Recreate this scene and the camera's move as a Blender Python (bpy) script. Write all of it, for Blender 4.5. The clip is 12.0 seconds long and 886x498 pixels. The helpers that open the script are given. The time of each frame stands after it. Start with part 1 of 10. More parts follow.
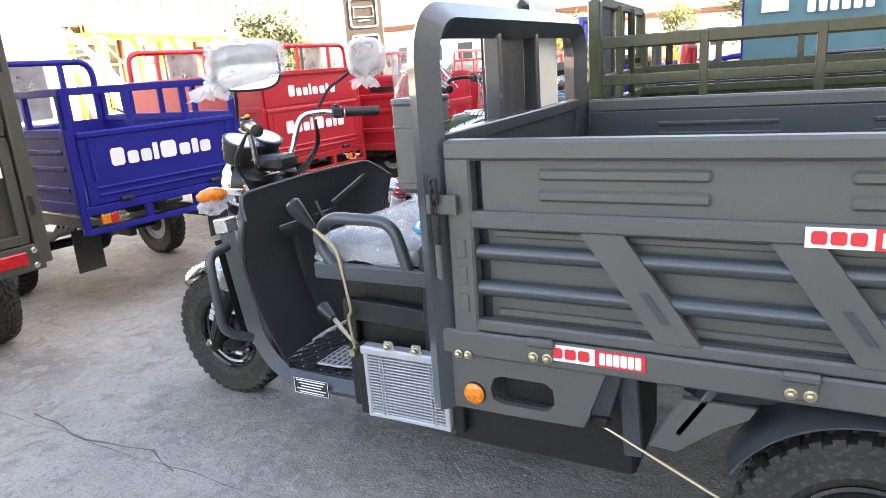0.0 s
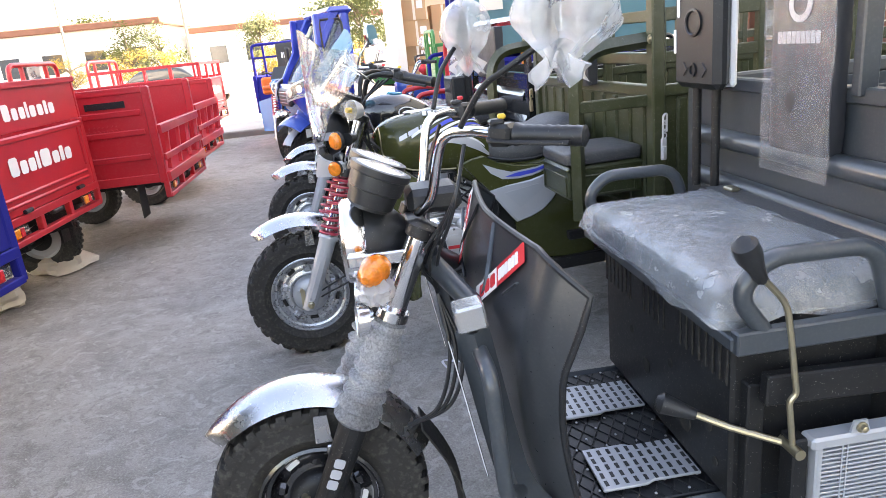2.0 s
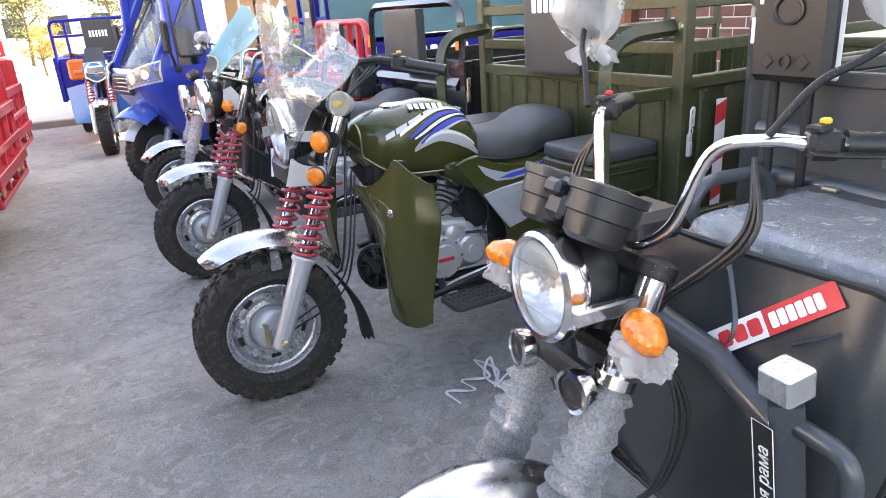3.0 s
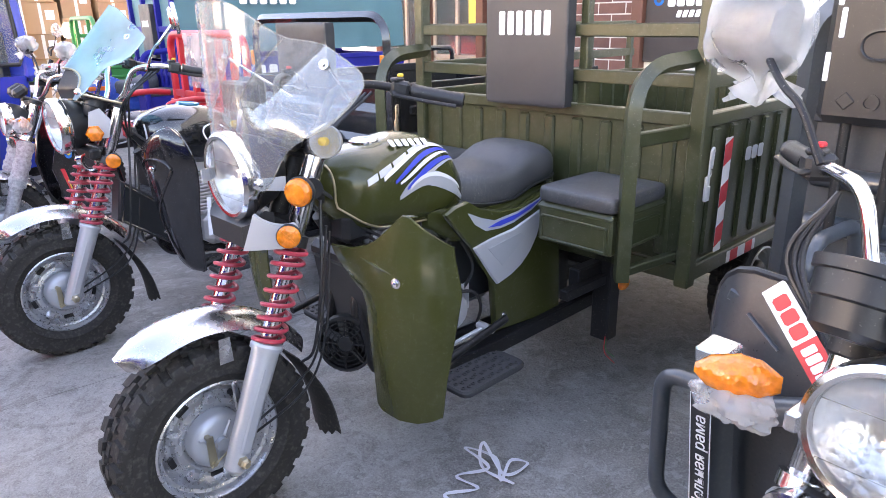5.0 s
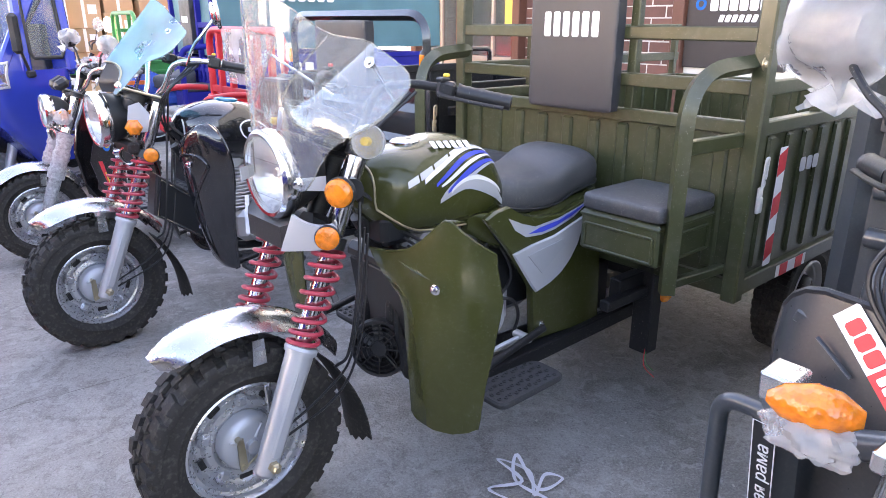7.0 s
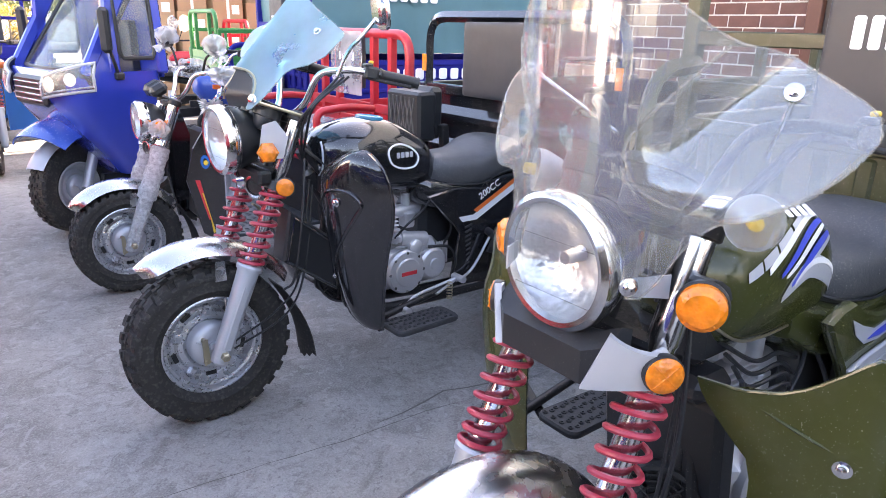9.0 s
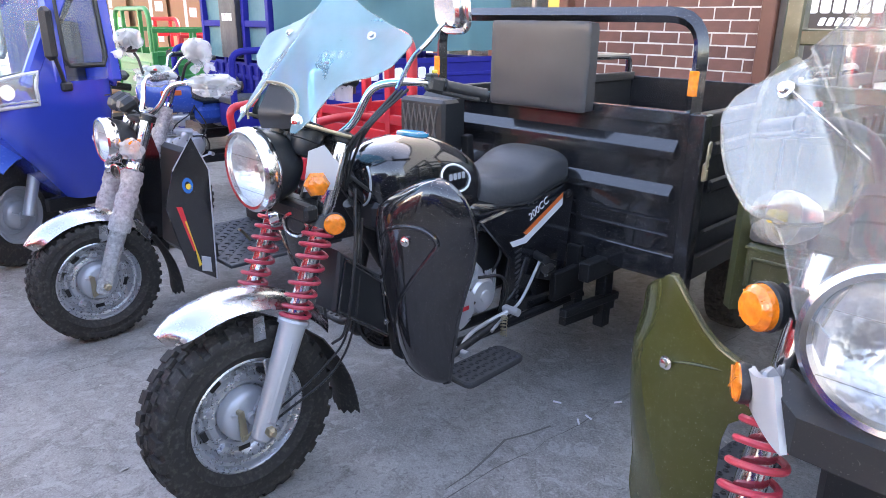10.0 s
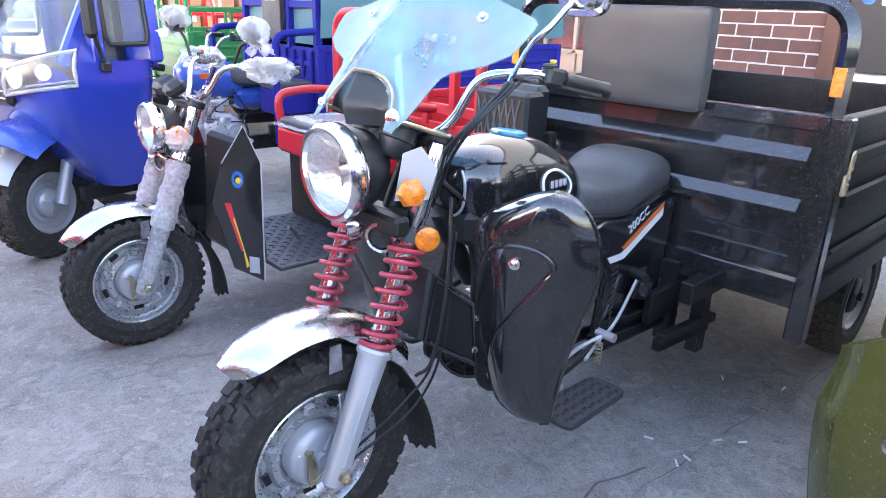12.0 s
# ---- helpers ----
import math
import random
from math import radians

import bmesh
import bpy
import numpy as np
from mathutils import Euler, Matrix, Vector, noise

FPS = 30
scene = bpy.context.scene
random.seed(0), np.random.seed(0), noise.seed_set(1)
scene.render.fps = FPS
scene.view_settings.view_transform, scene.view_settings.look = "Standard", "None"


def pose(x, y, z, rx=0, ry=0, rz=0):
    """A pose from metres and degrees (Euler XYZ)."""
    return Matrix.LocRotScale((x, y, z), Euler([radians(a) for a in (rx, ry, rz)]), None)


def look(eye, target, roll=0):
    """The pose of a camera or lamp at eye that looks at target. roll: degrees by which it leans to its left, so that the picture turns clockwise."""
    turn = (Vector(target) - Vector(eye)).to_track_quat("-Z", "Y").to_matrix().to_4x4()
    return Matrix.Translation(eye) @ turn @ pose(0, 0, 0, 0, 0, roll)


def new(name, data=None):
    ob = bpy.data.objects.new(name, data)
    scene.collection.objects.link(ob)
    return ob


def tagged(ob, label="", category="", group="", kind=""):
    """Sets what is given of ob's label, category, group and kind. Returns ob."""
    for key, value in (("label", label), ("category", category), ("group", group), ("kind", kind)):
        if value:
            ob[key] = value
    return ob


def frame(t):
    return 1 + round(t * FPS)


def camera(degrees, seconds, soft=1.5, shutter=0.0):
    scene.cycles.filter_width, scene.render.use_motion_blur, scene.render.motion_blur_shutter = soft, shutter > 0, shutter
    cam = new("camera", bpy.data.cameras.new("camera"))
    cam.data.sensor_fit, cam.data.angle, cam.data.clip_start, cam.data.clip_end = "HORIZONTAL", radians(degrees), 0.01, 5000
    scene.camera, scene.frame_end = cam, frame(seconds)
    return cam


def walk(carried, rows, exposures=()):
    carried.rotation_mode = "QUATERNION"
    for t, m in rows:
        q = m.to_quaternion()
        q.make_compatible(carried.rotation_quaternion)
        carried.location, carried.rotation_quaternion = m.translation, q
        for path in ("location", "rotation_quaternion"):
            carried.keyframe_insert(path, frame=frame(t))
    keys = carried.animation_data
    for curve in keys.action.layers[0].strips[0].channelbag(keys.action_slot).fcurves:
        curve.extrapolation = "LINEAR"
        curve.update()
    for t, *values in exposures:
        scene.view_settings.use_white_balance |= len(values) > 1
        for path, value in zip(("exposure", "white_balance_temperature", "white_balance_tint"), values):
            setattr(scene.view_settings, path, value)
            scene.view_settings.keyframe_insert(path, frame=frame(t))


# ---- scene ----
cam = camera(66.5, 12.0, 0.6)
METRES, EYE, TURN = 5.9, 1.38, 28.9
ROWS = [
    (0.0, 0.0, 0.0, 0.0, -1.12, -15.24, 4.1),
    (0.5, -0.0841, 0.0449, 0.0029, -11.52, -18.61, 7.06),
    (1.0, -0.1545, 0.1063, 0.0032, -19.93, -17.07, 7.41),
    (1.5, -0.222, 0.1659, 0.0039, -25.82, -16.89, 5.76),
    (2.0, -0.2613, 0.2354, 0.0057, -36.53, -17.25, 5.72),
    (2.5, -0.292, 0.3131, 0.0086, -42.98, -17.68, 4.88),
    (3.0, -0.3081, 0.3836, 0.0132, -53.33, -19.72, 3.79),
    (3.5, -0.305, 0.4494, 0.0106, -58.6, -19.24, 1.17),
    (5.5, -0.2801, 0.5194, 0.0138, -69.43, -18.79, 1.21),
    (6.0, -0.2796, 0.5198, 0.0134, -68.13, -18.1, 1.33),
    (6.5, -0.2776, 0.5202, 0.0123, -67.1, -18.64, 0.51),
    (8.5, -0.2332, 0.6154, 0.0124, -62.05, -17.7, -1.23),
    (9.0, -0.2078, 0.6693, 0.0093, -61.9, -18.18, -1.32),
    (9.5, -0.193, 0.7259, 0.0089, -65.74, -18.21, -1.75),
    (10.0, -0.185, 0.7714, 0.012, -68.96, -18.56, -0.67),
    (10.5, -0.1687, 0.7877, 0.0087, -71.06, -20.04, -0.27),
    (11.0, -0.1684, 0.7981, 0.0103, -72.53, -19.81, -0.56),
    (11.5, -0.1647, 0.8054, 0.0107, -69.7, -19.77, -0.36),
    (12.0, -0.1505, 0.8273, 0.0085, -67.01, -19.66, -1.83),
]
walk(cam, [(t, pose(0, 0, EYE, 0, 0, TURN) @ pose(METRES * x, METRES * y, METRES * z, 90 + pitch, roll, yaw)) for t, x, y, z, yaw, pitch, roll in ROWS],
     [(0.0, 3.48, 8450, 18), (0.5, 3.54, 8460, 18), (1.0, 3.53, 8470, 18), (2.5, 3.37, 8490, 19), (3.5, 3.53, 8500, 20), (5.5, 3.69, 7900, 24), (6.5, 3.71, 7850, 24), (8.5, 3.53, 7900, 24), (9.5, 3.52, 7700, 22), (10.5, 3.75, 7400, 19), (12.0, 3.88, 7200, 19)])

# ---- daylight: the yard lies in the shade of the shop, the far side of the road in the sun ----
SUN_UP, SUN_AZ = 31.0, 12.0          # elevation; direction the sun stands in, degrees from +x towards +y
world = bpy.data.worlds.new("sky")
scene.world = world
world.use_nodes = True
wn = world.node_tree
wn.nodes.clear()
sky = wn.nodes.new("ShaderNodeTexSky")
sky.sky_type, sky.sun_disc = "NISHITA", False
sky.sun_elevation, sky.sun_rotation = radians(SUN_UP), radians(90 - SUN_AZ)
sky.air_density, sky.dust_density, sky.ozone_density = 1.0, 2.0, 1.0
bg = wn.nodes.new("ShaderNodeBackground")
bg.inputs[1].default_value = 0.12
wo = wn.nodes.new("ShaderNodeOutputWorld")
wn.links.new(sky.outputs[0], bg.inputs[0])
wn.links.new(bg.outputs[0], wo.inputs[0])
sun = new("sun", bpy.data.lights.new("sun", "SUN"))
sun.data.energy, sun.data.angle, sun.data.color = 5.0, radians(0.6), (1.0, 0.93, 0.82)
sun.matrix_world = look((0, 0, 0), (-math.cos(radians(SUN_UP)) * math.cos(radians(SUN_AZ)), -math.cos(radians(SUN_UP)) * math.sin(radians(SUN_AZ)), -math.sin(radians(SUN_UP))))


# ---- materials ----
def nodes_of(name):
    m = bpy.data.materials.new(name)
    m.use_nodes = True
    nt = m.node_tree
    return m, nt, nt.nodes["Principled BSDF"]


def surface(name, base, rough=0.5, metal=0.0, vary=0.15, scale=6.0, grain=60.0, bump=0.05, coat=0.0, dust=0.0, per_piece=0.0, spec=0.5, speck=0.0):
    """A worn real surface: colour and gloss vary at a large and a small scale, with fine relief."""
    m, nt, p = nodes_of(name)
    N, L = nt.nodes.new, nt.links.new
    co = N("ShaderNodeTexCoord")
    big, fine = N("ShaderNodeTexNoise"), N("ShaderNodeTexNoise")
    for n, s, d in ((big, scale, 4.0), (fine, grain, 5.0)):
        n.inputs["Scale"].default_value, n.inputs["Detail"].default_value = s, d
        L(co.outputs["Object"], n.inputs["Vector"])
    mix = N("ShaderNodeMix")
    mix.data_type, mix.blend_type = "RGBA", "MIX"
    mix.inputs[6].default_value = (*[c * (1 - vary) for c in base], 1)
    mix.inputs[7].default_value = (*[min(1, c * (1 + vary)) for c in base], 1)
    L(big.outputs[0], mix.inputs[0])
    col = mix.outputs[2]
    if dust:
        ramp = N("ShaderNodeMapRange")
        ramp.inputs[1].default_value, ramp.inputs[2].default_value = 0.5, 0.75
        ramp.inputs[4].default_value = dust
        L(fine.outputs[0], ramp.inputs[0])
        dm = N("ShaderNodeMix")
        dm.data_type = "RGBA"
        dm.inputs[7].default_value = (0.42, 0.39, 0.34, 1)
        L(ramp.outputs[0], dm.inputs[0])
        L(col, dm.inputs[6])
        col = dm.outputs[2]
    if speck:
        dots, sp, sm = N("ShaderNodeTexNoise"), N("ShaderNodeMapRange"), N("ShaderNodeMix")
        dots.inputs["Scale"].default_value, dots.inputs["Detail"].default_value = 260, 1.5
        L(co.outputs["Object"], dots.inputs["Vector"])
        sp.inputs[1].default_value, sp.inputs[2].default_value, sp.inputs[4].default_value = 0.69, 0.73, speck
        L(dots.outputs[0], sp.inputs[0])
        sm.data_type = "RGBA"
        sm.inputs[7].default_value = (0.46, 0.44, 0.40, 1)
        L(sp.outputs[0], sm.inputs[0])
        L(col, sm.inputs[6])
        col = sm.outputs[2]
    if per_piece:
        info, hs = N("ShaderNodeObjectInfo"), N("ShaderNodeHueSaturation")
        mr = N("ShaderNodeMapRange")
        mr.inputs[3].default_value, mr.inputs[4].default_value = 1 - per_piece, 1 + per_piece
        L(info.outputs["Random"], mr.inputs[0])
        L(mr.outputs[0], hs.inputs["Value"])
        L(col, hs.inputs["Color"])
        col = hs.outputs[0]
    L(col, p.inputs["Base Color"])
    rr = N("ShaderNodeMapRange")
    rr.inputs[3].default_value, rr.inputs[4].default_value = max(0.02, rough * 0.75), min(1, rough * 1.3)
    L(fine.outputs[0], rr.inputs[0])
    L(rr.outputs[0], p.inputs["Roughness"])
    p.inputs["Metallic"].default_value = metal
    p.inputs["Coat Weight"].default_value = coat
    p.inputs["Coat Roughness"].default_value = 0.06
    p.inputs["Specular IOR Level"].default_value = spec
    if bump:
        b = N("ShaderNodeBump")
        b.inputs["Strength"].default_value, b.inputs["Distance"].default_value = bump, 0.004
        L(fine.outputs[0], b.inputs["Height"])
        L(b.outputs[0], p.inputs["Normal"])
    return m


def clear_sheet(name, tint, gloss=0.04, haze=0.0, relief=0.0, scale=30.0, sheen=0.03):
    """A thin clear sheet: light goes through tinted, with a sheen by Fresnel and a milky share (haze)."""
    m = bpy.data.materials.new(name)
    m.use_nodes = True
    nt = m.node_tree
    nt.nodes.clear()
    N, L = nt.nodes.new, nt.links.new
    out, tr, gl, df = N("ShaderNodeOutputMaterial"), N("ShaderNodeBsdfTransparent"), N("ShaderNodeBsdfGlossy"), N("ShaderNodeBsdfTranslucent")
    di = N("ShaderNodeBsdfDiffuse")
    tr.inputs[0].default_value = (*tint, 1)
    gl.inputs["Roughness"].default_value = gloss
    di.inputs[0].default_value = df.inputs[0].default_value = (*[0.5 + 0.4 * c for c in tint], 1)
    two, hz, fr, fm = N("ShaderNodeMixShader"), N("ShaderNodeMixShader"), N("ShaderNodeLayerWeight"), N("ShaderNodeMixShader")
    fr.inputs[0].default_value = 0.5
    pw, ad = N("ShaderNodeMath"), N("ShaderNodeMath")
    pw.operation, ad.operation = "POWER", "MULTIPLY_ADD"
    pw.inputs[1].default_value, ad.inputs[1].default_value, ad.inputs[2].default_value = 4.0, 0.32, sheen
    L(fr.outputs["Facing"], pw.inputs[0])
    L(pw.outputs[0], ad.inputs[0])
    two.inputs[0].default_value = 0.5
    L(di.outputs[0], two.inputs[1])
    L(df.outputs[0], two.inputs[2])
    no = N("ShaderNodeTexNoise")
    no.inputs["Scale"].default_value, no.inputs["Detail"].default_value = scale, 6
    co = N("ShaderNodeTexCoord")
    L(co.outputs["Object"], no.inputs["Vector"])
    hr = N("ShaderNodeMapRange")
    hr.inputs[1].default_value, hr.inputs[2].default_value = 0.3, 0.75
    hr.inputs[3].default_value, hr.inputs[4].default_value = haze * 0.65, min(1, haze * 1.35)
    L(no.outputs[0], hr.inputs[0])
    L(hr.outputs[0], hz.inputs[0])
    L(tr.outputs[0], hz.inputs[1])
    L(two.outputs[0], hz.inputs[2])
    L(ad.outputs[0], fm.inputs[0])
    L(hz.outputs[0], fm.inputs[1])
    L(gl.outputs[0], fm.inputs[2])
    L(fm.outputs[0], out.inputs[0])
    if relief:
        b = N("ShaderNodeBump")
        b.inputs["Strength"].default_value, b.inputs["Distance"].default_value = relief, 0.01
        cr = N("ShaderNodeTexNoise")
        cr.inputs["Scale"].default_value, cr.inputs["Detail"].default_value, cr.inputs["Distortion"].default_value = scale * 2.2, 3, 1.2
        L(co.outputs["Object"], cr.inputs["Vector"])
        L(cr.outputs[0], b.inputs["Height"])
        for n in (gl, di, df, fr):
            L(b.outputs[0], n.inputs["Normal"])
    return m


def lens_mat(name, colour):
    """Moulded signal-lamp plastic: coloured, partly see-through, with fine prism relief."""
    m, nt, p = nodes_of(name)
    N, L = nt.nodes.new, nt.links.new
    p.inputs["Roughness"].default_value = 0.12
    wv, mx = N("ShaderNodeTexVoronoi"), N("ShaderNodeMix")
    mx.data_type = "RGBA"
    wv.inputs["Scale"].default_value = 55
    mx.inputs[6].default_value, mx.inputs[7].default_value = (*[c * 0.62 for c in colour], 1), (*[min(1, c * 1.15) for c in colour], 1)
    L(wv.outputs["Distance"], mx.inputs[0])
    L(mx.outputs[2], p.inputs["Base Color"])
    p.inputs["Subsurface Weight"].default_value = 0.3
    p.inputs["Subsurface Radius"].default_value = (0.02, 0.01, 0.004)
    p.inputs["Coat Weight"].default_value = 0.6
    co, w = N("ShaderNodeTexCoord"), N("ShaderNodeTexVoronoi")
    w.inputs["Scale"].default_value = 140
    L(co.outputs["Object"], w.inputs["Vector"])
    L(co.outputs["Object"], wv.inputs["Vector"])
    b = N("ShaderNodeBump")
    b.inputs["Strength"].default_value, b.inputs["Distance"].default_value = 0.5, 0.003
    L(w.outputs[0], b.inputs["Height"])
    L(b.outputs[0], p.inputs["Normal"])
    return m


M = {}
M["rubber"] = surface("tyre_rubber", (0.026, 0.024, 0.022), 0.72, vary=0.3, scale=9, grain=70, bump=0.25, dust=0.12, spec=0.35)
M["black_plastic"] = surface("black_plastic", (0.017, 0.018, 0.020), 0.40, vary=0.2, grain=220, bump=0.04, dust=0.010, spec=0.45, speck=0.12)
M["black_steel"] = surface("black_steel", (0.012, 0.012, 0.013), 0.45, vary=0.3, grain=90, bump=0.05, dust=0.02, spec=0.35, speck=0.4)
M["black_gloss"] = surface("black_gloss_paint", (0.011, 0.011, 0.013), 0.13, vary=0.2, grain=160, bump=0.006, coat=1.0, dust=0.006, spec=0.5, speck=0.3)
M["green"] = surface("olive_gloss_paint", (0.046, 0.050, 0.0140), 0.24, vary=0.12, grain=40, bump=0.01, coat=0.45, dust=0.02, spec=0.25, speck=0.3)
M["green_frame"] = surface("olive_frame_paint", (0.035, 0.040, 0.015), 0.36, vary=0.3, grain=30, bump=0.03, coat=0.3, dust=0.06, speck=0.4)
M["grey"] = surface("gunmetal_paint", (0.096, 0.097, 0.094), 0.42, metal=0.25, vary=0.1, grain=160, bump=0.03, dust=0.03)
M["shield"] = surface("slate_moulded_plastic", (0.034, 0.038, 0.043), 0.30, vary=0.15, grain=140, bump=0.02, coat=0.15, dust=0.03)
M["black_bed"] = surface("black_bed_paint", (0.014, 0.014, 0.016), 0.20, vary=0.25, grain=120, bump=0.010, coat=1.0, dust=0.004, spec=0.5, speck=0.5)
M["grey_dark"] = surface("dark_slate_paint", (0.042, 0.050, 0.058), 0.32, vary=0.12, grain=120, bump=0.02, coat=0.3, dust=0.04)
M["blue"] = surface("blue_paint", (0.014, 0.018, 0.20), 0.5, vary=0.15, grain=60, bump=0.03, dust=0.015, spec=0.12)
M["cab_blue"] = surface("cab_blue_paint", (0.020, 0.050, 0.40), 0.22, vary=0.08, grain=60, bump=0.0, coat=0.9)
M["sky_blue"] = surface("bright_blue_paint", (0.01, 0.13, 0.42), 0.2, vary=0.1, grain=60, bump=0.0, coat=0.8)
M["red"] = surface("red_paint", (0.46, 0.012, 0.022), 0.4, vary=0.12, grain=60, bump=0.02, coat=0.15, dust=0.04)
M["red_spring"] = surface("red_spring_coating", (0.42, 0.035, 0.06), 0.35, vary=0.12, bump=0.02, dust=0.05)
M["orange_paint"] = surface("orange_plastic", (0.7, 0.13, 0.02), 0.35, vary=0.1)
M["far_green"] = surface("green_paint", (0.02, 0.19, 0.05), 0.35, vary=0.1)
M["chrome"] = surface("chrome", (0.78, 0.78, 0.79), 0.15, metal=1.0, vary=0.06, grain=50, bump=0.01)
M["steel_fender"] = surface("polished_steel", (0.56, 0.56, 0.57), 0.26, metal=1.0, vary=0.10, grain=30, bump=0.02)
M["silver"] = surface("silver_paint", (0.44, 0.455, 0.48), 0.36, metal=0.35, vary=0.1, grain=120, bump=0.03, dust=0.05)
M["alloy"] = surface("cast_alloy", (0.62, 0.62, 0.63), 0.38, metal=0.6, vary=0.25, grain=80, bump=0.15)
M["brass"] = surface("zinc_yellow", (0.46, 0.40, 0.28), 0.35, metal=0.9, vary=0.25, grain=80)
M["seat"] = surface("black_vinyl", (0.050, 0.051, 0.055), 0.48, vary=0.3, grain=260, bump=0.30, dust=0.26, speck=0.4)
M["rim_silver"] = surface("wheel_silver", (0.50, 0.51, 0.53), 0.28, metal=0.75, vary=0.1, grain=90, bump=0.03, dust=0.03)
M["pad"] = surface("headrest_vinyl", (0.034, 0.035, 0.040), 0.45, vary=0.15, scale=3, grain=40, bump=0.06)
M["white"] = surface("white_print", (0.78, 0.78, 0.78), 0.5, vary=0.05, bump=0.0)
M["red_print"] = surface("red_print", (0.65, 0.03, 0.04), 0.45, vary=0.05, bump=0.0)
M["blue_print"] = surface("blue_print", (0.04, 0.07, 0.5), 0.35, vary=0.05, bump=0.0)
M["silver_print"] = surface("silver_print", (0.50, 0.51, 0.54), 0.3, metal=0.3, vary=0.1, bump=0.0)
M["orange_print"] = surface("orange_print", (0.8, 0.16, 0.03), 0.4, vary=0.05, bump=0.0)
M["yellow_print"] = surface("yellow_print", (0.75, 0.5, 0.05), 0.4, vary=0.05, bump=0.0)
M["amber"] = lens_mat("amber_lens", (0.85, 0.23, 0.015))
M["red_lens"] = lens_mat("red_lens", (0.55, 0.015, 0.02))

M["glass"] = clear_sheet("lamp_glass", (0.94, 0.95, 0.95), 0.03, 0.10, 0.10, 40)
M["clear_lens"] = clear_sheet("ribbed_clear_lens", (0.90, 0.89, 0.84), 0.05, 0.16, 1.0, 60)
# haze whitens the sheet itself to imitate bright sky reflected in its wings
M["windscreen"] = clear_sheet("clear_acrylic", (0.90, 0.92, 0.93), 0.01, 0.12, 0.0, 3, 0.09)
M["blue_screen"] = clear_sheet("blue_acrylic", (0.46, 0.80, 0.90), 0.02, 0.32, 0.0, 3)
M["cab_glass"] = clear_sheet("cab_glass", (0.72, 0.78, 0.78), 0.02, 0.10)
M["wrap"] = clear_sheet("plastic_film", (0.95, 0.96, 0.97), 0.14, 0.32, 0.55, 6)
M["film"] = clear_sheet("seat_film", (0.90, 0.92, 0.94), 0.09, 0.25, 1.0, 14, 0.07)
M["mirror_film"] = clear_sheet("mirror_bag_film", (0.95, 0.96, 0.97), 0.14, 0.34, 0.55, 9)
M["film_clear"] = clear_sheet("clear_pad_film", (0.95, 0.96, 0.97), 0.10, 0.12, 0.45, 6)
M["fork_film"] = clear_sheet("milky_fork_film", (0.93, 0.94, 0.95), 0.18, 0.66, 1.0, 60)
M["bubble"] = clear_sheet("bubble_wrap", (0.88, 0.90, 0.92), 0.18, 0.55, 1.0, 170)
def faceted(name):
    """A stamped lamp reflector: bright metal with many small facets."""
    m, nt, p = nodes_of(name)
    N, L = nt.nodes.new, nt.links.new
    p.inputs["Base Color"].default_value, p.inputs["Metallic"].default_value, p.inputs["Roughness"].default_value = (0.62, 0.62, 0.62, 1), 1.0, 0.30
    co, v, b = N("ShaderNodeTexCoord"), N("ShaderNodeTexVoronoi"), N("ShaderNodeBump")
    v.inputs["Scale"].default_value = 70
    b.inputs["Strength"].default_value, b.inputs["Distance"].default_value = 0.20, 0.010
    L(co.outputs["Object"], v.inputs["Vector"])
    L(v.outputs["Distance"], b.inputs["Height"])
    L(b.outputs[0], p.inputs["Normal"])
    return m


M["reflector"] = faceted("lamp_reflector")
M["bright_silver"] = surface("bright_silver_plastic", (0.46, 0.47, 0.49), 0.38, metal=0.25, vary=0.06, grain=120, bump=0.02)
M["nose_blue"] = surface("pale_blue_paint", (0.035, 0.10, 0.42), 0.25, vary=0.08, grain=60, bump=0.0, coat=0.6)
M["mirror"] = surface("mirror_glass", (0.85, 0.86, 0.87), 0.03, metal=1.0, vary=0.02, bump=0.0)
M["cyan_cap"] = surface("blue_plastic_cap", (0.01, 0.22, 0.38), 0.25, vary=0.15, coat=0.5)
M["foil"] = surface("crumpled_foil", (0.6, 0.6, 0.6), 0.2, metal=0.8, vary=0.2, grain=45, bump=0.6)
M["tarp"] = surface("teal_tarpaulin", (0.055, 0.16, 0.19), 0.5, vary=0.15, scale=4, grain=25, bump=0.25)
M["strap"] = surface("white_strap", (0.62, 0.62, 0.68), 0.5, vary=0.1)
M["litter"] = surface("dusty_rubbish", (0.55, 0.5, 0.42), 0.8, vary=0.3, bump=0.3)
M["grit"] = surface("stone_grit", (0.36, 0.34, 0.31), 0.85, vary=0.4, bump=0.3)


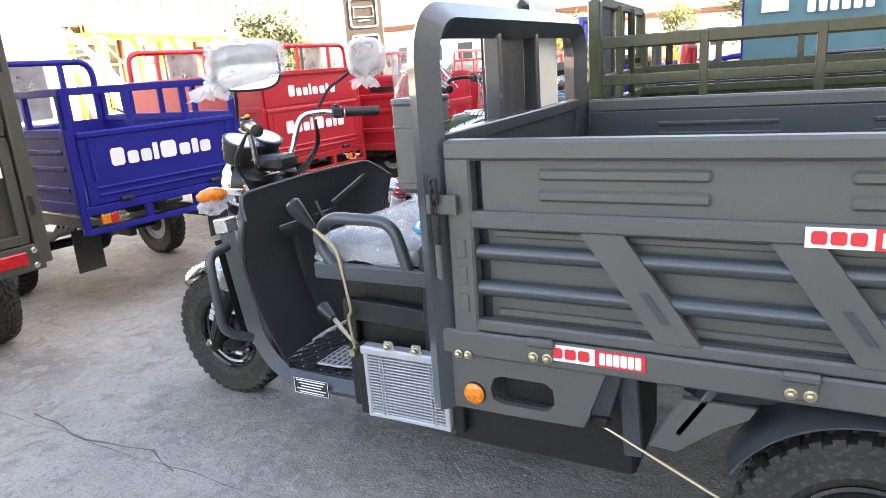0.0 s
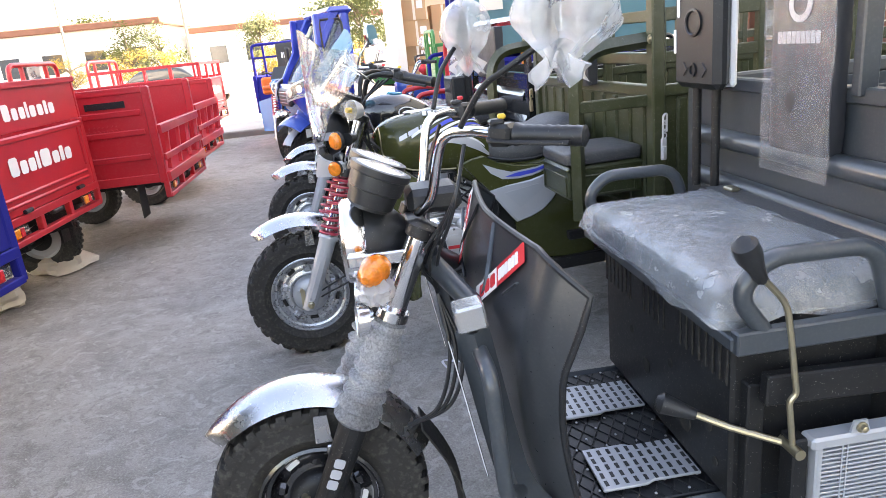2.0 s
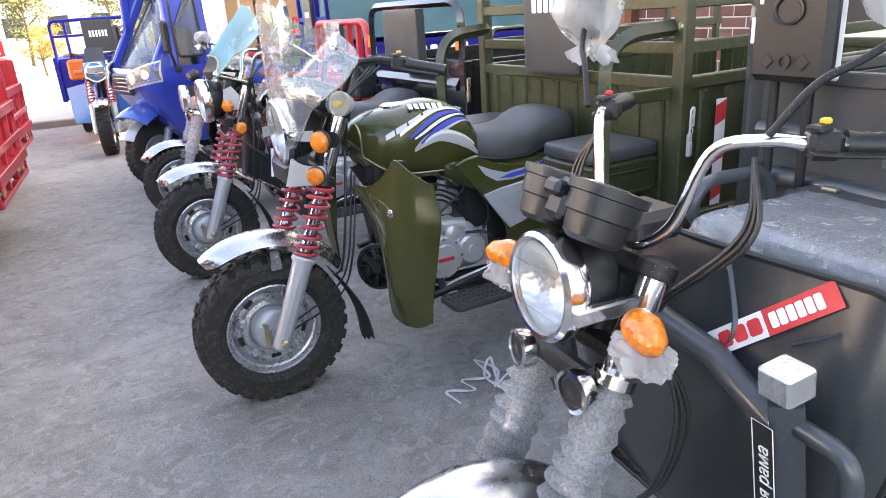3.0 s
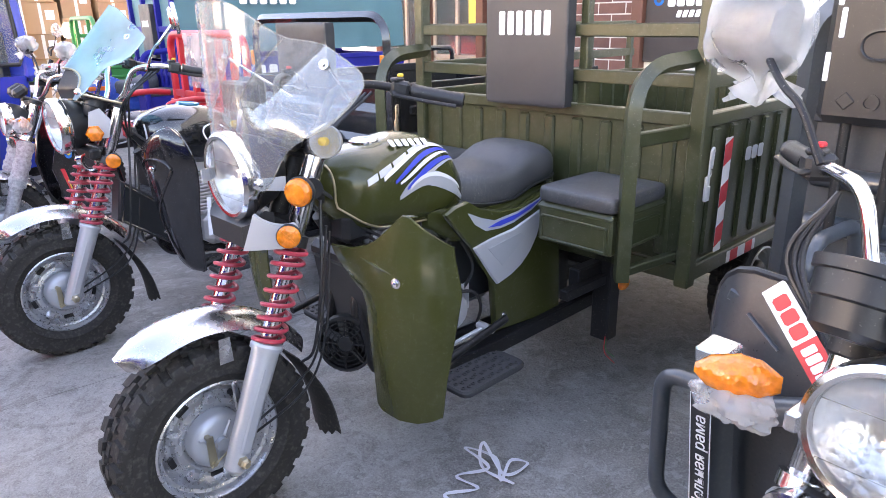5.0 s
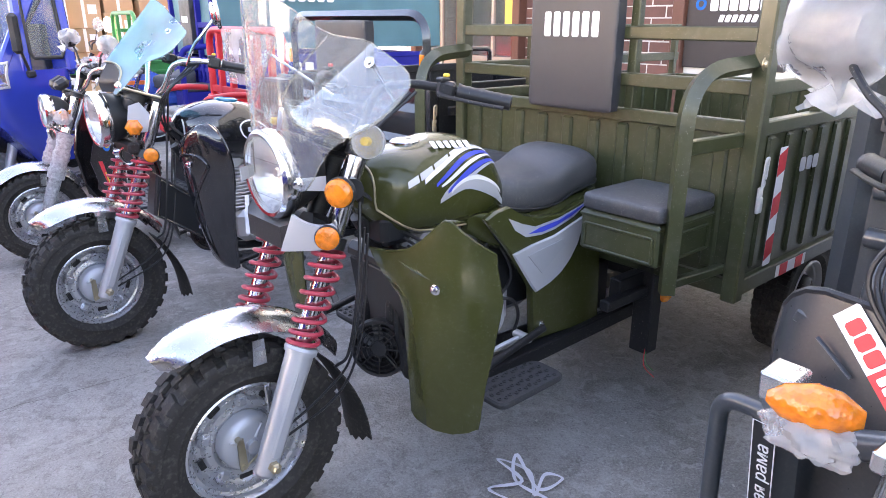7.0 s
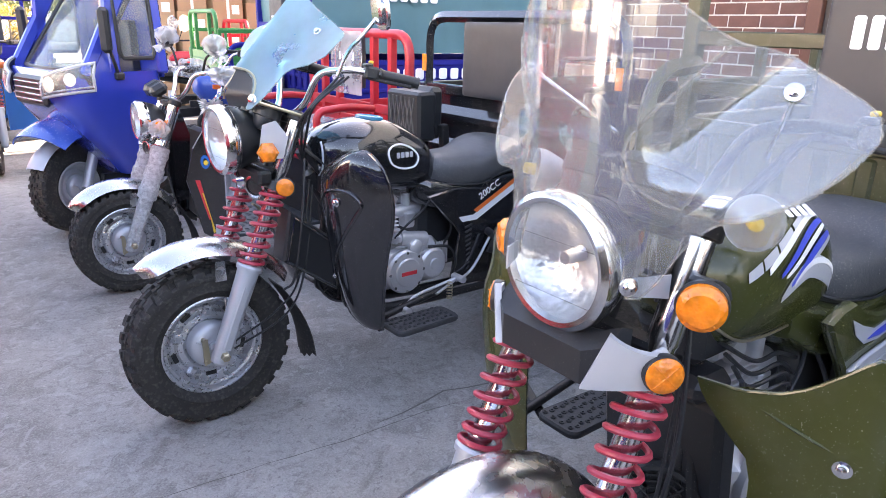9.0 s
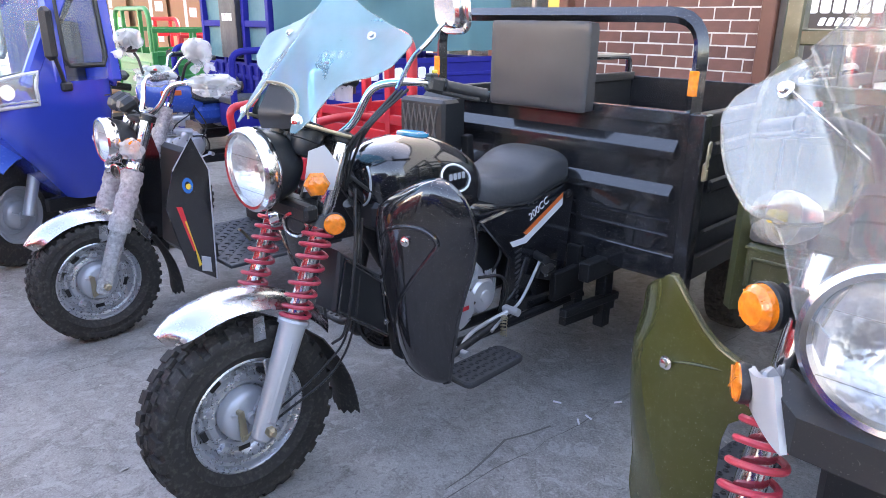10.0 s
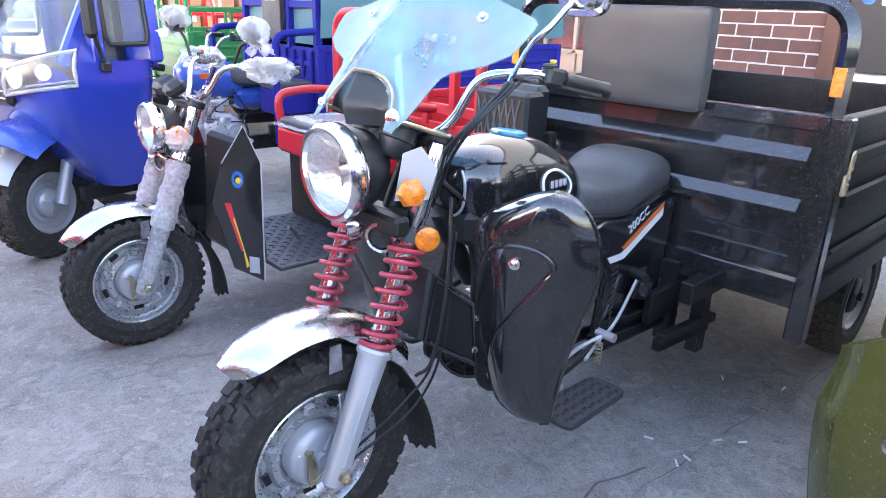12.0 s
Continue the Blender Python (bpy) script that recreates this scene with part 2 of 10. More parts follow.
def ground_mat():
    m, nt, p = nodes_of("worn_concrete")
    N, L = nt.nodes.new, nt.links.new
    co = N("ShaderNodeTexCoord")
    def noise_at(s, d=8.0, dist=0.0):
        n = N("ShaderNodeTexNoise")
        n.inputs["Scale"].default_value, n.inputs["Detail"].default_value, n.inputs["Distortion"].default_value = s, d, dist
        L(co.outputs["Object"], n.inputs["Vector"])
        return n.outputs[0]
    def span(v, a, b, c=0.0, d=1.0):
        r = N("ShaderNodeMapRange")
        for i, x in zip((1, 2, 3, 4), (a, b, c, d)):
            r.inputs[i].default_value = x
        L(v, r.inputs[0])
        return r.outputs[0]
    def blend(f, a, b):
        x = N("ShaderNodeMix")
        x.data_type = "RGBA"
        L(f, x.inputs[0])
        for k, v in ((6, a), (7, b)):
            if isinstance(v, tuple):
                x.inputs[k].default_value = (*v, 1)
            else:
                L(v, x.inputs[k])
        return x.outputs[2]
    c = blend(span(noise_at(0.7, 6, 0.6), 0.35, 0.65), (0.169, 0.163, 0.151), (0.285, 0.276, 0.261))
    c = blend(span(noise_at(3.5, 8, 1.2), 0.40, 0.75, 0.0, 0.55), c, (0.328, 0.319, 0.303))
    c = blend(span(noise_at(5.0, 9, 2.0), 0.50, 0.70, 0.0, 0.72), c, (0.141, 0.133, 0.122))
    c = blend(span(noise_at(38, 6, 0.5), 0.52, 0.68, 0.0, 0.60), c, (0.153, 0.147, 0.140))
    c = blend(span(noise_at(120, 3), 0.45, 0.72, 0.0, 0.36), c, (0.452, 0.441, 0.418))
    c = blend(span(noise_at(14, 9, 1.5), 0.57, 0.63, 0.0, 0.5), c, (0.362, 0.353, 0.339))
    c = blend(span(noise_at(260, 2), 0.60, 0.72, 0.0, 0.6), c, (0.096, 0.093, 0.088))
    c = blend(span(noise_at(24, 5, 2.5), 0.63, 0.68, 0.0, 0.5), c, (0.107, 0.102, 0.095))
    c = blend(span(noise_at(1.6, 9, 3.0), 0.56, 0.72, 0.0, 0.35), c, (0.384, 0.373, 0.350))
    L(c, p.inputs["Base Color"])
    L(span(noise_at(4, 6), 0.3, 0.7, 0.72, 0.92), p.inputs["Roughness"])
    p.inputs["Specular IOR Level"].default_value = 0.3
    b1, b2 = N("ShaderNodeBump"), N("ShaderNodeBump")
    b1.inputs["Strength"].default_value, b1.inputs["Distance"].default_value = 0.8, 0.007
    b2.inputs["Strength"].default_value, b2.inputs["Distance"].default_value = 0.6, 0.02
    L(noise_at(90, 6), b1.inputs["Height"])
    L(noise_at(9, 8, 1.0), b2.inputs["Height"])
    L(b2.outputs[0], b1.inputs["Normal"])
    L(b1.outputs[0], p.inputs["Normal"])
    return m


M["ground"] = ground_mat()
M["crack"] = surface("joint_dirt", (0.11, 0.104, 0.096), 0.9, vary=0.3, bump=0.2)

M["cream"] = surface("cream_stucco", (0.74, 0.70, 0.62), 0.85, vary=0.08, scale=1.5, grain=30, bump=0.15)
M["white_wall"] = surface("white_stucco", (0.66, 0.65, 0.62), 0.85, vary=0.06, scale=1.2, grain=25, bump=0.12)
M["yellow_trim"] = surface("yellow_trim_paint", (0.72, 0.50, 0.10), 0.6, vary=0.12, scale=2)
M["brown_frame"] = surface("brown_frame_paint", (0.12, 0.045, 0.028), 0.5, vary=0.2, scale=5)
M["pane"] = surface("dark_window_glass", (0.05, 0.06, 0.07), 0.06, vary=0.2, bump=0.0)
M["violet_pane"] = surface("tinted_window_glass", (0.20, 0.17, 0.34), 0.08, vary=0.2, bump=0.0)
M["brick"] = surface("brown_brick", (0.150, 0.066, 0.050), 0.75, vary=0.2, scale=9, grain=70, bump=0.3, per_piece=0.22)
M["beige"] = surface("beige_panel", (0.44, 0.34, 0.26), 0.7, vary=0.12, scale=3, grain=30, bump=0.08)
M["mortar"] = surface("pale_mortar", (0.52, 0.48, 0.43), 0.9, vary=0.12, grain=60, bump=0.3)
M["cardboard"] = surface("cardboard", (0.42, 0.28, 0.16), 0.8, vary=0.12, scale=4, bump=0.1, per_piece=0.25)
M["sign_dark"] = surface("dark_sign_panel", (0.035, 0.028, 0.026), 0.5, vary=0.2, scale=3)
M["leaf"] = surface("leaf_green", (0.085, 0.105, 0.03), 0.6, vary=0.45, scale=0.9, grain=8, bump=0.0)
M["leaf_yellow"] = surface("leaf_yellow", (0.30, 0.22, 0.035), 0.6, vary=0.4, scale=0.9, grain=8, bump=0.0)
M["leaf_dark"] = surface("dark_leaf", (0.030, 0.042, 0.014), 0.6, vary=0.4, scale=2, grain=12, bump=0.0)
M["olive_grey"] = surface("weathered_olive_paint", (0.052, 0.050, 0.038), 0.5, vary=0.2, scale=3, grain=40, bump=0.04, dust=0.05)
M["foot_rubber"] = surface("grey_foot_rubber", (0.028, 0.030, 0.033), 0.6, vary=0.2, grain=150, bump=0.1, dust=0.07)
M["bark"] = surface("bark", (0.10, 0.08, 0.06), 0.9, vary=0.3, grain=40, bump=0.5)
M["road"] = surface("pale_road", (0.30, 0.29, 0.27), 0.9, vary=0.15, scale=1, grain=40, bump=0.2)
M["kerb"] = surface("kerb_stone", (0.24, 0.23, 0.21), 0.85, vary=0.2, scale=6, grain=50, bump=0.3)
M["roof"] = surface("red_brown_roof", (0.20, 0.09, 0.06), 0.8, vary=0.2, scale=2)
M["checker"] = surface("dark_checker_plate", (0.06, 0.065, 0.07), 0.4, metal=0.4, vary=0.2, grain=60, bump=0.1)
M["shop_floor"] = surface("shop_tiles", (0.35, 0.33, 0.30), 0.4, vary=0.1, scale=3)

# ---- mesh tools ----
class Geo:
    """Gathers vertices and faces of one mesh."""
    def __init__(self):
        self.v, self.f = [], []

    def add(self, verts, faces, m=None):
        n = len(self.v)
        if m is not None:
            verts = [m @ Vector(p) for p in verts]
        self.v += [tuple(p) for p in verts]
        self.f += [tuple(n + i for i in f) for f in faces]
        return self

    def box(self, c, s, bevel=0.006, m=None):
        """A box with chamfered edges: centre, full sizes."""
        hx, hy, hz = (k / 2 for k in s)
        b = min(bevel, hx * 0.9, hy * 0.9, hz * 0.9)
        idx, vs = {}, []
        for sx in (-1, 1):
            for sy in (-1, 1):
                for sz in (-1, 1):
                    for ax in range(3):
                        p = [sx * (hx - b), sy * (hy - b), sz * (hz - b)]
                        p[ax] = (sx * hx, sy * hy, sz * hz)[ax]
                        idx[sx, sy, sz, ax] = len(vs)
                        vs.append(Vector(p) + Vector(c) if m is None else m @ Vector(p) + Vector(c))
        fs = []
        for ax in range(3):
            o = [k for k in range(3) if k != ax]
            for s0 in (-1, 1):
                q = []
                for a, bb in ((-1, -1), (1, -1), (1, 1), (-1, 1)):
                    k = [0, 0, 0]
                    k[ax], k[o[0]], k[o[1]] = s0, a, bb
                    q.append(idx[(*k, ax)])
                flip = (s0 > 0) != (ax != 1)
                fs.append(q[::-1] if flip else q)
        for ax in range(3):
            o = [k for k in range(3) if k != ax]
            for a in (-1, 1):
                for bb in (-1, 1):
                    k0, k1 = [0, 0, 0], [0, 0, 0]
                    k0[ax], k1[ax] = -1, 1
                    k0[o[0]] = k1[o[0]] = a
                    k0[o[1]] = k1[o[1]] = bb
                    fs.append([idx[(*k0, o[0])], idx[(*k1, o[0])], idx[(*k1, o[1])], idx[(*k0, o[1])]])
        for sx in (-1, 1):
            for sy in (-1, 1):
                for sz in (-1, 1):
                    fs.append([idx[sx, sy, sz, 0], idx[sx, sy, sz, 1], idx[sx, sy, sz, 2]])
        return self.add(vs, fs)

    def bar(self, p0, p1, w, h, bevel=0.004, up=(0, 0, 1)):
        """A square bar from p0 to p1: w across, h along up."""
        p0, p1 = Vector(p0), Vector(p1)
        d = p1 - p0
        x = d.normalized()
        u = Vector(up)
        if abs(x.dot(u)) > 0.98:
            u = Vector((0, 1, 0)) if abs(x.y) < 0.9 else Vector((1, 0, 0))
        y = u.cross(x).normalized()
        z = x.cross(y)
        r = Matrix((x, y, z)).transposed()
        return self.box((p0 + p1) / 2, (d.length, w, h), bevel, r)

    def tube(self, path, r, n=10, closed=False, flat=1.0):
        """A round tube along a path; r may be a list. flat squeezes it along its binormal."""
        pts = [Vector(p) for p in path]
        k = len(pts)
        rs = r if isinstance(r, (list, tuple)) else [r] * k
        tan = []
        for i in range(k):
            a, b = pts[(i - 1) % k if closed else max(i - 1, 0)], pts[(i + 1) % k if closed else min(i + 1, k - 1)]
            tan.append((b - a).normalized())
        u = tan[0].orthogonal().normalized() if abs(tan[0].z) > 0.9 else Vector((0, 0, 1)).cross(tan[0]).normalized()
        vs, fs = [], []
        for i in range(k):
            u = (u - tan[i] * u.dot(tan[i])).normalized()
            w = tan[i].cross(u)
            for j in range(n):
                a = 2 * math.pi * (j + (0.5 if n == 4 else 0)) / n
                vs.append(pts[i] + u * (math.cos(a) * rs[i]) + w * (math.sin(a) * rs[i] * flat))
        for i in range(k if closed else k - 1):
            for j in range(n):
                a, b = i * n + j, i * n + (j + 1) % n
                c, d = ((i + 1) % k) * n + (j + 1) % n, ((i + 1) % k) * n + j
                fs.append([a, b, c, d])
        if not closed:
            fs += [list(range(n))[::-1], [(k - 1) * n + j for j in range(n)]]
        return self.add(vs, fs)

    def rod(self, p0, p1, r, n=12, r2=None):
        return self.tube([p0, p1], [r, r if r2 is None else r2], n)

    def lathe(self, prof, n, m, closed=False, cap=True):
        """Turns (radius, height) about the z axis of the pose m."""
        vs, fs, k = [], [], len(prof)
        for r, h in prof:
            for j in range(n):
                a = 2 * math.pi * j / n
                vs.append((r * math.cos(a), r * math.sin(a), h))
        for i in range(k if closed else k - 1):
            for j in range(n):
                i2 = (i + 1) % k
                fs.append([i * n + j, i * n + (j + 1) % n, i2 * n + (j + 1) % n, i2 * n + j])
        if not closed and cap:
            if prof[0][0] > 1e-6:
                fs.append(list(range(n))[::-1])
            if prof[-1][0] > 1e-6:
                fs.append([(k - 1) * n + j for j in range(n)])
        return self.add(vs, fs, m)

    def sheet(self, grid, t):
        """A sheet of thickness t through a grid of points (rows of equal length)."""
        g = np.array([[tuple(p) for p in row] for row in grid], float)
        a, b = np.gradient(g, axis=0), np.gradient(g, axis=1)
        nrm = np.cross(a, b)
        nrm /= np.maximum(np.linalg.norm(nrm, axis=2, keepdims=True), 1e-9)
        R, C = g.shape[:2]
        vs = [*(g + nrm * t / 2).reshape(-1, 3), *(g - nrm * t / 2).reshape(-1, 3)]
        o, fs = R * C, []
        for i in range(R - 1):
            for j in range(C - 1):
                q = [i * C + j, i * C + j + 1, (i + 1) * C + j + 1, (i + 1) * C + j]
                fs += [q[::-1], [k + o for k in q]]
        rim = [*range(C), *[i * C + C - 1 for i in range(1, R)], *[(R - 1) * C + j for j in range(C - 2, -1, -1)], *[i * C for i in range(R - 2, 0, -1)]]
        for a1, b1 in zip(rim, rim[1:] + rim[:1]):
            fs.append([a1, b1, b1 + o, a1 + o])
        return self.add(vs, fs)

    def slab(self, poly, t, m, bevel=0.0):
        """A plate of outline poly (x, y) and thickness t along z of the pose m, its rim chamfered."""
        k = len(poly)
        c = Vector((sum(p[0] for p in poly) / k, sum(p[1] for p in poly) / k))
        def inset(p):
            d = Vector(p) - c
            s = max(0.0, 1 - bevel / max(d.length, 1e-6))
            return c + d * s
        rings = [(0, True), (bevel, False), (t - bevel, False), (t, True)] if bevel else [(0, False), (t, False)]
        vs = []
        for h, ins in rings:
            for p in poly:
                q = inset(p) if ins else Vector(p)
                vs.append((q[0], q[1], h))
        fs = [list(range(k))[::-1], [(len(rings) - 1) * k + j for j in range(k)]]
        for i in range(len(rings) - 1):
            for j in range(k):
                fs.append([i * k + j, i * k + (j + 1) % k, (i + 1) * k + (j + 1) % k, (i + 1) * k + j])
        return self.add(vs, fs, m)

    def mesh(self, name, sharp=35):
        me = bpy.data.meshes.new(name)
        me.from_pydata(self.v, [], self.f)
        bm = bmesh.new()
        bm.from_mesh(me)
        bmesh.ops.recalc_face_normals(bm, faces=bm.faces)
        bm.to_mesh(me)
        bm.free()
        me.polygons.foreach_set("use_smooth", [True] * len(me.polygons))
        me.set_sharp_from_angle(angle=radians(sharp))
        return me


SPLIT = {"reflective_tape": "tape_piece", "fan_blade": "fan_blade", "cover_bolt": "cover_bolt", "cylinder": "cooling_fin", "lens_rib": "lens_rib", "latch_plate": "latch_plate", "dimple": "dimple", "case_rib": "case_rib", "inner_liner": "pressed_rib", "back_sheet": "pressed_rib", "cross_tube": "cross_tube", "fender_bracket": "fender_bracket", "side_plate": "side_plate", "brand_mark": "letter_bar", "brand_mark_lower": "letter_bar", "stud": "stud", "tie": "tie", "hoop_bar": "hoop_bar", "side_board": "rib", "front_board": "rib", "tail_board": "rib", "tailgate": "rib", "side_rail": "rail_bar", "top_rail": "rail_bar", "headboard_rack": "rack_bar", "chassis": "cross_member", "fin": "fin",
         "vent_slot": "vent_slot", "hoop_bar": "hoop_bar", "rear_bumper": "bumper_bar", "leaf_spring": "leaf_spring", "window_frame": "frame_bar", "pressed_rib": "pressed_rib", "cover_rail": "cover_rail",
         "door_frame": "door_frame", "stile_emboss": "stile_emboss", "emboss": "emboss", "slot": "slot", "tail_rail": "tail_rail", "frame": "frame_tube", "underframe": "frame_bar", "stringer": "stringer", "vent_rib": "vent_rib"}


def islands(geo):
    """The loose pieces of a Geo, the largest first."""
    up = list(range(len(geo.v)))
    def top(i):
        while up[i] != i:
            up[i] = up[up[i]]
            i = up[i]
        return i
    for f in geo.f:
        for k in f[1:]:
            up[top(k)] = top(f[0])
    groups = {}
    for f in geo.f:
        groups.setdefault(top(f[0]), []).append(f)
    out = []
    for fs in groups.values():
        ids = sorted({i for f in fs for i in f})
        at = {i: n for n, i in enumerate(ids)}
        q = Geo()
        q.add([geo.v[i] for i in ids], [[at[i] for i in f] for f in fs])
        box = np.ptp(np.array(q.v), axis=0)
        out.append((-float(np.linalg.norm(box)), len(out), q))
    return [q for _, _, q in sorted(out)]


def part(name, geo, material, parent=None, label="", sharp=35):
    """Links a Geo as ONE mesh object under its thing; pressed ribs, rails and the like become pieces under it."""
    if name in SPLIT and parent is not None:
        first, *rest = islands(geo)
        if rest and len(rest) < 60:
            ob = part(name + " ", first, material, parent, label, sharp)
            ob.name = name
            for q in rest:
                part(SPLIT[name] + " ", q, material, ob, "", sharp).name = SPLIT[name]
            return ob
    name = name.strip()
    me = geo.mesh(name, sharp)
    me.materials.append(material)
    ob = new(name, me)
    if parent is not None:
        ob.parent = parent
    if label:
        tagged(ob, label)
    return ob


def thing(name, m, label, category, group="", kind=""):
    ob = new(name)
    ob.empty_display_size = 0.1
    ob.matrix_world = m
    return tagged(ob, label, category, group, kind)


def solid(name, geo, material, label, category, group="", kind="", sharp=35):
    return tagged(part(name, geo, material, None, "", sharp), label, category, group, kind)


def curve(pts, k=6, closed=False):
    """A smooth path through points (Catmull-Rom)."""
    P = [Vector(p) for p in pts]
    n, out = len(P), []
    for i in range(n if closed else n - 1):
        p0, p1 = P[(i - 1) % n] if closed or i > 0 else P[0] * 2 - P[1], P[i]
        p2 = P[(i + 1) % n]
        p3 = P[(i + 2) % n] if closed or i + 2 < n else P[-1] * 2 - P[-2]
        for s in range(k):
            t = s / k
            out.append(0.5 * ((2 * p1) + (p2 - p0) * t + (2 * p0 - 5 * p1 + 4 * p2 - p3) * t * t + (3 * p1 - p0 - 3 * p2 + p3) * t ** 3))
    if not closed:
        out.append(P[-1])
    return out


def rounded(pts, r, k=5, closed=False):
    """A path of straight runs with rounded corners of radius r."""
    P = [Vector(p) for p in pts]
    n, out = len(P), []
    for i in range(n):
        if not closed and i in (0, n - 1):
            out.append(P[i])
            continue
        a, b, c = P[i - 1], P[i], P[(i + 1) % n]
        da, dc = (a - b), (c - b)
        d = min(r, da.length * 0.48, dc.length * 0.48)
        p, q = b + da.normalized() * d, b + dc.normalized() * d
        for s in range(k + 1):
            t = s / k
            out.append((1 - t) ** 2 * p + 2 * t * (1 - t) * b + t * t * q)
    return out


def axis(p, d, up=(0, 0, 1)):
    """A pose at p whose z axis points along d; its y leans to up."""
    z = Vector(d).normalized()
    u = Vector(up)
    if abs(z.dot(u)) > 0.98:
        u = Vector((1, 0, 0))
    x = u.cross(z).normalized()
    y = z.cross(x)
    m = Matrix((x, y, z)).transposed().to_4x4()
    m.translation = Vector(p)
    return m


def lettering(text, height, m, material, parent, name="lettering", label="", depth=0.0008):
    """Readable words in the built-in font, as a thin mesh: m's x runs along the line, its z off the surface."""
    cu = bpy.data.curves.new(name, "FONT")
    cu.body, cu.size, cu.align_x, cu.align_y, cu.extrude = text, height * 1.38, "CENTER", "CENTER", depth
    tmp = bpy.data.objects.new("tmp", cu)
    scene.collection.objects.link(tmp)
    me = bpy.data.meshes.new_from_object(tmp.evaluated_get(bpy.context.evaluated_depsgraph_get()))
    bpy.data.objects.remove(tmp)
    me.transform(m)
    me.materials.clear()
    me.materials.append(material)
    ob = new(name, me)
    ob.parent = parent
    return tagged(ob, label) if label else ob


def bars(n, w, h, m, material, parent, name="brand_mark", label="", gap=0.16, slant=0.0, widths=(), heights=()):
    """A mark drawn as a row of n plain upright blocks, w long and h high, centred on m."""
    g = Geo()
    ws = list(widths) or [1.0] * n
    tot, x = sum(ws), -w / 2
    hs = list(heights) or [1.0] * len(ws)
    for k, q in zip(ws, hs):
        a, b = x + w * k / tot * gap / 2, x + w * k / tot * (1 - gap / 2)
        c, t = min(b - a, h) * 0.16, h * (q - 0.5)
        s0, s1 = 0.0, slant * h * q
        g.slab([(a + c, -h / 2), (b - c, -h / 2), (b + s0, -h / 2 + c), (b + s1, t - c), (b - c + s1, t), (a + c + s1, t), (a + s1, t - c), (a + s0, -h / 2 + c)], 0.0012, m)
        x += w * k / tot
    return part(name, g, material, parent, label)

# ---- parts that the tricycles share ----
CACHE = {}
ACROSS = axis((0, 0, 0), (0, 1, 0))          # z axis of a wheel along y


def shared(key, name, make, material, parent, m=None, label=""):
    """A part on a mesh that alike parts share."""
    if key not in CACHE:
        CACHE[key] = make().mesh(key)
        CACHE[key].materials.append(material)
    ob = new(name, CACHE[key])
    ob.parent = parent
    if m is not None:
        ob.matrix_local = m
    return tagged(ob, label) if label else ob


def tyre_geo(r=0.30, w=0.13, rim=0.168, lugs=30, depth=0.014, chunky=True):
    """One tyre skin whose tread stands up in blocks: big shoulder blocks, alternating left and right, and a double row between."""
    g = Geo()
    rb, h = r - depth, w / 2
    fill = 0.62 if chunky else 0.55
    blocks = {"s-": (0.0, fill), "s+": (0.5, fill), "c-": (0.34, 0.52), "c+": (0.84, 0.52)}
    cuts = sorted({round((a + d) % 1.0, 4) for a, ln in blocks.values() for d in (0.0, 0.035, ln, ln + 0.035)})
    up = lambda kind, f, y: any(a + 0.034 <= f + k <= a + ln + 0.001 for a, ln in (blocks[kind],) for k in (0, 1))
    half = [(0.62, rim, 0, ""), (0.80, rim + 0.012, 0, ""), (0.95, rim + 0.030, 0, ""), (1.0, rim + 0.036, 0, ""), (0.97, rim + 0.042, 0, ""), (1.0, rim + 0.075, 0, ""),
            (0.985, rb - 0.034, 0, ""), (1.03, rb - 0.029, 0.25, "s"), (1.02, rb - 0.012, 0.7, "s"), (0.93, rb - 0.004, 1.0, "s"), (0.40, rb, 1.0, "s"), (0.36, rb, 0, ""), (0.33, rb, 0, ""), (0.30, rb + 0.001, 1.0, "c"), (0.05, rb + 0.002, 1.0, "c"), (0.02, rb + 0.002, 0, "")]
    prof = [(-y, q, k, t) for y, q, k, t in half] + half[::-1]
    n = lugs * len(cuts)
    vs, fs = [], []
    for a in range(n):
        f, ang = cuts[a % len(cuts)], 2 * math.pi * (a // len(cuts) + cuts[a % len(cuts)]) / lugs
        for y, q, k, t in prof:
            lift = depth * k if t and up(t + ("-" if y < 0 else "+"), f, y) else 0.0
            sk = ang + 0.22 * abs(y) * 2 * math.pi / lugs
            vs.append(((q + lift) * math.cos(sk), y * h, (q + lift) * math.sin(sk)))
    m = len(prof)
    for a in range(n):
        b = (a + 1) % n
        for k in range(m):
            k2 = (k + 1) % m
            fs.append((a * m + k, b * m + k, b * m + k2, a * m + k2))
    return g.add(vs, fs)


def rim_geo(rim=0.172, w=0.09):
    """A pressed wheel: bright lip, deep barrel, dished disc with raised lands."""
    g = Geo()
    h = w / 2
    k = rim / 0.186
    g.lathe([(rim, -h), (rim + 0.005, -h - 0.008), (rim - 0.003, -h - 0.012), (rim - 0.010, -h - 0.004), (rim - 0.014, -h + 0.012), (rim - 0.024, -h + 0.016), (rim - 0.030, -h + 0.034), (rim - 0.046, -h + 0.046),
             (0.128 * k, -h + 0.044), (0.118 * k, -h + 0.030), (0.100 * k, -h + 0.026), (0.090 * k, -h + 0.032), (0.084 * k, -h + 0.044), (0.084 * k, h - 0.004), (rim - 0.05, h - 0.02), (rim - 0.02, h - 0.022), (rim - 0.01, h), (rim, h)], 48, ACROSS, closed=True)
    return g


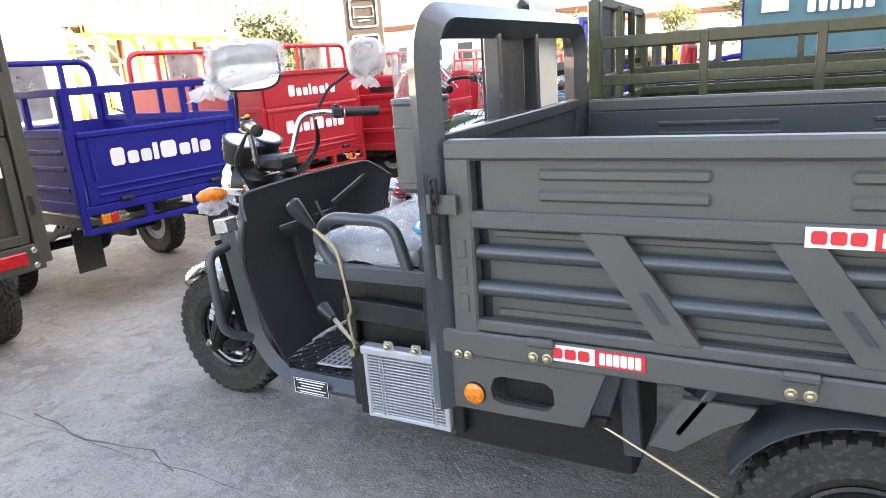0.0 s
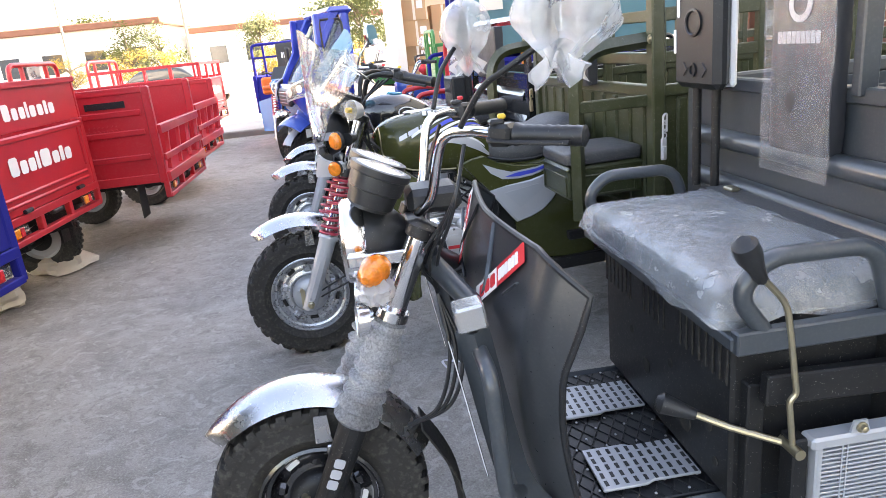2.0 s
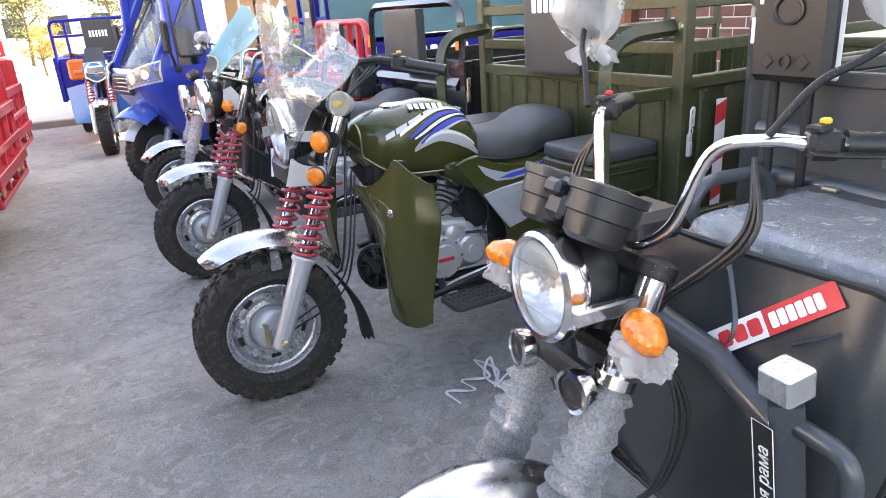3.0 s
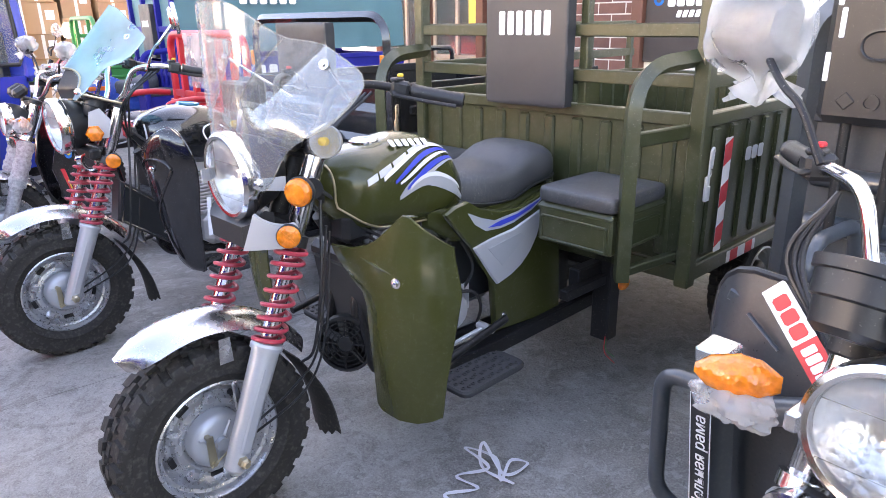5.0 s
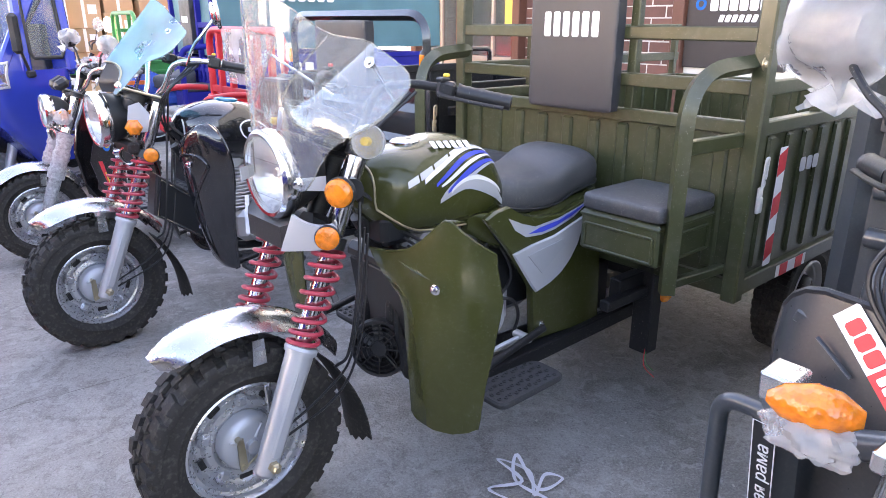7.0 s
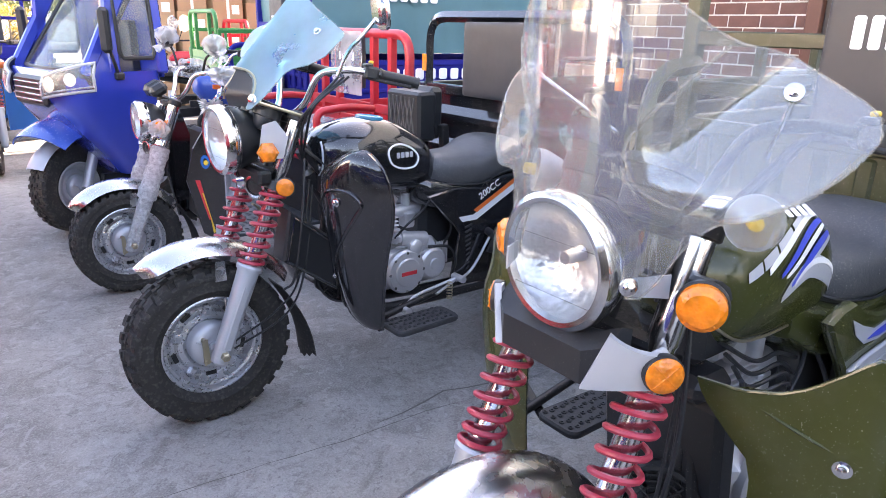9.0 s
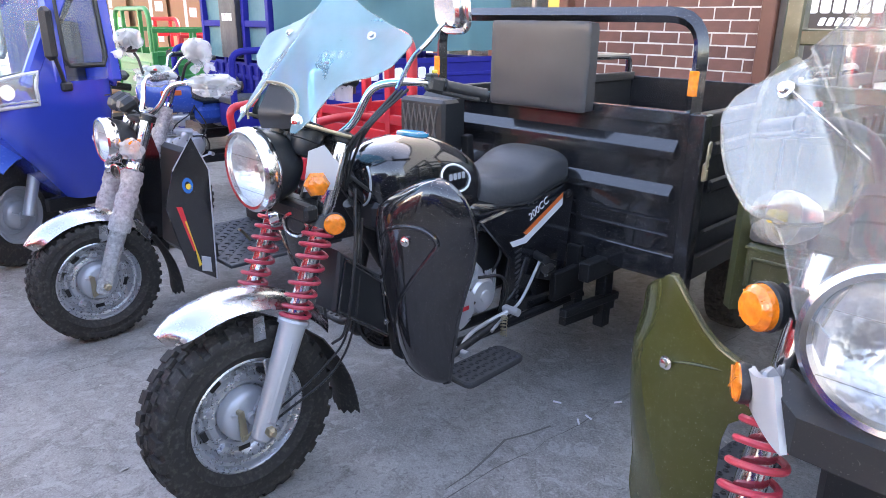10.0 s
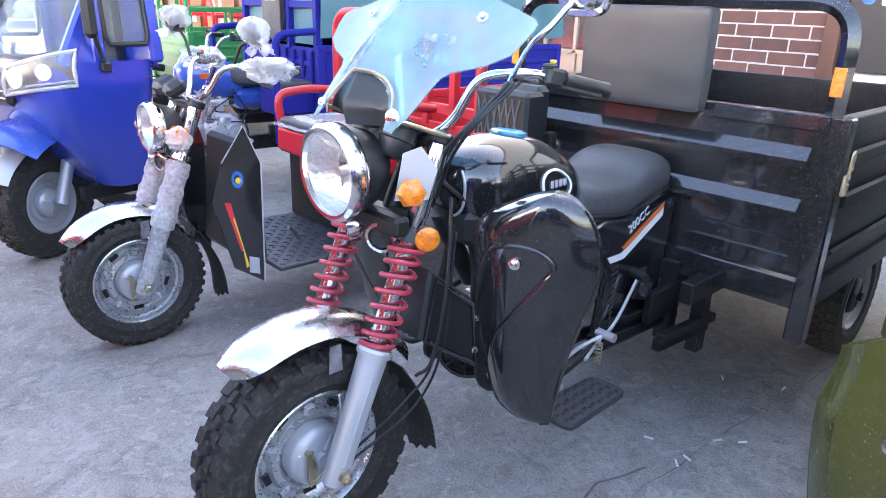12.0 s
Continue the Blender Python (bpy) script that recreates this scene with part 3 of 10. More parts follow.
def rim_pieces(wheel, key, rim, w, slot_mat):
    """Five raised lands and five dark slots round the wheel's disc."""
    h, k = w / 2, rim / 0.186
    for i in range(5):
        a = 2 * math.pi * i / 5 + 0.3
        shared("land_" + key, "land", lambda: Geo().box((0.125 * k, -h + 0.032, 0), (0.040 * k, 0.026, 0.040), 0.010), wheel.data.materials[0], wheel, Matrix.Rotation(-a, 4, "Y"))
        shared("slot_" + key, "slot", lambda: Geo().box((0.134 * k, -h + 0.0425, 0), (0.018, 0.008, 0.040), 0.003), slot_mat, wheel, Matrix.Rotation(-a - math.pi / 5, 4, "Y"))


def hub_geo():
    g = Geo()
    g.lathe([(0.02, -0.062), (0.060, -0.060), (0.078, -0.052), (0.086, -0.040), (0.088, 0.05), (0.05, 0.062), (0.0, 0.062)], 32, ACROSS)
    for i in range(3):
        a = 1.0 + i * 1.7
        g.bar((math.cos(a) * 0.02, -0.062, math.sin(a) * 0.02), (math.cos(a) * 0.07, -0.054, math.sin(a) * 0.07), 0.012, 0.012)
    g.rod((0, -0.08, 0), (0, -0.05, 0), 0.02, 16)
    return g


def brake_arm_geo():
    g = Geo()
    g.slab([(-0.012, -0.05), (0.012, -0.05), (0.009, 0.04), (-0.010, 0.045)], 0.006, axis((-0.035, -0.068, -0.005), (0, -1, 0.1)))
    g.rod((-0.04, -0.082, 0.034), (-0.04, -0.06, 0.034), 0.009, 10)
    g.rod((-0.035, -0.086, -0.048), (-0.035, -0.06, -0.048), 0.007, 10)
    g.rod((-0.045, -0.078, -0.06), (0.04, -0.078, -0.01), 0.0035, 8)
    return g


def front_wheel(root, z=0.30, black=False, chunky=True):
    c = Matrix.Translation((0, 0, z))
    w = shared("front_rim_black" if black else "front_rim", "front_wheel", lambda: rim_geo(0.160 if black else 0.186), M["black_gloss"] if black else M["rim_silver"], root, c, "" )
    shared("tyre_front_%d" % chunky + ("b" if black else ""), "tyre", lambda: tyre_geo(z, 0.13 if black else 0.152, 0.158 if black else 0.182, 28 if chunky else 40, 0.012 if chunky else 0.010, chunky), M["rubber"], w, None, "black rubber tyre with chunky tread")
    rim_pieces(w, "black" if black else "silver", 0.160 if black else 0.186, 0.09, M["white"] if black else M["black_steel"])
    shared("front_hub" + ("b" if black else ""), "hub", hub_geo, M["black_steel"] if black else M["silver"], w)
    shared("brake_arm", "brake_arm", brake_arm_geo, M["brass"], w, None, "zinc-yellow brake arm")
    return w


REAR_RIM = ["silver"]


def rear_wheel(root, x, y, z=0.28, side=-1):
    m = Matrix.Translation((x, y, z)) @ Matrix.Rotation(0 if side < 0 else math.pi, 4, "Z")
    w = shared("rear_rim_" + REAR_RIM[0], "rear_wheel", lambda: rim_geo(0.156, 0.10), M[REAR_RIM[0]], root, m)
    shared("tyre_rear", "tyre", lambda: tyre_geo(0.28, 0.135, 0.152, 36, 0.010, False), M["rubber"], w)
    shared("rear_hub", "hub", hub_geo, M["black_steel"], w)
    return w


def fork_at(z, slope, z0, x0=0.0):
    return x0 + slope * (z - z0)


def arc_sheet(cx, cz, r, a0, a1, w, crown, t, n=18, k=9, taper=None):
    """A mudguard: an arch about (cx, cz) from a0 to a1 degrees (0 = back, 90 = up), w wide, bowed by crown."""
    g, rows = Geo(), []
    for i in range(n + 1):
        a = radians(a0 + (a1 - a0) * i / n)
        row = []
        ww = w * (taper(i / n) if taper else 1)
        for j in range(k):
            s = -1 + 2 * j / (k - 1)
            e = abs(s) ** 2.6
            rr = r - crown * e
            row.append((cx + rr * math.cos(a), s * ww / 2, cz + rr * math.sin(a)))
        rows.append(row)
    return g.sheet(rows, t)


def fender(root, z=0.30, a0=25, a1=158, r=0.352, w=0.16, mat="steel_fender"):
    f = part("front_fender", arc_sheet(-0.012, z + 0.006, r, a0, a1, w, 0.045, 0.003, 26, 11, lambda s: max(0.22, math.sqrt(max(0.0, 1 - ((s - 0.80) / 0.2) ** 2.6))) if s > 0.80 else 1.0), M[mat], root, "polished steel front mudguard")
    g = Geo()
    for s in (-1, 1):
        g.slab([(-0.020, 0), (0.022, 0), (0.018, 0.075), (-0.016, 0.075)], 0.004, axis((0.035, s * 0.084, z + r - 0.137), (0, s, 0.0)))
        g.bar((0.05, s * 0.088, z + 0.19), (0.05, s * 0.10, z + 0.10), 0.02, 0.01)
    part("fender_bracket", g, M[mat], f)
    return f


def mudflap(root, z=0.30, x=0.30, tip=0.37):
    rows = []
    for i in range(9):
        t = i / 8
        row = []
        for j in range(11):
            s = -1 + j / 5
            ragged = 0.016 * (j % 2) * (t ** 4)
            row.append((x + (tip - x) * t + 0.03 * math.sin(t * 3.0) + 0.02 * t * s * s, s * (0.062 + 0.02 * t), z + 0.17 - 0.32 * t + ragged - 0.03 * t * (1 - abs(s))))
        rows.append(row)
    return part("mudflap", Geo().sheet(rows, 0.005), M["rubber"], root, "ragged black rubber mudflap")


def helix(p0, p1, r, turns, wire, n=16):
    p0, p1 = Vector(p0), Vector(p1)
    m = axis(p0, p1 - p0)
    L, k = (p1 - p0).length, int(turns * n)
    pts = []
    for i in range(k + 1):
        t = i / k
        pts.append(m @ Vector((r * math.cos(2 * math.pi * turns * t), r * math.sin(2 * math.pi * turns * t), L * (0.5 - 0.5 * math.cos(math.pi * t)) * 0.35 + L * t * 0.65)))
    return Geo().tube(pts, wire, 7)


def fork(root, slope=0.42, z0=0.30, ytop=0.105, ybot=0.118, top=1.12, style="spring", zspring=(0.60, 0.87), x0=0.0):
    P = lambda z, s, dy=0.0: Vector((fork_at(z, slope, z0, x0), s * (ybot + (ytop - ybot) * (z - z0) / (top - z0) + dy), z))
    for s in (-1, 1):
        d = (P(1, s) - P(0, s)).normalized()
        g = Geo()
        low = "black_steel" if style == "boot" else ("fork_film" if style == "film" else "silver")
        g.tube([P(z0 - 0.04, s), P(z0 - 0.03, s), P(z0 + 0.05, s), P(z0 + 0.10, s), P(zspring[0] - 0.03, s), P(zspring[0], s)], [0.02, 0.031, 0.034, 0.034, 0.039, 0.040], 18)
        g.bar(P(z0 + 0.02, s, 0.028 * 1.0), P(zspring[0] - 0.05, s, 0.030), 0.030, 0.014, 0.004, (0, 1, 0))
        leg = part("fork_leg", g, M[low], root)
        h = Geo()
        h.lathe([(0.017, 0.03), (0.017, 0.046), (0.011, 0.05), (0.009, 0.058), (0, 0.058)], 6, axis(P(z0, s), (0, s, 0)))
        part("axle_nut", h, M["brass"], leg)
        part("stanchion", Geo().tube([P(zspring[0] - 0.02, s), P(top - 0.19, s), P(top - 0.185, s), P(top, s)], [0.025, 0.025, 0.0285, 0.0285], 18), M["chrome"], leg, "chrome fork tube")
        if style == "spring":
            part("spring", helix(P(zspring[0] + 0.012, s), P(zspring[1], s), 0.042, 8.2, 0.0066), M["red_spring"], leg, "red fork spring")
            part("spring_seat", Geo().lathe([(0.026, -0.008), (0.046, -0.008), (0.047, 0.004), (0.042, 0.012), (0.026, 0.012)], 24, axis(P(zspring[0], s), d), True), M["silver"], leg)
            part("boot_top", Geo().rod(P(zspring[1], s), P(zspring[1] + 0.03, s), 0.038, 20), M["black_plastic"], leg)
        else:
            rr = []
            pts = []
            for i in range(26):
                t = i / 25
                pts.append(P(zspring[0] - 0.055 + (zspring[1] + 0.045 - zspring[0]) * t, s))
                rr.append((0.052 + 0.007 * math.sin(i * 1.9) + 0.004 * math.sin(i * 4.1 + s) - 0.012 * t) if style == "boot" else (0.050 + 0.0022 * math.sin(i * 1.9) + 0.003 * math.sin(i * 0.7 + s) - 0.006 * t))
            part("bubble_wrapping", Geo().tube(pts, rr, 20), M["fork_film" if style == "film" else "bubble"], leg, "crinkled bubble wrap round the fork")
            if style == "film":
                part("spring", helix(P(zspring[0] + 0.012, s), P(zspring[1], s), 0.034, 6.4, 0.005), M["red_spring"], leg, "red fork spring under film")
            part("collar", Geo().rod(P(zspring[1], s), P(zspring[1] + 0.02, s), 0.040, 20), M["chrome"], leg)
        c = Geo()
        c.lathe([(0.03, -0.016), (0.036, -0.012), (0.036, 0.012), (0.024, 0.018), (0.013, 0.022), (0, 0.022)], 16, axis(P(top, s), d))
        part("fork_cap", c, M["black_steel"], leg)
    g = Geo()
    for z in (top - 0.01, zspring[1] + 0.05):
        a, b = P(z, -1), P(z, 1)
        g.bar(a, b, 0.05, 0.028, 0.008)
    g.rod((fork_at(zspring[1], slope, z0, x0) + 0.03, 0, zspring[1] + 0.02), (fork_at(top, slope, z0, x0) + 0.03, 0, top - 0.01), 0.028, 16)
    part("fork_yoke", g, M["black_steel"], root)
    return P


def headlamp(root, c, r=0.117, d=(-1, 0, -0.08), depth=0.15, shell="black_plastic", wrapped=False):
    m = axis(c, d)
    lamp = part("headlamp", Geo().lathe([(0.0, -depth), (r * 0.45, -depth * 0.96), (r * 0.8, -depth * 0.7), (r * 0.95, -depth * 0.35), (r * 0.97, 0.0), (r * 0.93, 0.004), (r * 0.91, -0.02), (r * 0.70, -0.055), (r * 0.2, -0.075), (0, -0.075)], 40, m), M[shell], root)
    part("bezel", Geo().lathe([(r * 0.97, -0.035), (r * 1.03, -0.028), (r * 1.07, -0.008), (r * 1.05, 0.012), (r * 0.97, 0.020), (r * 0.90, 0.018), (r * 0.88, 0.004), (r * 0.94, -0.01)], 44, m, True), M["chrome"], lamp, "chrome headlamp rim")
    refl = Geo()
    refl.lathe([(r * 0.90, 0.006), (r * 0.80, -0.02), (r * 0.58, -0.042), (r * 0.30, -0.058), (r * 0.12, -0.062)], 36, m, False, False)
    part("reflector", refl, M["reflector"], lamp)
    facets = Geo()
    facets.rod(m @ Vector((0, 0, -0.06)), m @ Vector((0, 0, -0.018)), r * 0.13, 14, r * 0.10)
    part("bulb_shield", facets, M["reflector"], lamp)
    part("lens", Geo().lathe([(r * 0.92, 0.008), (r * 0.84, 0.016), (r * 0.6, 0.024), (r * 0.3, 0.028), (0, 0.029)], 36, m, False, False), M["glass"], lamp, "clear glass headlamp lens")
    lines = Geo()
    for k in (-0.5, 0.35):
        w = r * 0.86 * math.sqrt(1 - k * k)
        lines.rod(m @ Vector((-w, k * r, 0.014)), m @ Vector((w, k * r, 0.014)), 0.0007, 5)
    part("lens_rib", lines, M["clear_lens"], lamp)
    return lamp


def round_lens(root, c, d, r=0.032, mat="amber", name="indicator", thick=0.018, back="black_plastic", label=""):
    m = axis(c, d)
    b = part(name, Geo().lathe([(r * 1.04, -0.012), (r * 1.08, 0.0), (r * 1.02, 0.004), (0, 0.004)], 24, m), M[back], root, label)
    g = Geo().lathe([(r, 0.003), (r * 0.98, thick * 0.55), (r * 0.7, thick * 0.95), (r * 0.3, thick), (0, thick)], 24, m)
    part("lens", g, M[mat], b)
    x = Geo()
    for a in (0.785, -0.785):
        x.bar(m @ Vector((math.cos(a) * r * 0.85, math.sin(a) * r * 0.85, thick * 0.8)), m @ Vector((-math.cos(a) * r * 0.85, -math.sin(a) * r * 0.85, thick * 0.8)), 0.002, 0.006, 0.0005, m.to_3x3() @ Vector((0, 0, 1)))
    part("prism", x, M["amber" if mat == "amber" else mat], b)
    return b


def horn(root, c, d, r=0.042):
    m = axis(c, d)
    h = part("horn", Geo().lathe([(r * 0.7, -0.03), (r * 0.95, -0.02), (r, 0.0), (r * 0.98, 0.008), (r * 0.78, 0.010), (r * 0.74, 0.0), (0, -0.002)], 28, m), M["chrome"], root, "round chrome horn")
    part("membrane", Geo().lathe([(r * 0.73, 0.001), (r * 0.6, 0.005), (r * 0.4, 0.003), (r * 0.2, 0.006), (0, 0.006)], 24, m), M["black_plastic"], h)
    return h


def handlebar(root, base, half=0.37, rise=0.16, back=0.33, chrome=True, end_z=None, levers=True, width_up=0.17, grip_drop=0.0):
    """A cowhorn bar: up from the clamp, out, and back to the grips."""
    bx, bz = base
    ez = bz + rise if end_z is None else end_z
    bar = None
    for s in (-1, 1):
        pts = [(bx, s * 0.0, bz), (bx, s * 0.06, bz + 0.005), (bx + 0.03, s * 0.105, bz + 0.05), (bx + 0.06, s * width_up, ez - 0.01), (bx + 0.11, s * (width_up + 0.06), ez + 0.012), (bx + back * 0.55, s * (width_up + 0.11), ez + 0.006), (bx + back, s * half, ez - grip_drop)]
        path = curve(pts, 7)
        if bar is None:
            bar = part("handlebar", Geo().tube(path, 0.0115, 12), M["chrome" if chrome else "black_steel"], root)
        else:
            part("handlebar_half", Geo().tube(path, 0.0115, 12), M["chrome" if chrome else "black_steel"], bar)
        a, b = Vector(pts[-2]), Vector(pts[-1])
        d = (b - a).normalized()
        g = Geo()
        ringed = [b - d * 0.135 + d * (0.135 * i / 14) for i in range(15)]
        g.tube(ringed + [b + d * 0.006, b + d * 0.010], [0.024 if i == 0 else (0.0205 if i % 2 else 0.0192) for i in range(15)] + [0.0215, 0.014], 14)
        part("grip", g, M["black_plastic"], bar, "black rubber handle grip")
        g = Geo()
        g.box(b - d * 0.165, (0.05, 0.045, 0.05), 0.008, axis((0, 0, 0), d).to_3x3())
        g.box(b - d * 0.165 + Vector((-0.012, 0, 0.026)), (0.03, 0.03, 0.012), 0.004)
        part("switch_block", g, M["black_plastic"], bar)
        part("switch", Geo().box(b - d * 0.165 + Vector((0.0, 0, 0.036)), (0.016, 0.014, 0.010), 0.003), M["red_print" if s > 0 else "yellow_print"], bar)
        if levers:
            o = Vector((-0.045, 0, -0.008))
            part("brake_lever", Geo().tube(curve([b - d * 0.165 + o * 0.5, b - d * 0.14 + o * 1.0, b - d * 0.06 + o * 1.1, b + d * 0.02 + o * 1.0], 6), [0.008] * 6 + [0.0065] * 12 + [0.008], 10, flat=0.7), M["black_steel"], bar)
    return bar


def cable(root, pts, r=0.0045, mat="black_plastic", name="cable"):
    return part(name, Geo().tube(curve(pts, 8), r, 7), M[mat], root)


def bag(root_or_part, c, size, seed=1, name="plastic_bag", mat="wrap"):
    """Loose clear film gathered round something: a crumpled, pleated ball."""
    rnd = random.Random(seed)
    g = Geo()
    R, C = 26, 44
    ph = [rnd.uniform(0, 6.28) for _ in range(6)]
    vs, fs = [], []
    for i in range(R + 1):
        th = math.pi * i / R
        for j in range(C):
            a = 2 * math.pi * j / C
            n = noise.noise(Vector((math.cos(a) * math.sin(th) * 2.2 + seed, math.sin(a) * math.sin(th) * 2.2, math.cos(th) * 2.2)))
            fold = 0.06 * math.sin(7 * a + ph[0] + 3 * th) + 0.05 * math.sin(11 * a + ph[1]) * math.sin(th)
            rr = 1 + 0.30 * n + fold + 0.10 * noise.noise(Vector((math.cos(a) * math.sin(th) * 6 + seed, math.sin(a) * math.sin(th) * 6, math.cos(th) * 6)))
            vs.append((c[0] + size[0] * rr * math.sin(th) * math.cos(a), c[1] + size[1] * rr * math.sin(th) * math.sin(a), c[2] + size[2] * rr * math.cos(th)))
    for i in range(R):
        for j in range(C):
            fs.append([i * C + j, i * C + (j + 1) % C, (i + 1) * C + (j + 1) % C, (i + 1) * C + j])
    g.add(vs, fs)
    return part(name, g, M[mat], root_or_part, "crumpled clear plastic film")


def mirror(root, foot, top, face, size=(0.075, 0.055), wrapped=0, chrome=False, slip=0.8):
    """A mirror head on a bent stalk; face is the way that the glass looks."""
    f, t = Vector(foot), Vector(top)
    mid = f.lerp(t, 0.45) + Vector((0, 0.02 * (1 if f.y > 0 else -1), 0.03))
    st = part("mirror", Geo().tube(curve([f, f.lerp(mid, 0.5) + Vector((0, 0, 0.02)), mid, t], 6), 0.0065, 9), M["chrome" if chrome else "black_steel"], root, "rear-view mirror on a bent stalk")
    m = axis(t, face)
    a, b = size
    out = []
    for i in range(28):
        an = 2 * math.pi * i / 28
        ca, sa = math.cos(an), math.sin(an)
        out.append((a * abs(ca) ** 0.6 * (1 if ca > 0 else -1), b * abs(sa) ** 0.6 * (1 if sa > 0 else -1)))
    g = Geo().slab(out, 0.014, m @ Matrix.Translation((0, 0, -0.012)), 0.004)
    g.slab([(x * 0.75, y * 0.75) for x, y in out], 0.018, m @ Matrix.Translation((0, 0, -0.030)), 0.01)
    part("mirror_shell", g, M["chrome" if chrome else "black_plastic"], st)
    part("mirror_glass", Geo().slab([(x * 0.9, y * 0.9) for x, y in out], 0.002, m @ Matrix.Translation((0, 0, 0.002))), M["mirror"], st)
    if wrapped:
        film_envelope(st, m, a, b, wrapped, slip)
    return st


def film_envelope(owner, m, a, b, seed, slip=0.8):
    """A clear bag pulled over a mirror head, gathered at the stalk, with a loose frill below."""
    rnd = random.Random(seed)
    ph = [rnd.uniform(0, 6.28) for _ in range(4)]
    side = -1 if m.col[0].x > 0 else 1
    vs, fs, R, C = [], [], 26, 40
    for i in range(R + 1):
        v = i / R
        top = math.sqrt(max(0.0, 1 - (1 - min(1, v / 0.16)) ** 2))
        k = max(0.0, min(1, (v - 0.64) / 0.26))
        w = a * 1.08 * (1 - k * k * (3 - 2 * k)) + 0.016 * k
        th = a / 0.105 * (0.040 + 0.045 * math.sin(math.pi * min(1, v * 1.25))) * (1 - k) + 0.014 * k
        if v > 0.90:
            w, th = w + 0.05 * (v - 0.90) / 0.10, th + 0.03 * (v - 0.90) / 0.10
        h = b * (1.22 - (2.9 - 0.55 * slip) * v)
        for j in range(C):
            an = 2 * math.pi * j / C
            ca, sa = math.cos(an), math.sin(an)
            q = 1 + 0.10 * noise.noise(Vector((ca * 2 + seed, sa * 2, v * 4))) + (0.03 + 0.16 * k) * math.sin(7 * an + ph[0] + 3 * v) * 0.6 + (0.02 + 0.09 * k) * math.sin(13 * an + ph[1])
            p = Vector((side * a * slip * k + w * top * q * abs(ca) ** 0.75 * (1 if ca > 0 else -1), h + 0.006 * math.sin(5 * an + ph[2]) * (1 + 2 * k), (th * top + 0.003) * q * sa + 0.010 * noise.noise(Vector((ca * 3, v * 5, seed)))))
            vs.append(m @ p)
    for i in range(R):
        for j in range(C):
            fs.append([i * C + j, i * C + (j + 1) % C, (i + 1) * C + (j + 1) % C, (i + 1) * C + j])
    g = Geo()
    g.add(vs, fs)
    return part("plastic_bag", g, M["mirror_film"], owner, "clear plastic bag gathered round the mirror")


def pad_text(root, m, w, h, n=6, mat="white", name="brand_mark"):
    return bars(n, w, h, m, M[mat], root, name, "white brand mark", 0.3)


def blob(root, name, sections, mat, label="", n=28, sharp=50, power=2.4):
    """A body lofted along x: sections of (x, y, z, half width, half height)."""
    g, vs, fs = Geo(), [], []
    for x, y, z, a, b in sections:
        for j in range(n):
            an = 2 * math.pi * j / n
            ca, sa = math.cos(an), math.sin(an)
            e = 2 / power
            vs.append((x, y + a * abs(ca) ** e * (1 if ca > 0 else -1), z + b * abs(sa) ** e * (1 if sa > 0 else -1)))
    for i in range(len(sections) - 1):
        for j in range(n):
            fs.append([i * n + j, i * n + (j + 1) % n, (i + 1) * n + (j + 1) % n, (i + 1) * n + j])
    fs += [list(range(n))[::-1], [(len(sections) - 1) * n + j for j in range(n)]]
    g.add(vs, fs)
    return part(name, g, M[mat], root, label, sharp)


def smooth_sections(keys, k=5):
    return [tuple(p) for p in _cr(keys, k)]


def _cr(keys, k):
    K = [np.array(q, float) for q in keys]
    out = []
    for i in range(len(K) - 1):
        p0, p1, p2, p3 = K[max(i - 1, 0)], K[i], K[i + 1], K[min(i + 2, len(K) - 1)]
        for s in range(k):
            t = s / k
            out.append(0.5 * (2 * p1 + (p2 - p0) * t + (2 * p0 - 5 * p1 + 4 * p2 - p3) * t * t + (3 * p1 - p0 - 3 * p2 + p3) * t ** 3))
    out.append(K[-1])
    return out


def saddle(root, x0=0.93, x1=1.40, z0=0.86, y=0.0):
    """A moulded motorcycle seat, low at the tank and raised behind."""
    secs = smooth_sections([(x0 - 0.05, y, z0 + 0.055, 0.085, 0.045), (x0, y, z0 + 0.050, 0.125, 0.072), (x0 + 0.10, y, z0 + 0.040, 0.152, 0.078), (x0 + 0.20, y, z0 + 0.044, 0.163, 0.080),
                            (x0 + 0.29, y, z0 + 0.076, 0.166, 0.088), (x0 + 0.37, y, z0 + 0.088, 0.164, 0.086), (x1 - 0.03, y, z0 + 0.086, 0.155, 0.072), (x1, y, z0 + 0.075, 0.13, 0.04)], 4)
    s = blob(root, "saddle", secs, "seat", "black vinyl saddle, dusty", 32, 60, 3.2)
    ring = [(x, yy - a * 1.003, z - b * 0.55) for x, yy, z, a, b in secs[2:-1]]
    part("piping", Geo().tube(ring, 0.004, 6), M["black_plastic"], s)
    return s


def tank(root, mat, x0=0.40, x1=1.0, z=0.945, half=0.145, hump=0.0):
    secs = smooth_sections([(x0, 0, z + 0.03, 0.03, 0.045), (x0 + 0.03, 0, z + 0.03, 0.085, 0.085), (x0 + 0.10, 0, z + 0.015, half * 0.95, 0.130), (x0 + 0.21, 0, z + 0.012, half * 1.05, 0.148),
                            (x0 + 0.34, 0, z - 0.002 + hump * 0.5, half, 0.145 + hump * 0.5), (x0 + 0.47, 0, z - 0.035 + hump * 0.8, half * 0.90, 0.112 + hump * 0.7), (x1 - 0.05, 0, z - 0.055, half * 0.66, 0.075), (x1, 0, z - 0.065, 0.06, 0.045)], 5)
    return blob(root, "fuel_tank", secs, mat, "", 40, 60, 2.5), secs


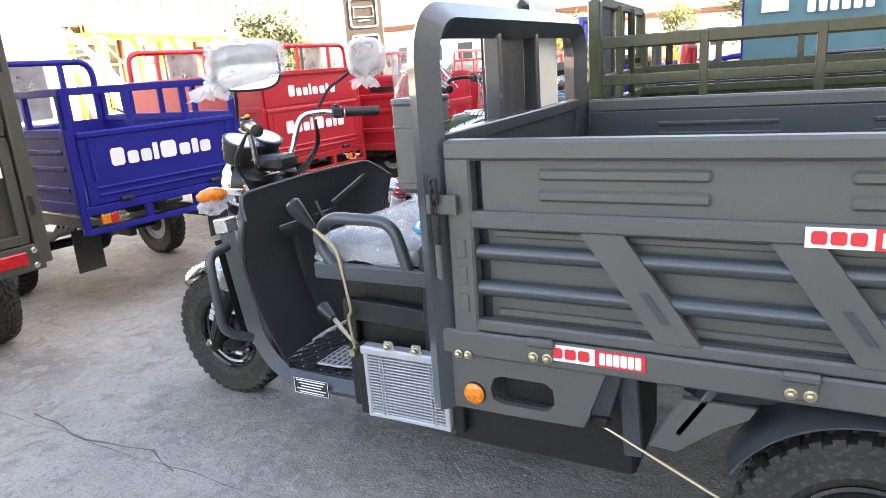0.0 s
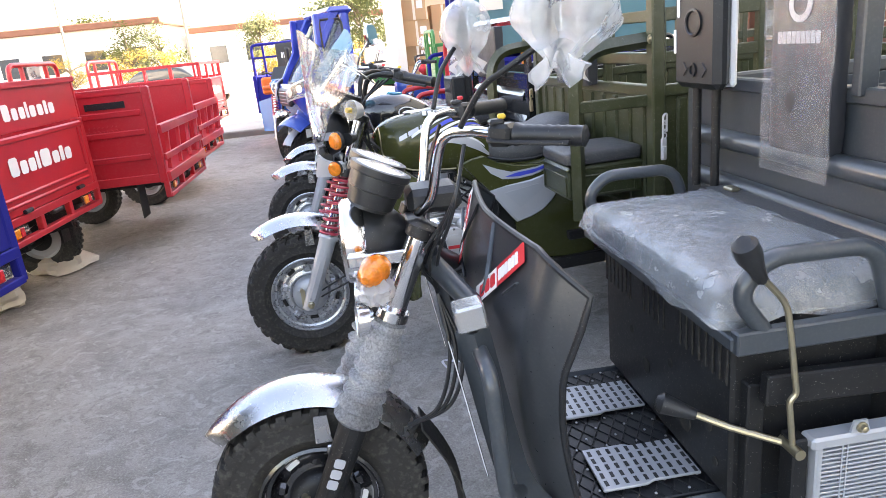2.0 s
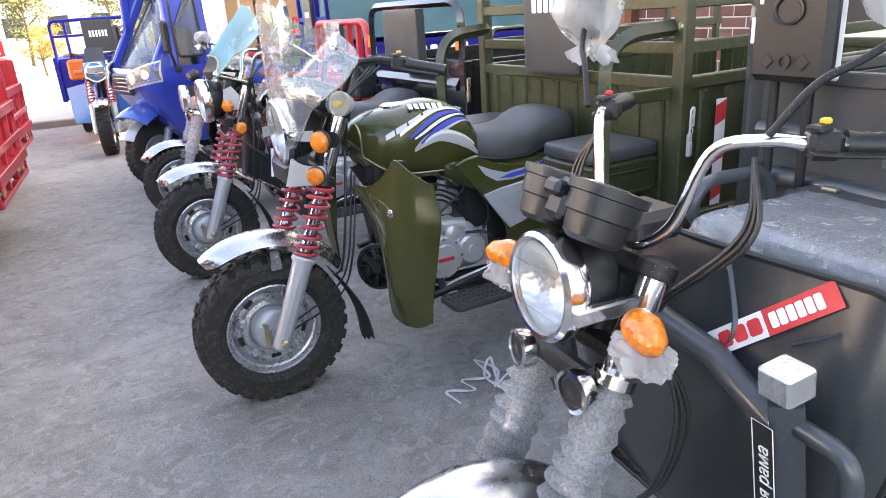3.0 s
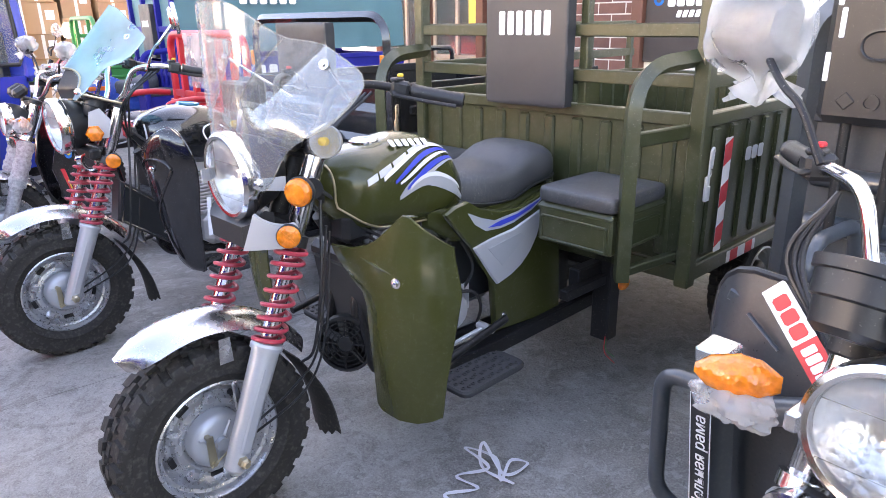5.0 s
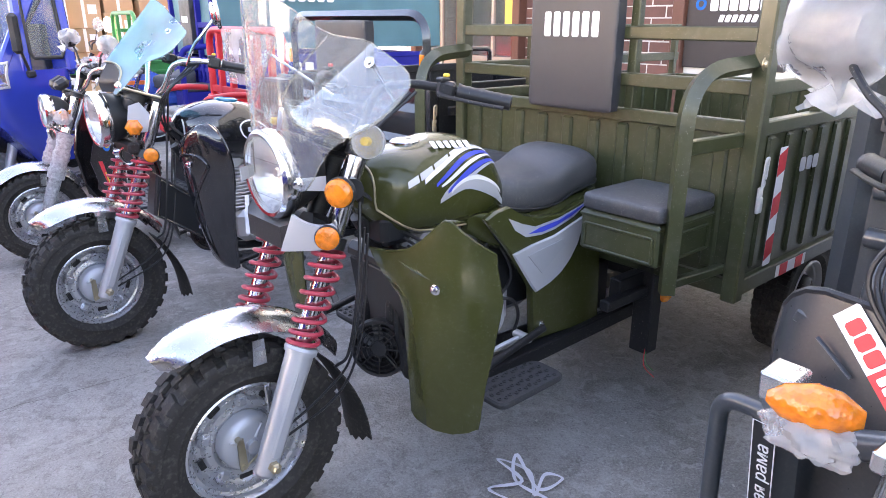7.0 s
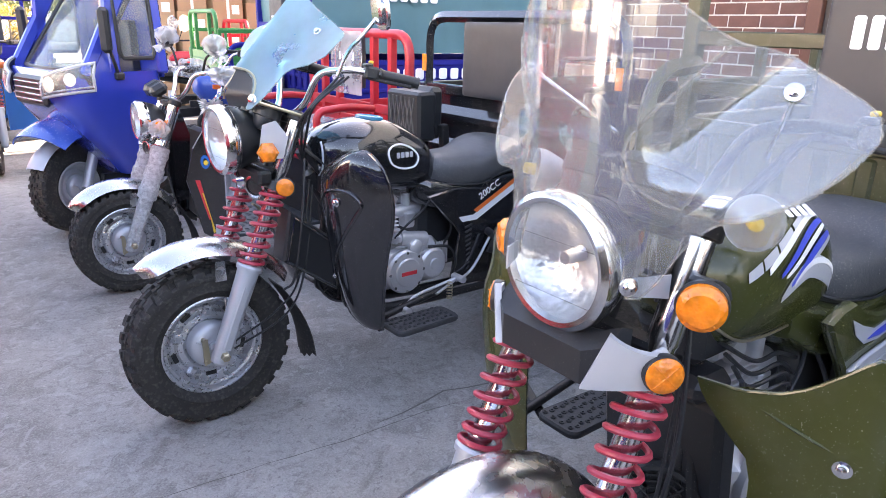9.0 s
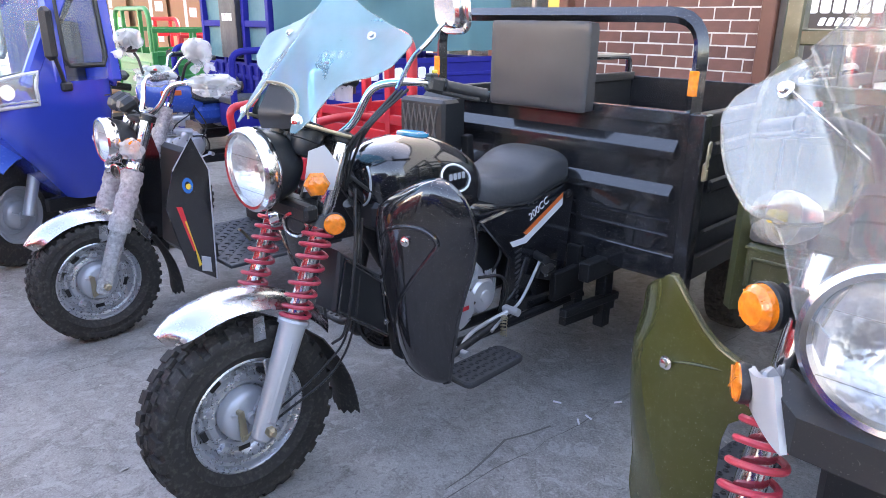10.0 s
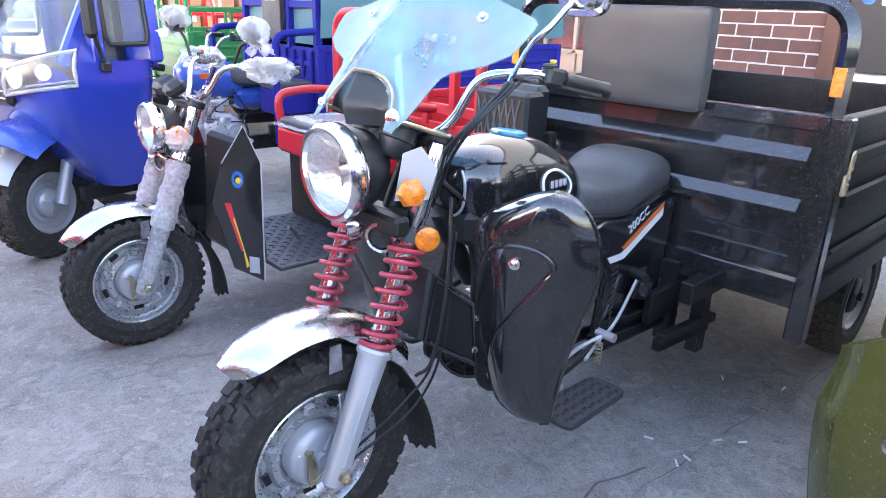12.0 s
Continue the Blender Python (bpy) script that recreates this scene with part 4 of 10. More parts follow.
def tank_point(secs, x, ang, off=0.002, power=2.5):
    """A point on the tank's skin: station x, angle in degrees (0 = +y side, 90 = top, 180 = -y side)."""
    for s0, s1 in zip(secs, secs[1:]):
        if s0[0] <= x <= s1[0]:
            t = (x - s0[0]) / max(s1[0] - s0[0], 1e-9)
            _, y, z, a, b = [p + (q - p) * t for p, q in zip(s0, s1)]
            ca, sa = math.cos(radians(ang)), math.sin(radians(ang))
            e = 2 / power
            return Vector((x, y + (a + off) * abs(ca) ** e * (1 if ca > 0 else -1), z + (b + off) * abs(sa) ** e * (1 if sa > 0 else -1)))
    return Vector((x, 0, 1))


def skin_stripe(secs, path, width, mat, parent, name="stripe", off=0.0022, part_of=(0.0, 1.0)):
    """A decal that lies on the tank: a bowed path through three (x, angle) points; width in degrees at each."""
    (xa, aa), (xb, ab), (xc, ac) = path
    rows = []
    for i in range(25):
        t = part_of[0] + (part_of[1] - part_of[0]) * i / 24
        q0, q1, q2 = (1 - t) * (1 - 2 * t), 4 * t * (1 - t), t * (2 * t - 1)
        x, a, w = q0 * xa + q1 * xb + q2 * xc, q0 * aa + q1 * ab + q2 * ac, max(0.3, q0 * width[0] + q1 * width[1] + q2 * width[2])
        rows.append([tank_point(secs, x, a - w / 2 + w * j / 4, off) for j in range(5)])
    return part(name, Geo().sheet(rows, 0.0008), M[mat], parent)


def engine(root, x=0.62, z=0.47, fan=True):
    """A single-cylinder engine: finned barrel, cases, covers, starter, carburettor, exhaust, radiator fan."""
    e = part("engine", Geo().box((x + 0.10, 0, z - 0.03), (0.34, 0.26, 0.17), 0.035).box((x + 0.17, -0.02, z + 0.045), (0.16, 0.20, 0.08), 0.03), M["alloy"], root, "grey cast single-cylinder engine")
    cov = part("clutch_cover", Geo().lathe([(0.092, 0.0), (0.094, 0.022), (0.086, 0.034), (0.062, 0.037), (0.058, 0.044), (0.03, 0.047), (0, 0.047)], 30, axis((x + 0.05, -0.125, z - 0.03), (0, -1, 0))), M["alloy"], e)
    part("sprocket_cover", Geo().lathe([(0.066, 0.0), (0.068, 0.022), (0.058, 0.032), (0.025, 0.034), (0.022, 0.04), (0, 0.04)], 26, axis((x + 0.19, -0.125, z - 0.02), (0, -1, 0))), M["alloy"], e)
    part("type_strip", Geo().box((x + 0.05, -0.1735, z - 0.03), (0.075, 0.002, 0.016), 0.0005), M["red_print"], cov)
    part("starter_motor", Geo().rod((x + 0.04, -0.11, z + 0.105), (x + 0.17, -0.11, z + 0.085), 0.031, 20).rod((x + 0.02, -0.11, z + 0.108), (x + 0.04, -0.11, z + 0.105), 0.022, 16), M["alloy"], e)
    part("oil_filter", Geo().lathe([(0.034, 0.0), (0.034, 0.03), (0.026, 0.036), (0.012, 0.04), (0, 0.04)], 20, axis((x + 0.10, -0.12, z + 0.065), (0, -1, 0))), M["alloy"], e)
    ribs = Geo()
    for i in range(5):
        ribs.box((x + 0.225 + 0.012 * i, -0.131, z + 0.015), (0.004, 0.014, 0.10), 0.001)
    part("case_rib", ribs, M["alloy"], e)
    g = Geo()
    for i in range(12):
        g.box((x - 0.005 - 0.004 * i, 0, z + 0.07 + 0.0175 * i), (0.15, 0.20, 0.006), 0.002)
    g.box((x - 0.04, 0, z + 0.15), (0.10, 0.14, 0.22), 0.01)
    part("cylinder", g, M["alloy"], e)
    part("rocker_cover", Geo().box((x - 0.05, 0, z + 0.300), (0.14, 0.15, 0.06), 0.02).rod((x - 0.05, -0.09, z + 0.30), (x - 0.05, -0.07, z + 0.30), 0.03, 18), M["alloy"], e)
    b = Geo()
    for i in range(8):
        a = i * math.pi / 4
        b.rod((x + 0.05 + 0.082 * math.cos(a), -0.160, z - 0.03 + 0.082 * math.sin(a)), (x + 0.05 + 0.082 * math.cos(a), -0.145, z - 0.03 + 0.082 * math.sin(a)), 0.0065, 8)
    part("cover_bolt", b, M["chrome"], e)
    part("carburettor", Geo().rod((x + 0.05, -0.04, z + 0.20), (x + 0.19, -0.04, z + 0.20), 0.028, 14).box((x + 0.12, -0.05, z + 0.165), (0.05, 0.06, 0.07), 0.008).rod((x + 0.12, -0.04, z + 0.20), (x + 0.12, -0.04, z + 0.275), 0.020, 12), M["alloy"], e)
    part("intake_hose", Geo().tube(curve([(x + 0.19, -0.04, z + 0.20), (x + 0.24, -0.05, z + 0.21), (x + 0.30, -0.04, z + 0.27)], 5), 0.03, 12), M["black_plastic"], e)
    part("exhaust_pipe", Geo().tube(curve([(x - 0.08, -0.03, z + 0.18), (x - 0.16, -0.05, z + 0.10), (x - 0.13, -0.07, z - 0.10), (x + 0.10, -0.08, z - 0.15), (x + 0.55, -0.10, z - 0.15)], 7), 0.02, 12), M["black_steel"], e)
    cable(e, [(x + 0.13, -0.05, z + 0.27), (x + 0.05, -0.11, z + 0.35), (x - 0.12, -0.08, z + 0.42)], 0.005)
    cable(e, [(x + 0.24, -0.12, z + 0.02), (x + 0.28, -0.15, z + 0.14), (x + 0.20, -0.09, z + 0.32)], 0.006)
    cable(e, [(x + 0.02, -0.11, z + 0.11), (x + 0.05, -0.15, z + 0.17), (x + 0.17, -0.13, z + 0.24), (x + 0.25, -0.08, z + 0.34)], 0.005)
    part("drain_pipe", Geo().tube(curve([(x + 0.16, -0.15, z + 0.06), (x + 0.24, -0.19, z + 0.055), (x + 0.27, -0.20, z - 0.01), (x + 0.26, -0.18, z - 0.10)], 6), 0.006, 10), M["black_steel"], e)
    part("gear_pedal", Geo().tube(curve([(x - 0.02, -0.23, z - 0.15), (x + 0.06, -0.20, z - 0.125), (x + 0.18, -0.19, z - 0.11), (x + 0.27, -0.22, z - 0.08)], 6), 0.0075, 9).rod((x + 0.27, -0.26, z - 0.08), (x + 0.27, -0.19, z - 0.08), 0.015, 12).rod((x - 0.02, -0.27, z - 0.15), (x - 0.02, -0.21, z - 0.15), 0.014, 12), M["alloy"], e)
    if fan:
        f = part("radiator_fan", Geo().lathe([(0.095, -0.02), (0.10, 0.0), (0.095, 0.02), (0.085, 0.02), (0.085, -0.02)], 28, axis((x - 0.20, -0.04, z - 0.04), (-0.75, -0.55, 0.1)), True), M["black_plastic"], e)
        bl, mm = Geo(), axis((x - 0.20, -0.04, z - 0.04), (-0.75, -0.55, 0.1))
        for i in range(7):
            bl.box(mm @ Vector((0.05 * math.cos(i * 0.8976), 0.05 * math.sin(i * 0.8976), 0)), (0.07, 0.03, 0.004), 0.001, mm.to_3x3() @ Matrix.Rotation(i * 0.8976, 3, "Z") @ Matrix.Rotation(0.5, 3, "X"))
        bl.rod(mm @ Vector((0, 0, -0.015)), mm @ Vector((0, 0, 0.02)), 0.025, 14)
        part("fan_blade", bl, M["black_plastic"], f)
        part("fan_back", Geo().lathe([(0.09, -0.018), (0, -0.018)], 24, mm), M["black_steel"], f)
        gr = Geo()
        for q in (0.03, 0.045, 0.06, 0.075):
            gr.tube([mm @ Vector((q * math.cos(k * 0.2618), q * math.sin(k * 0.2618), 0.018)) for k in range(24)], 0.0022, 5, True)
        for k in range(4):
            gr.rod(mm @ Vector((0.088 * math.cos(k * 0.785), 0.088 * math.sin(k * 0.785), 0.017)), mm @ Vector((-0.088 * math.cos(k * 0.785), -0.088 * math.sin(k * 0.785), 0.017)), 0.003, 6)
        part("fan_grille", gr, M["black_steel"], f)
    return e


def foot_peg(root, x0, x1, y, z, w=0.10):
    """A wide rubber foot plate with raised dimples on an arm."""
    out = [(q.x, q.y) for q in rounded([(0, -w * 0.5, 0), (x1 - x0, -w * 0.46, 0), (x1 - x0, w * 0.42, 0), ((x1 - x0) * 0.55, w * 0.5, 0), (0, w * 0.5, 0)], w * 0.24, 5, True)]
    p = part("foot_plate", Geo().slab(out, 0.022, pose(x0, y, z - 0.022), 0.006), M["foot_rubber"], root, "dusty dimpled rubber foot plate")
    g = Geo()
    nx = int((x1 - x0) / 0.022)
    for i in range(1, nx):
        for j in range(4):
            g.lathe([(0.0085, 0), (0.007, 0.004), (0.0045, 0.004), (0.0045, 0.001), (0, 0.001)], 8, pose(x0 + i * 0.022, y - w * 0.33 + j * w * 0.22 + (0.006 if i % 2 else 0), z))
    part("dimple", g, M["foot_rubber"], p)
    part("bracket", Geo().bar((x0 + 0.03, y + w * 0.4, z - 0.03), (x0 + 0.10, y + w * 1.6, z + 0.0), 0.03, 0.012).rod((x0 - 0.02, y + w * 0.7, z - 0.01), (x1 + 0.12, y + w * 0.9, z + 0.05), 0.014, 12), M["black_steel"], p)
    return p


def chassis(root, x0, x1, mat="black_steel", z=0.52, half=0.32, wheel_x=None, wheel_y=0.52, wheels=(-1, 1)):
    g = Geo()
    for s in (-1, 1):
        g.bar((x0, s * half, z), (x1, s * half, z), 0.05, 0.08, 0.005)
    for k in range(4):
        x = x0 + (x1 - x0) * (k + 0.5) / 4
        g.bar((x, -half, z), (x, half, z), 0.05, 0.05, 0.005)
    c = part("chassis", g, M[mat], root)
    if wheel_x is not None:
        part("rear_axle", Geo().rod((wheel_x, -wheel_y + 0.05, 0.28), (wheel_x, wheel_y - 0.05, 0.28), 0.035, 14).lathe([(0.03, -0.12), (0.11, -0.05), (0.12, 0), (0.11, 0.05), (0.03, 0.12)], 20, axis((wheel_x, 0.05, 0.28), (0, 1, 0))), M["black_steel"], c)
        sp = Geo()
        for s in (-1, 1):
            for k in range(4):
                L = 0.42 - 0.08 * k
                sp.tube(curve([(wheel_x - L, s * half, z - 0.06 - 0.0 * k), (wheel_x, s * half, 0.34 - 0.012 * k + 0.03), (wheel_x + L, s * half, z - 0.06)], 6), 0.012, 6, flat=2.2)
        part("leaf_spring", sp, M["black_steel"], c)
        for s in wheels:
            rear_wheel(root, wheel_x, s * wheel_y, 0.28, s)
    return c


def hoop(root, x, half, z0, z1, r=0.022, mat="black_steel", corner=0.12, name="front_hoop", square=False, extra=()):
    """An upright hoop across the bed's front, of square or round tube, with optional inner bars (y, z0, y, z1)."""
    path = rounded([(x, -half, z0), (x, -half, z1), (x, half, z1), (x, half, z0)], corner, 6)
    g = Geo().tube(path, r, 4 if square else 12)
    h = part(name, g, M[mat], root)
    if extra:
        e = Geo()
        for y0, za, y1, zb in extra:
            e.bar((x, y0, za), (x, y1, zb), r * 1.5, r * 1.5, 0.003, (1, 0, 0))
        part("hoop_bar", e, M[mat], h)
    return h


def cushion(root, c, size, mat="pad", name="back_pad", puff=0.02, label="", seed=0):
    """A stuffed pad: thin along x, bulged, with slightly uneven edges."""
    sx, sy, sz = size
    g, N, vs, fs = Geo(), 21, [], []
    for side in (-1, 1):
        for i in range(N):
            for j in range(N):
                u, v = math.sin(math.pi * (i / (N - 1) - 0.5)), math.sin(math.pi * (j / (N - 1) - 0.5))
                e = (1 - abs(u) ** 24) * (1 - abs(v) ** 24)
                pucker = 0.004 * noise.noise(Vector((u * 9 + seed, v * 9, side))) * max(abs(u), abs(v)) ** 6
                wob = 0.003 * noise.noise(Vector((u * 2 + seed, v * 2, side))) + pucker
                sq = 0.005 * (abs(u * v) ** 6) + pucker
                vs.append((c[0] + side * (sx / 2 * (0.80 + 0.20 * e ** 0.5 + 0.10 * (1 - u * u) * (1 - v * v)) + wob), c[1] + (sy / 2 - sq) * u, c[2] + (sz / 2 - sq) * v))
    for k in range(2):
        o = k * N * N
        for i in range(N - 1):
            for j in range(N - 1):
                fs.append([o + i * N + j, o + (i + 1) * N + j, o + (i + 1) * N + j + 1, o + i * N + j + 1])
    rim = [*[j for j in range(N)], *[i * N + N - 1 for i in range(1, N)], *[(N - 1) * N + j for j in range(N - 2, -1, -1)], *[i * N for i in range(N - 2, 0, -1)]]
    for a, b in zip(rim, rim[1:] + rim[:1]):
        fs.append([a, b, b + N * N, a + N * N])
    g.add(vs, fs)
    pad = part(name, g, M[mat], root, label)
    seam = [Vector((c[0] - sx / 2 * 0.80, c[1] + a * sy / 2, c[2] + b * sz / 2)) for a, b in ((-0.985, -0.985), (0.985, -0.985), (0.985, 0.985), (-0.985, 0.985))]
    part("seam", Geo().tube(rounded(seam, 0.012, 3, True), 0.0028, 6, True), M[mat], pad)
    return pad


def flat_cushion(root, c, size, mat="seat", name="seat_pad", label="", crown=0.012, tilt=0.0):
    """A seat pad, thick along z, with rounded top edges."""
    sx, sy, sz = size
    rows = []
    g, vs, fs = Geo(), [], []
    n = 32
    rings = [(0.97, 0.0), (1.0, 0.15), (1.0, 0.72), (0.985, 0.92), (0.95, 1.0), (0.7, 1.0 + crown / sz * 0.6), (0.35, 1.0 + crown / sz * 0.95), (0.0, 1.0 + crown / sz)]
    for s, h in rings:
        for j in range(n):
            a = 2 * math.pi * j / n
            ca, sa = math.cos(a), math.sin(a)
            e = 0.16
            x, y = sx / 2 * s * abs(ca) ** e * (1 if ca > 0 else -1), sy / 2 * s * abs(sa) ** e * (1 if sa > 0 else -1)
            vs.append((c[0] + x, c[1] + y, c[2] + sz * h + tilt * x))
    for i in range(len(rings) - 1):
        for j in range(n):
            fs.append([i * n + j, i * n + (j + 1) % n, (i + 1) * n + (j + 1) % n, (i + 1) * n + j])
    fs.append(list(range(n))[::-1])
    g.add(vs, fs)
    return part(name, g, M[mat], root, label, 50)


def latch(root, x, y, z, h=0.17, mat="alloy"):
    """An over-centre toggle latch with hook and chain."""
    l = part("latch", Geo().box((x, y, z - h * 0.25), (0.024, 0.012, h * 0.44), 0.004).box((x, y - 0.006, z - h * 0.32), (0.018, 0.01, h * 0.26), 0.003), M[mat], root, "zinc-plated toggle latch")
    part("hook", Geo().tube(rounded([(x - 0.006, y - 0.006, z - h * 0.05), (x - 0.006, y - 0.008, z + h * 0.42), (x + 0.010, y - 0.008, z + h * 0.46), (x + 0.010, y - 0.006, z + h * 0.1)], 0.012, 4), 0.0045, 8), M[mat], l)
    for k in range(4):
        part("chain_link", Geo().tube([(x + 0.008 * math.cos(t) * (1 if k % 2 else 0.4), y - 0.008 - 0.006 * math.sin(t) * (0 if k % 2 else 1), z + h * 0.28 - k * 0.017 + 0.011 * math.sin(t)) for t in [6.283 * q / 10 for q in range(10)]], 0.0022, 6, True), M[mat], l)
    return l


def wall_panel(g, x0, x1, y, z0, z1, t=0.02, ribs=(), out=-1, depth=0.012):
    """A pressed sheet in the x-z plane at y with raised horizontal ribs (xa, xb, za, zb) on its outer face."""
    g.box(((x0 + x1) / 2, y, (z0 + z1) / 2), (x1 - x0, t, z1 - z0), 0.003)
    for xa, xb, za, zb in ribs:
        g.box(((xa + xb) / 2, y + out * (t / 2 + depth / 2 - 0.003), (za + zb) / 2), (xb - xa, depth, zb - za), depth * 0.6)
    return g

# ---- the row of cargo tricycles ----
def screen_sheet(root, mat, skin, top, low, half, label):
    """A windscreen: a clear sheet on the surface x = skin(q, z), between the edges top(q) and low(q), q off the middle."""
    cols = [half * math.sin(math.pi / 2 * (-1 + j / 28)) for j in range(57)]
    rows = []
    for i in range(19):
        v = i / 18
        row = []
        for y in cols:
            q = abs(y)
            z = low(q) + (top(q) - low(q)) * v
            row.append((skin(q, z), y, z))
        rows.append(row)
    ws = part("windscreen", Geo().sheet(rows, 0.003), M[mat], root, label, 60)
    rim = [Vector(q) for q in rows[-1]] + [Vector(r[-1]) for r in rows[-2::-1]] + [Vector(q) for q in rows[0][-2::-1]] + [Vector(r[0]) for r in rows[1:]]
    # pale tube draws the bright glint along the sheet's rim
    part("edge", Geo().tube(rim, 0.0022, 6), M["clear_lens"], ws)
    return ws


def clear_skin(q, z):
    """The clear screen: an upright bowed middle whose two wings are bent back along a crease."""
    mid, wing = 0.125 + 2.2 * q * q, -0.455 + 0.51 * q + 0.46 * z
    crease = 0.09 + (z - 1.27) * 0.75 if z > 1.27 else 0.09 + 0.13 * ((1.27 - z) / 0.095) ** 2
    w = min(1.0, max(0.0, (q - crease) / 0.05))
    return mid + w * w * (3 - 2 * w) * (wing - mid)


def clear_top(q):
    return float(np.interp(q, (0, 0.06, 0.10, 0.14, 0.20, 0.34, 0.357, 0.367), (1.515, 1.513, 1.504, 1.478, 1.430, 1.350, 1.335, 1.312)))


def clear_low(q):
    return float(np.interp(q, (0, 0.05, 0.09, 0.112, 0.118, 0.145, 0.165, 0.19, 0.22, 0.27, 0.32, 0.35, 0.367), (1.185, 1.172, 1.140, 1.065, 1.035, 1.040, 1.080, 1.140, 1.172, 1.188, 1.223, 1.262, 1.300)))


def blue_skin(q, z):
    return 0.10 + 0.9 * (z - 1.2) + 0.125 * math.tanh(q / 0.16)


def blue_top(q):
    return float(np.interp(q, (0, 0.03, 0.06, 0.127, 0.20, 0.28, 0.345, 0.360), (1.545, 1.537, 1.520, 1.482, 1.454, 1.430, 1.412, 1.400)))


def blue_low(q):
    return float(np.interp(q, (0, 0.04, 0.08, 0.105, 0.125, 0.135, 0.155, 0.170, 0.178, 0.182, 0.20, 0.29, 0.34, 0.357, 0.360), (1.282, 1.276, 1.252, 1.225, 1.190, 1.160, 1.156, 1.175, 1.205, 1.262, 1.288, 1.310, 1.337, 1.376, 1.392)))


def screw(root, c, d, r=0.012, mat="chrome"):
    return part("screw", Geo().lathe([(r * 1.5, 0), (r * 1.5, 0.003), (r, 0.004), (r * 0.9, 0.012), (r * 0.4, 0.014), (0, 0.014)], 14, axis(c, d)), M[mat], root)


def leg_guard(root, mat, s, green=True):
    """A moulded leg guard beside the engine: a bowed panel with a folded rim."""
    mid = 0.022 if green else 0.0       # the olive pair stands off the frame's middle, like the fork
    def skin(q, z, u, v):
        bulge = math.sin(math.pi * min(1, max(0, 0.06 + 0.9 * u))) * math.sin(math.pi * min(1, 0.12 + 0.8 * v))
        if green:
            return 0.362 + 0.30 * (q - 0.2) + 0.05 * (0.92 - z) - 0.050 * bulge + 0.060 * max(0, (u - 0.75) / 0.25) ** 2 * min(1, max(0, (z - 0.42) / 0.35))
        dome = math.sin(math.pi * min(1, max(0, 0.06 + 0.9 * u))) * math.sin(math.pi * min(1, (0.015 + 0.96 * v) ** 0.68))
        return 0.375 + 0.30 * (q - 0.2) + 0.16 * (0.92 - z) - 0.085 * dome
    rows = []
    for i in range(25):
        v = i / 24
        row = []
        for j in range(21):
            u = j / 20
            if green:
                us = (0, 0.18, 0.36, 0.47, 0.58, 0.68, 0.72, 0.76, 0.88, 1)
                qt = float(np.interp(u, us, (0.175, 0.250, 0.312, 0.350, 0.392, 0.424, 0.435, 0.447, 0.480, 0.500)))
                zt = float(np.interp(u, us, (0.850, 0.853, 0.872, 0.896, 0.936, 0.970, 0.976, 0.970, 0.926, 0.880)))
                zb = float(np.interp(u, (0, 0.08, 0.4, 0.7, 0.9, 1), (0.350, 0.330, 0.318, 0.325, 0.345, 0.365)))
                z = zt + (zb - zt) * v
                qi = float(np.interp(z, (0.32, 0.47, 0.68, 0.78, 0.83, 0.86), (0.280, 0.285, 0.283, 0.258, 0.225, 0.175)))
                qo = float(np.interp(z, (0.32, 0.40, 0.50, 0.60, 0.75, 0.82, 0.88), (0.485, 0.505, 0.512, 0.516, 0.522, 0.515, 0.500)))
                wide = 0.045 if s > 0 else 0.012       # the shoulder of the far guard is pushed outwards
                qt += wide * max(0, (u - 0.76) / 0.24)
                qo += wide * max(0, 1 - ((z - 0.80) / 0.30) ** 2)
                w = min(1, v / 0.25)
                q = qt * (1 - w) + (qi + (qo - qi) * u) * w
            else:
                z = 1.04 - 0.69 * (0.5 - 0.5 * math.cos(math.pi * v)) ** 1.0
                qi = float(np.interp(z, (0.35, 0.358, 0.386, 0.455, 0.573, 0.76, 0.866, 0.93, 0.96, 0.983, 1.023, 1.035, 1.04), (0.29, 0.265, 0.226, 0.209, 0.198, 0.193, 0.198, 0.209, 0.235, 0.272, 0.345, 0.38, 0.405)))
                qo = float(np.interp(z, (0.35, 0.362, 0.49, 0.61, 0.705, 0.80, 0.88, 0.95, 1.0, 1.025, 1.036, 1.04), (0.345, 0.367, 0.397, 0.426, 0.459, 0.493, 0.509, 0.501, 0.477, 0.452, 0.43, 0.415)))
                q = qi + (qo - qi) * u
            row.append((skin(q, z, u, v), mid + s * q, z))
        rows.append(row)
    g = part("leg_guard", Geo().sheet(rows, 0.006), M[mat], root, "moulded glossy leg guard", 60)
    near = lambda q, z: min((Vector(p) for r in rows for p in r), key=lambda p: (abs(p.y - mid) - q) ** 2 + (p.z - z) ** 2)
    screw(g, near(0.418, 0.79) + Vector((-0.006, 0, 0)) if green else near(0.345, 0.865) + Vector((-0.006, 0, 0)), (-1, s * 0.3, 0), 0.010)
    if not green:
        path = [near(*p) + Vector((-0.002, 0, 0)) for p in ((0.205, 0.80), (0.26, 0.865), (0.33, 0.90), (0.40, 0.905), (0.428, 0.87), (0.41, 0.83), (0.35, 0.76), (0.28, 0.66), (0.24, 0.55))]
        part("moulding", Geo().tube(curve(path, 6), [0.004 + 0.009 * math.sin(math.pi * k / 48) for k in range(49)], 10, flat=0.6), M[mat], g)
        edge = [Vector(r[0]) for r in rows[::-1]] + [Vector(q) for q in rows[0][::5]] + [Vector(r[-1]) for r in rows]
        part("rim", Geo().tube(edge, 0.0065, 8), M[mat], g)
    else:
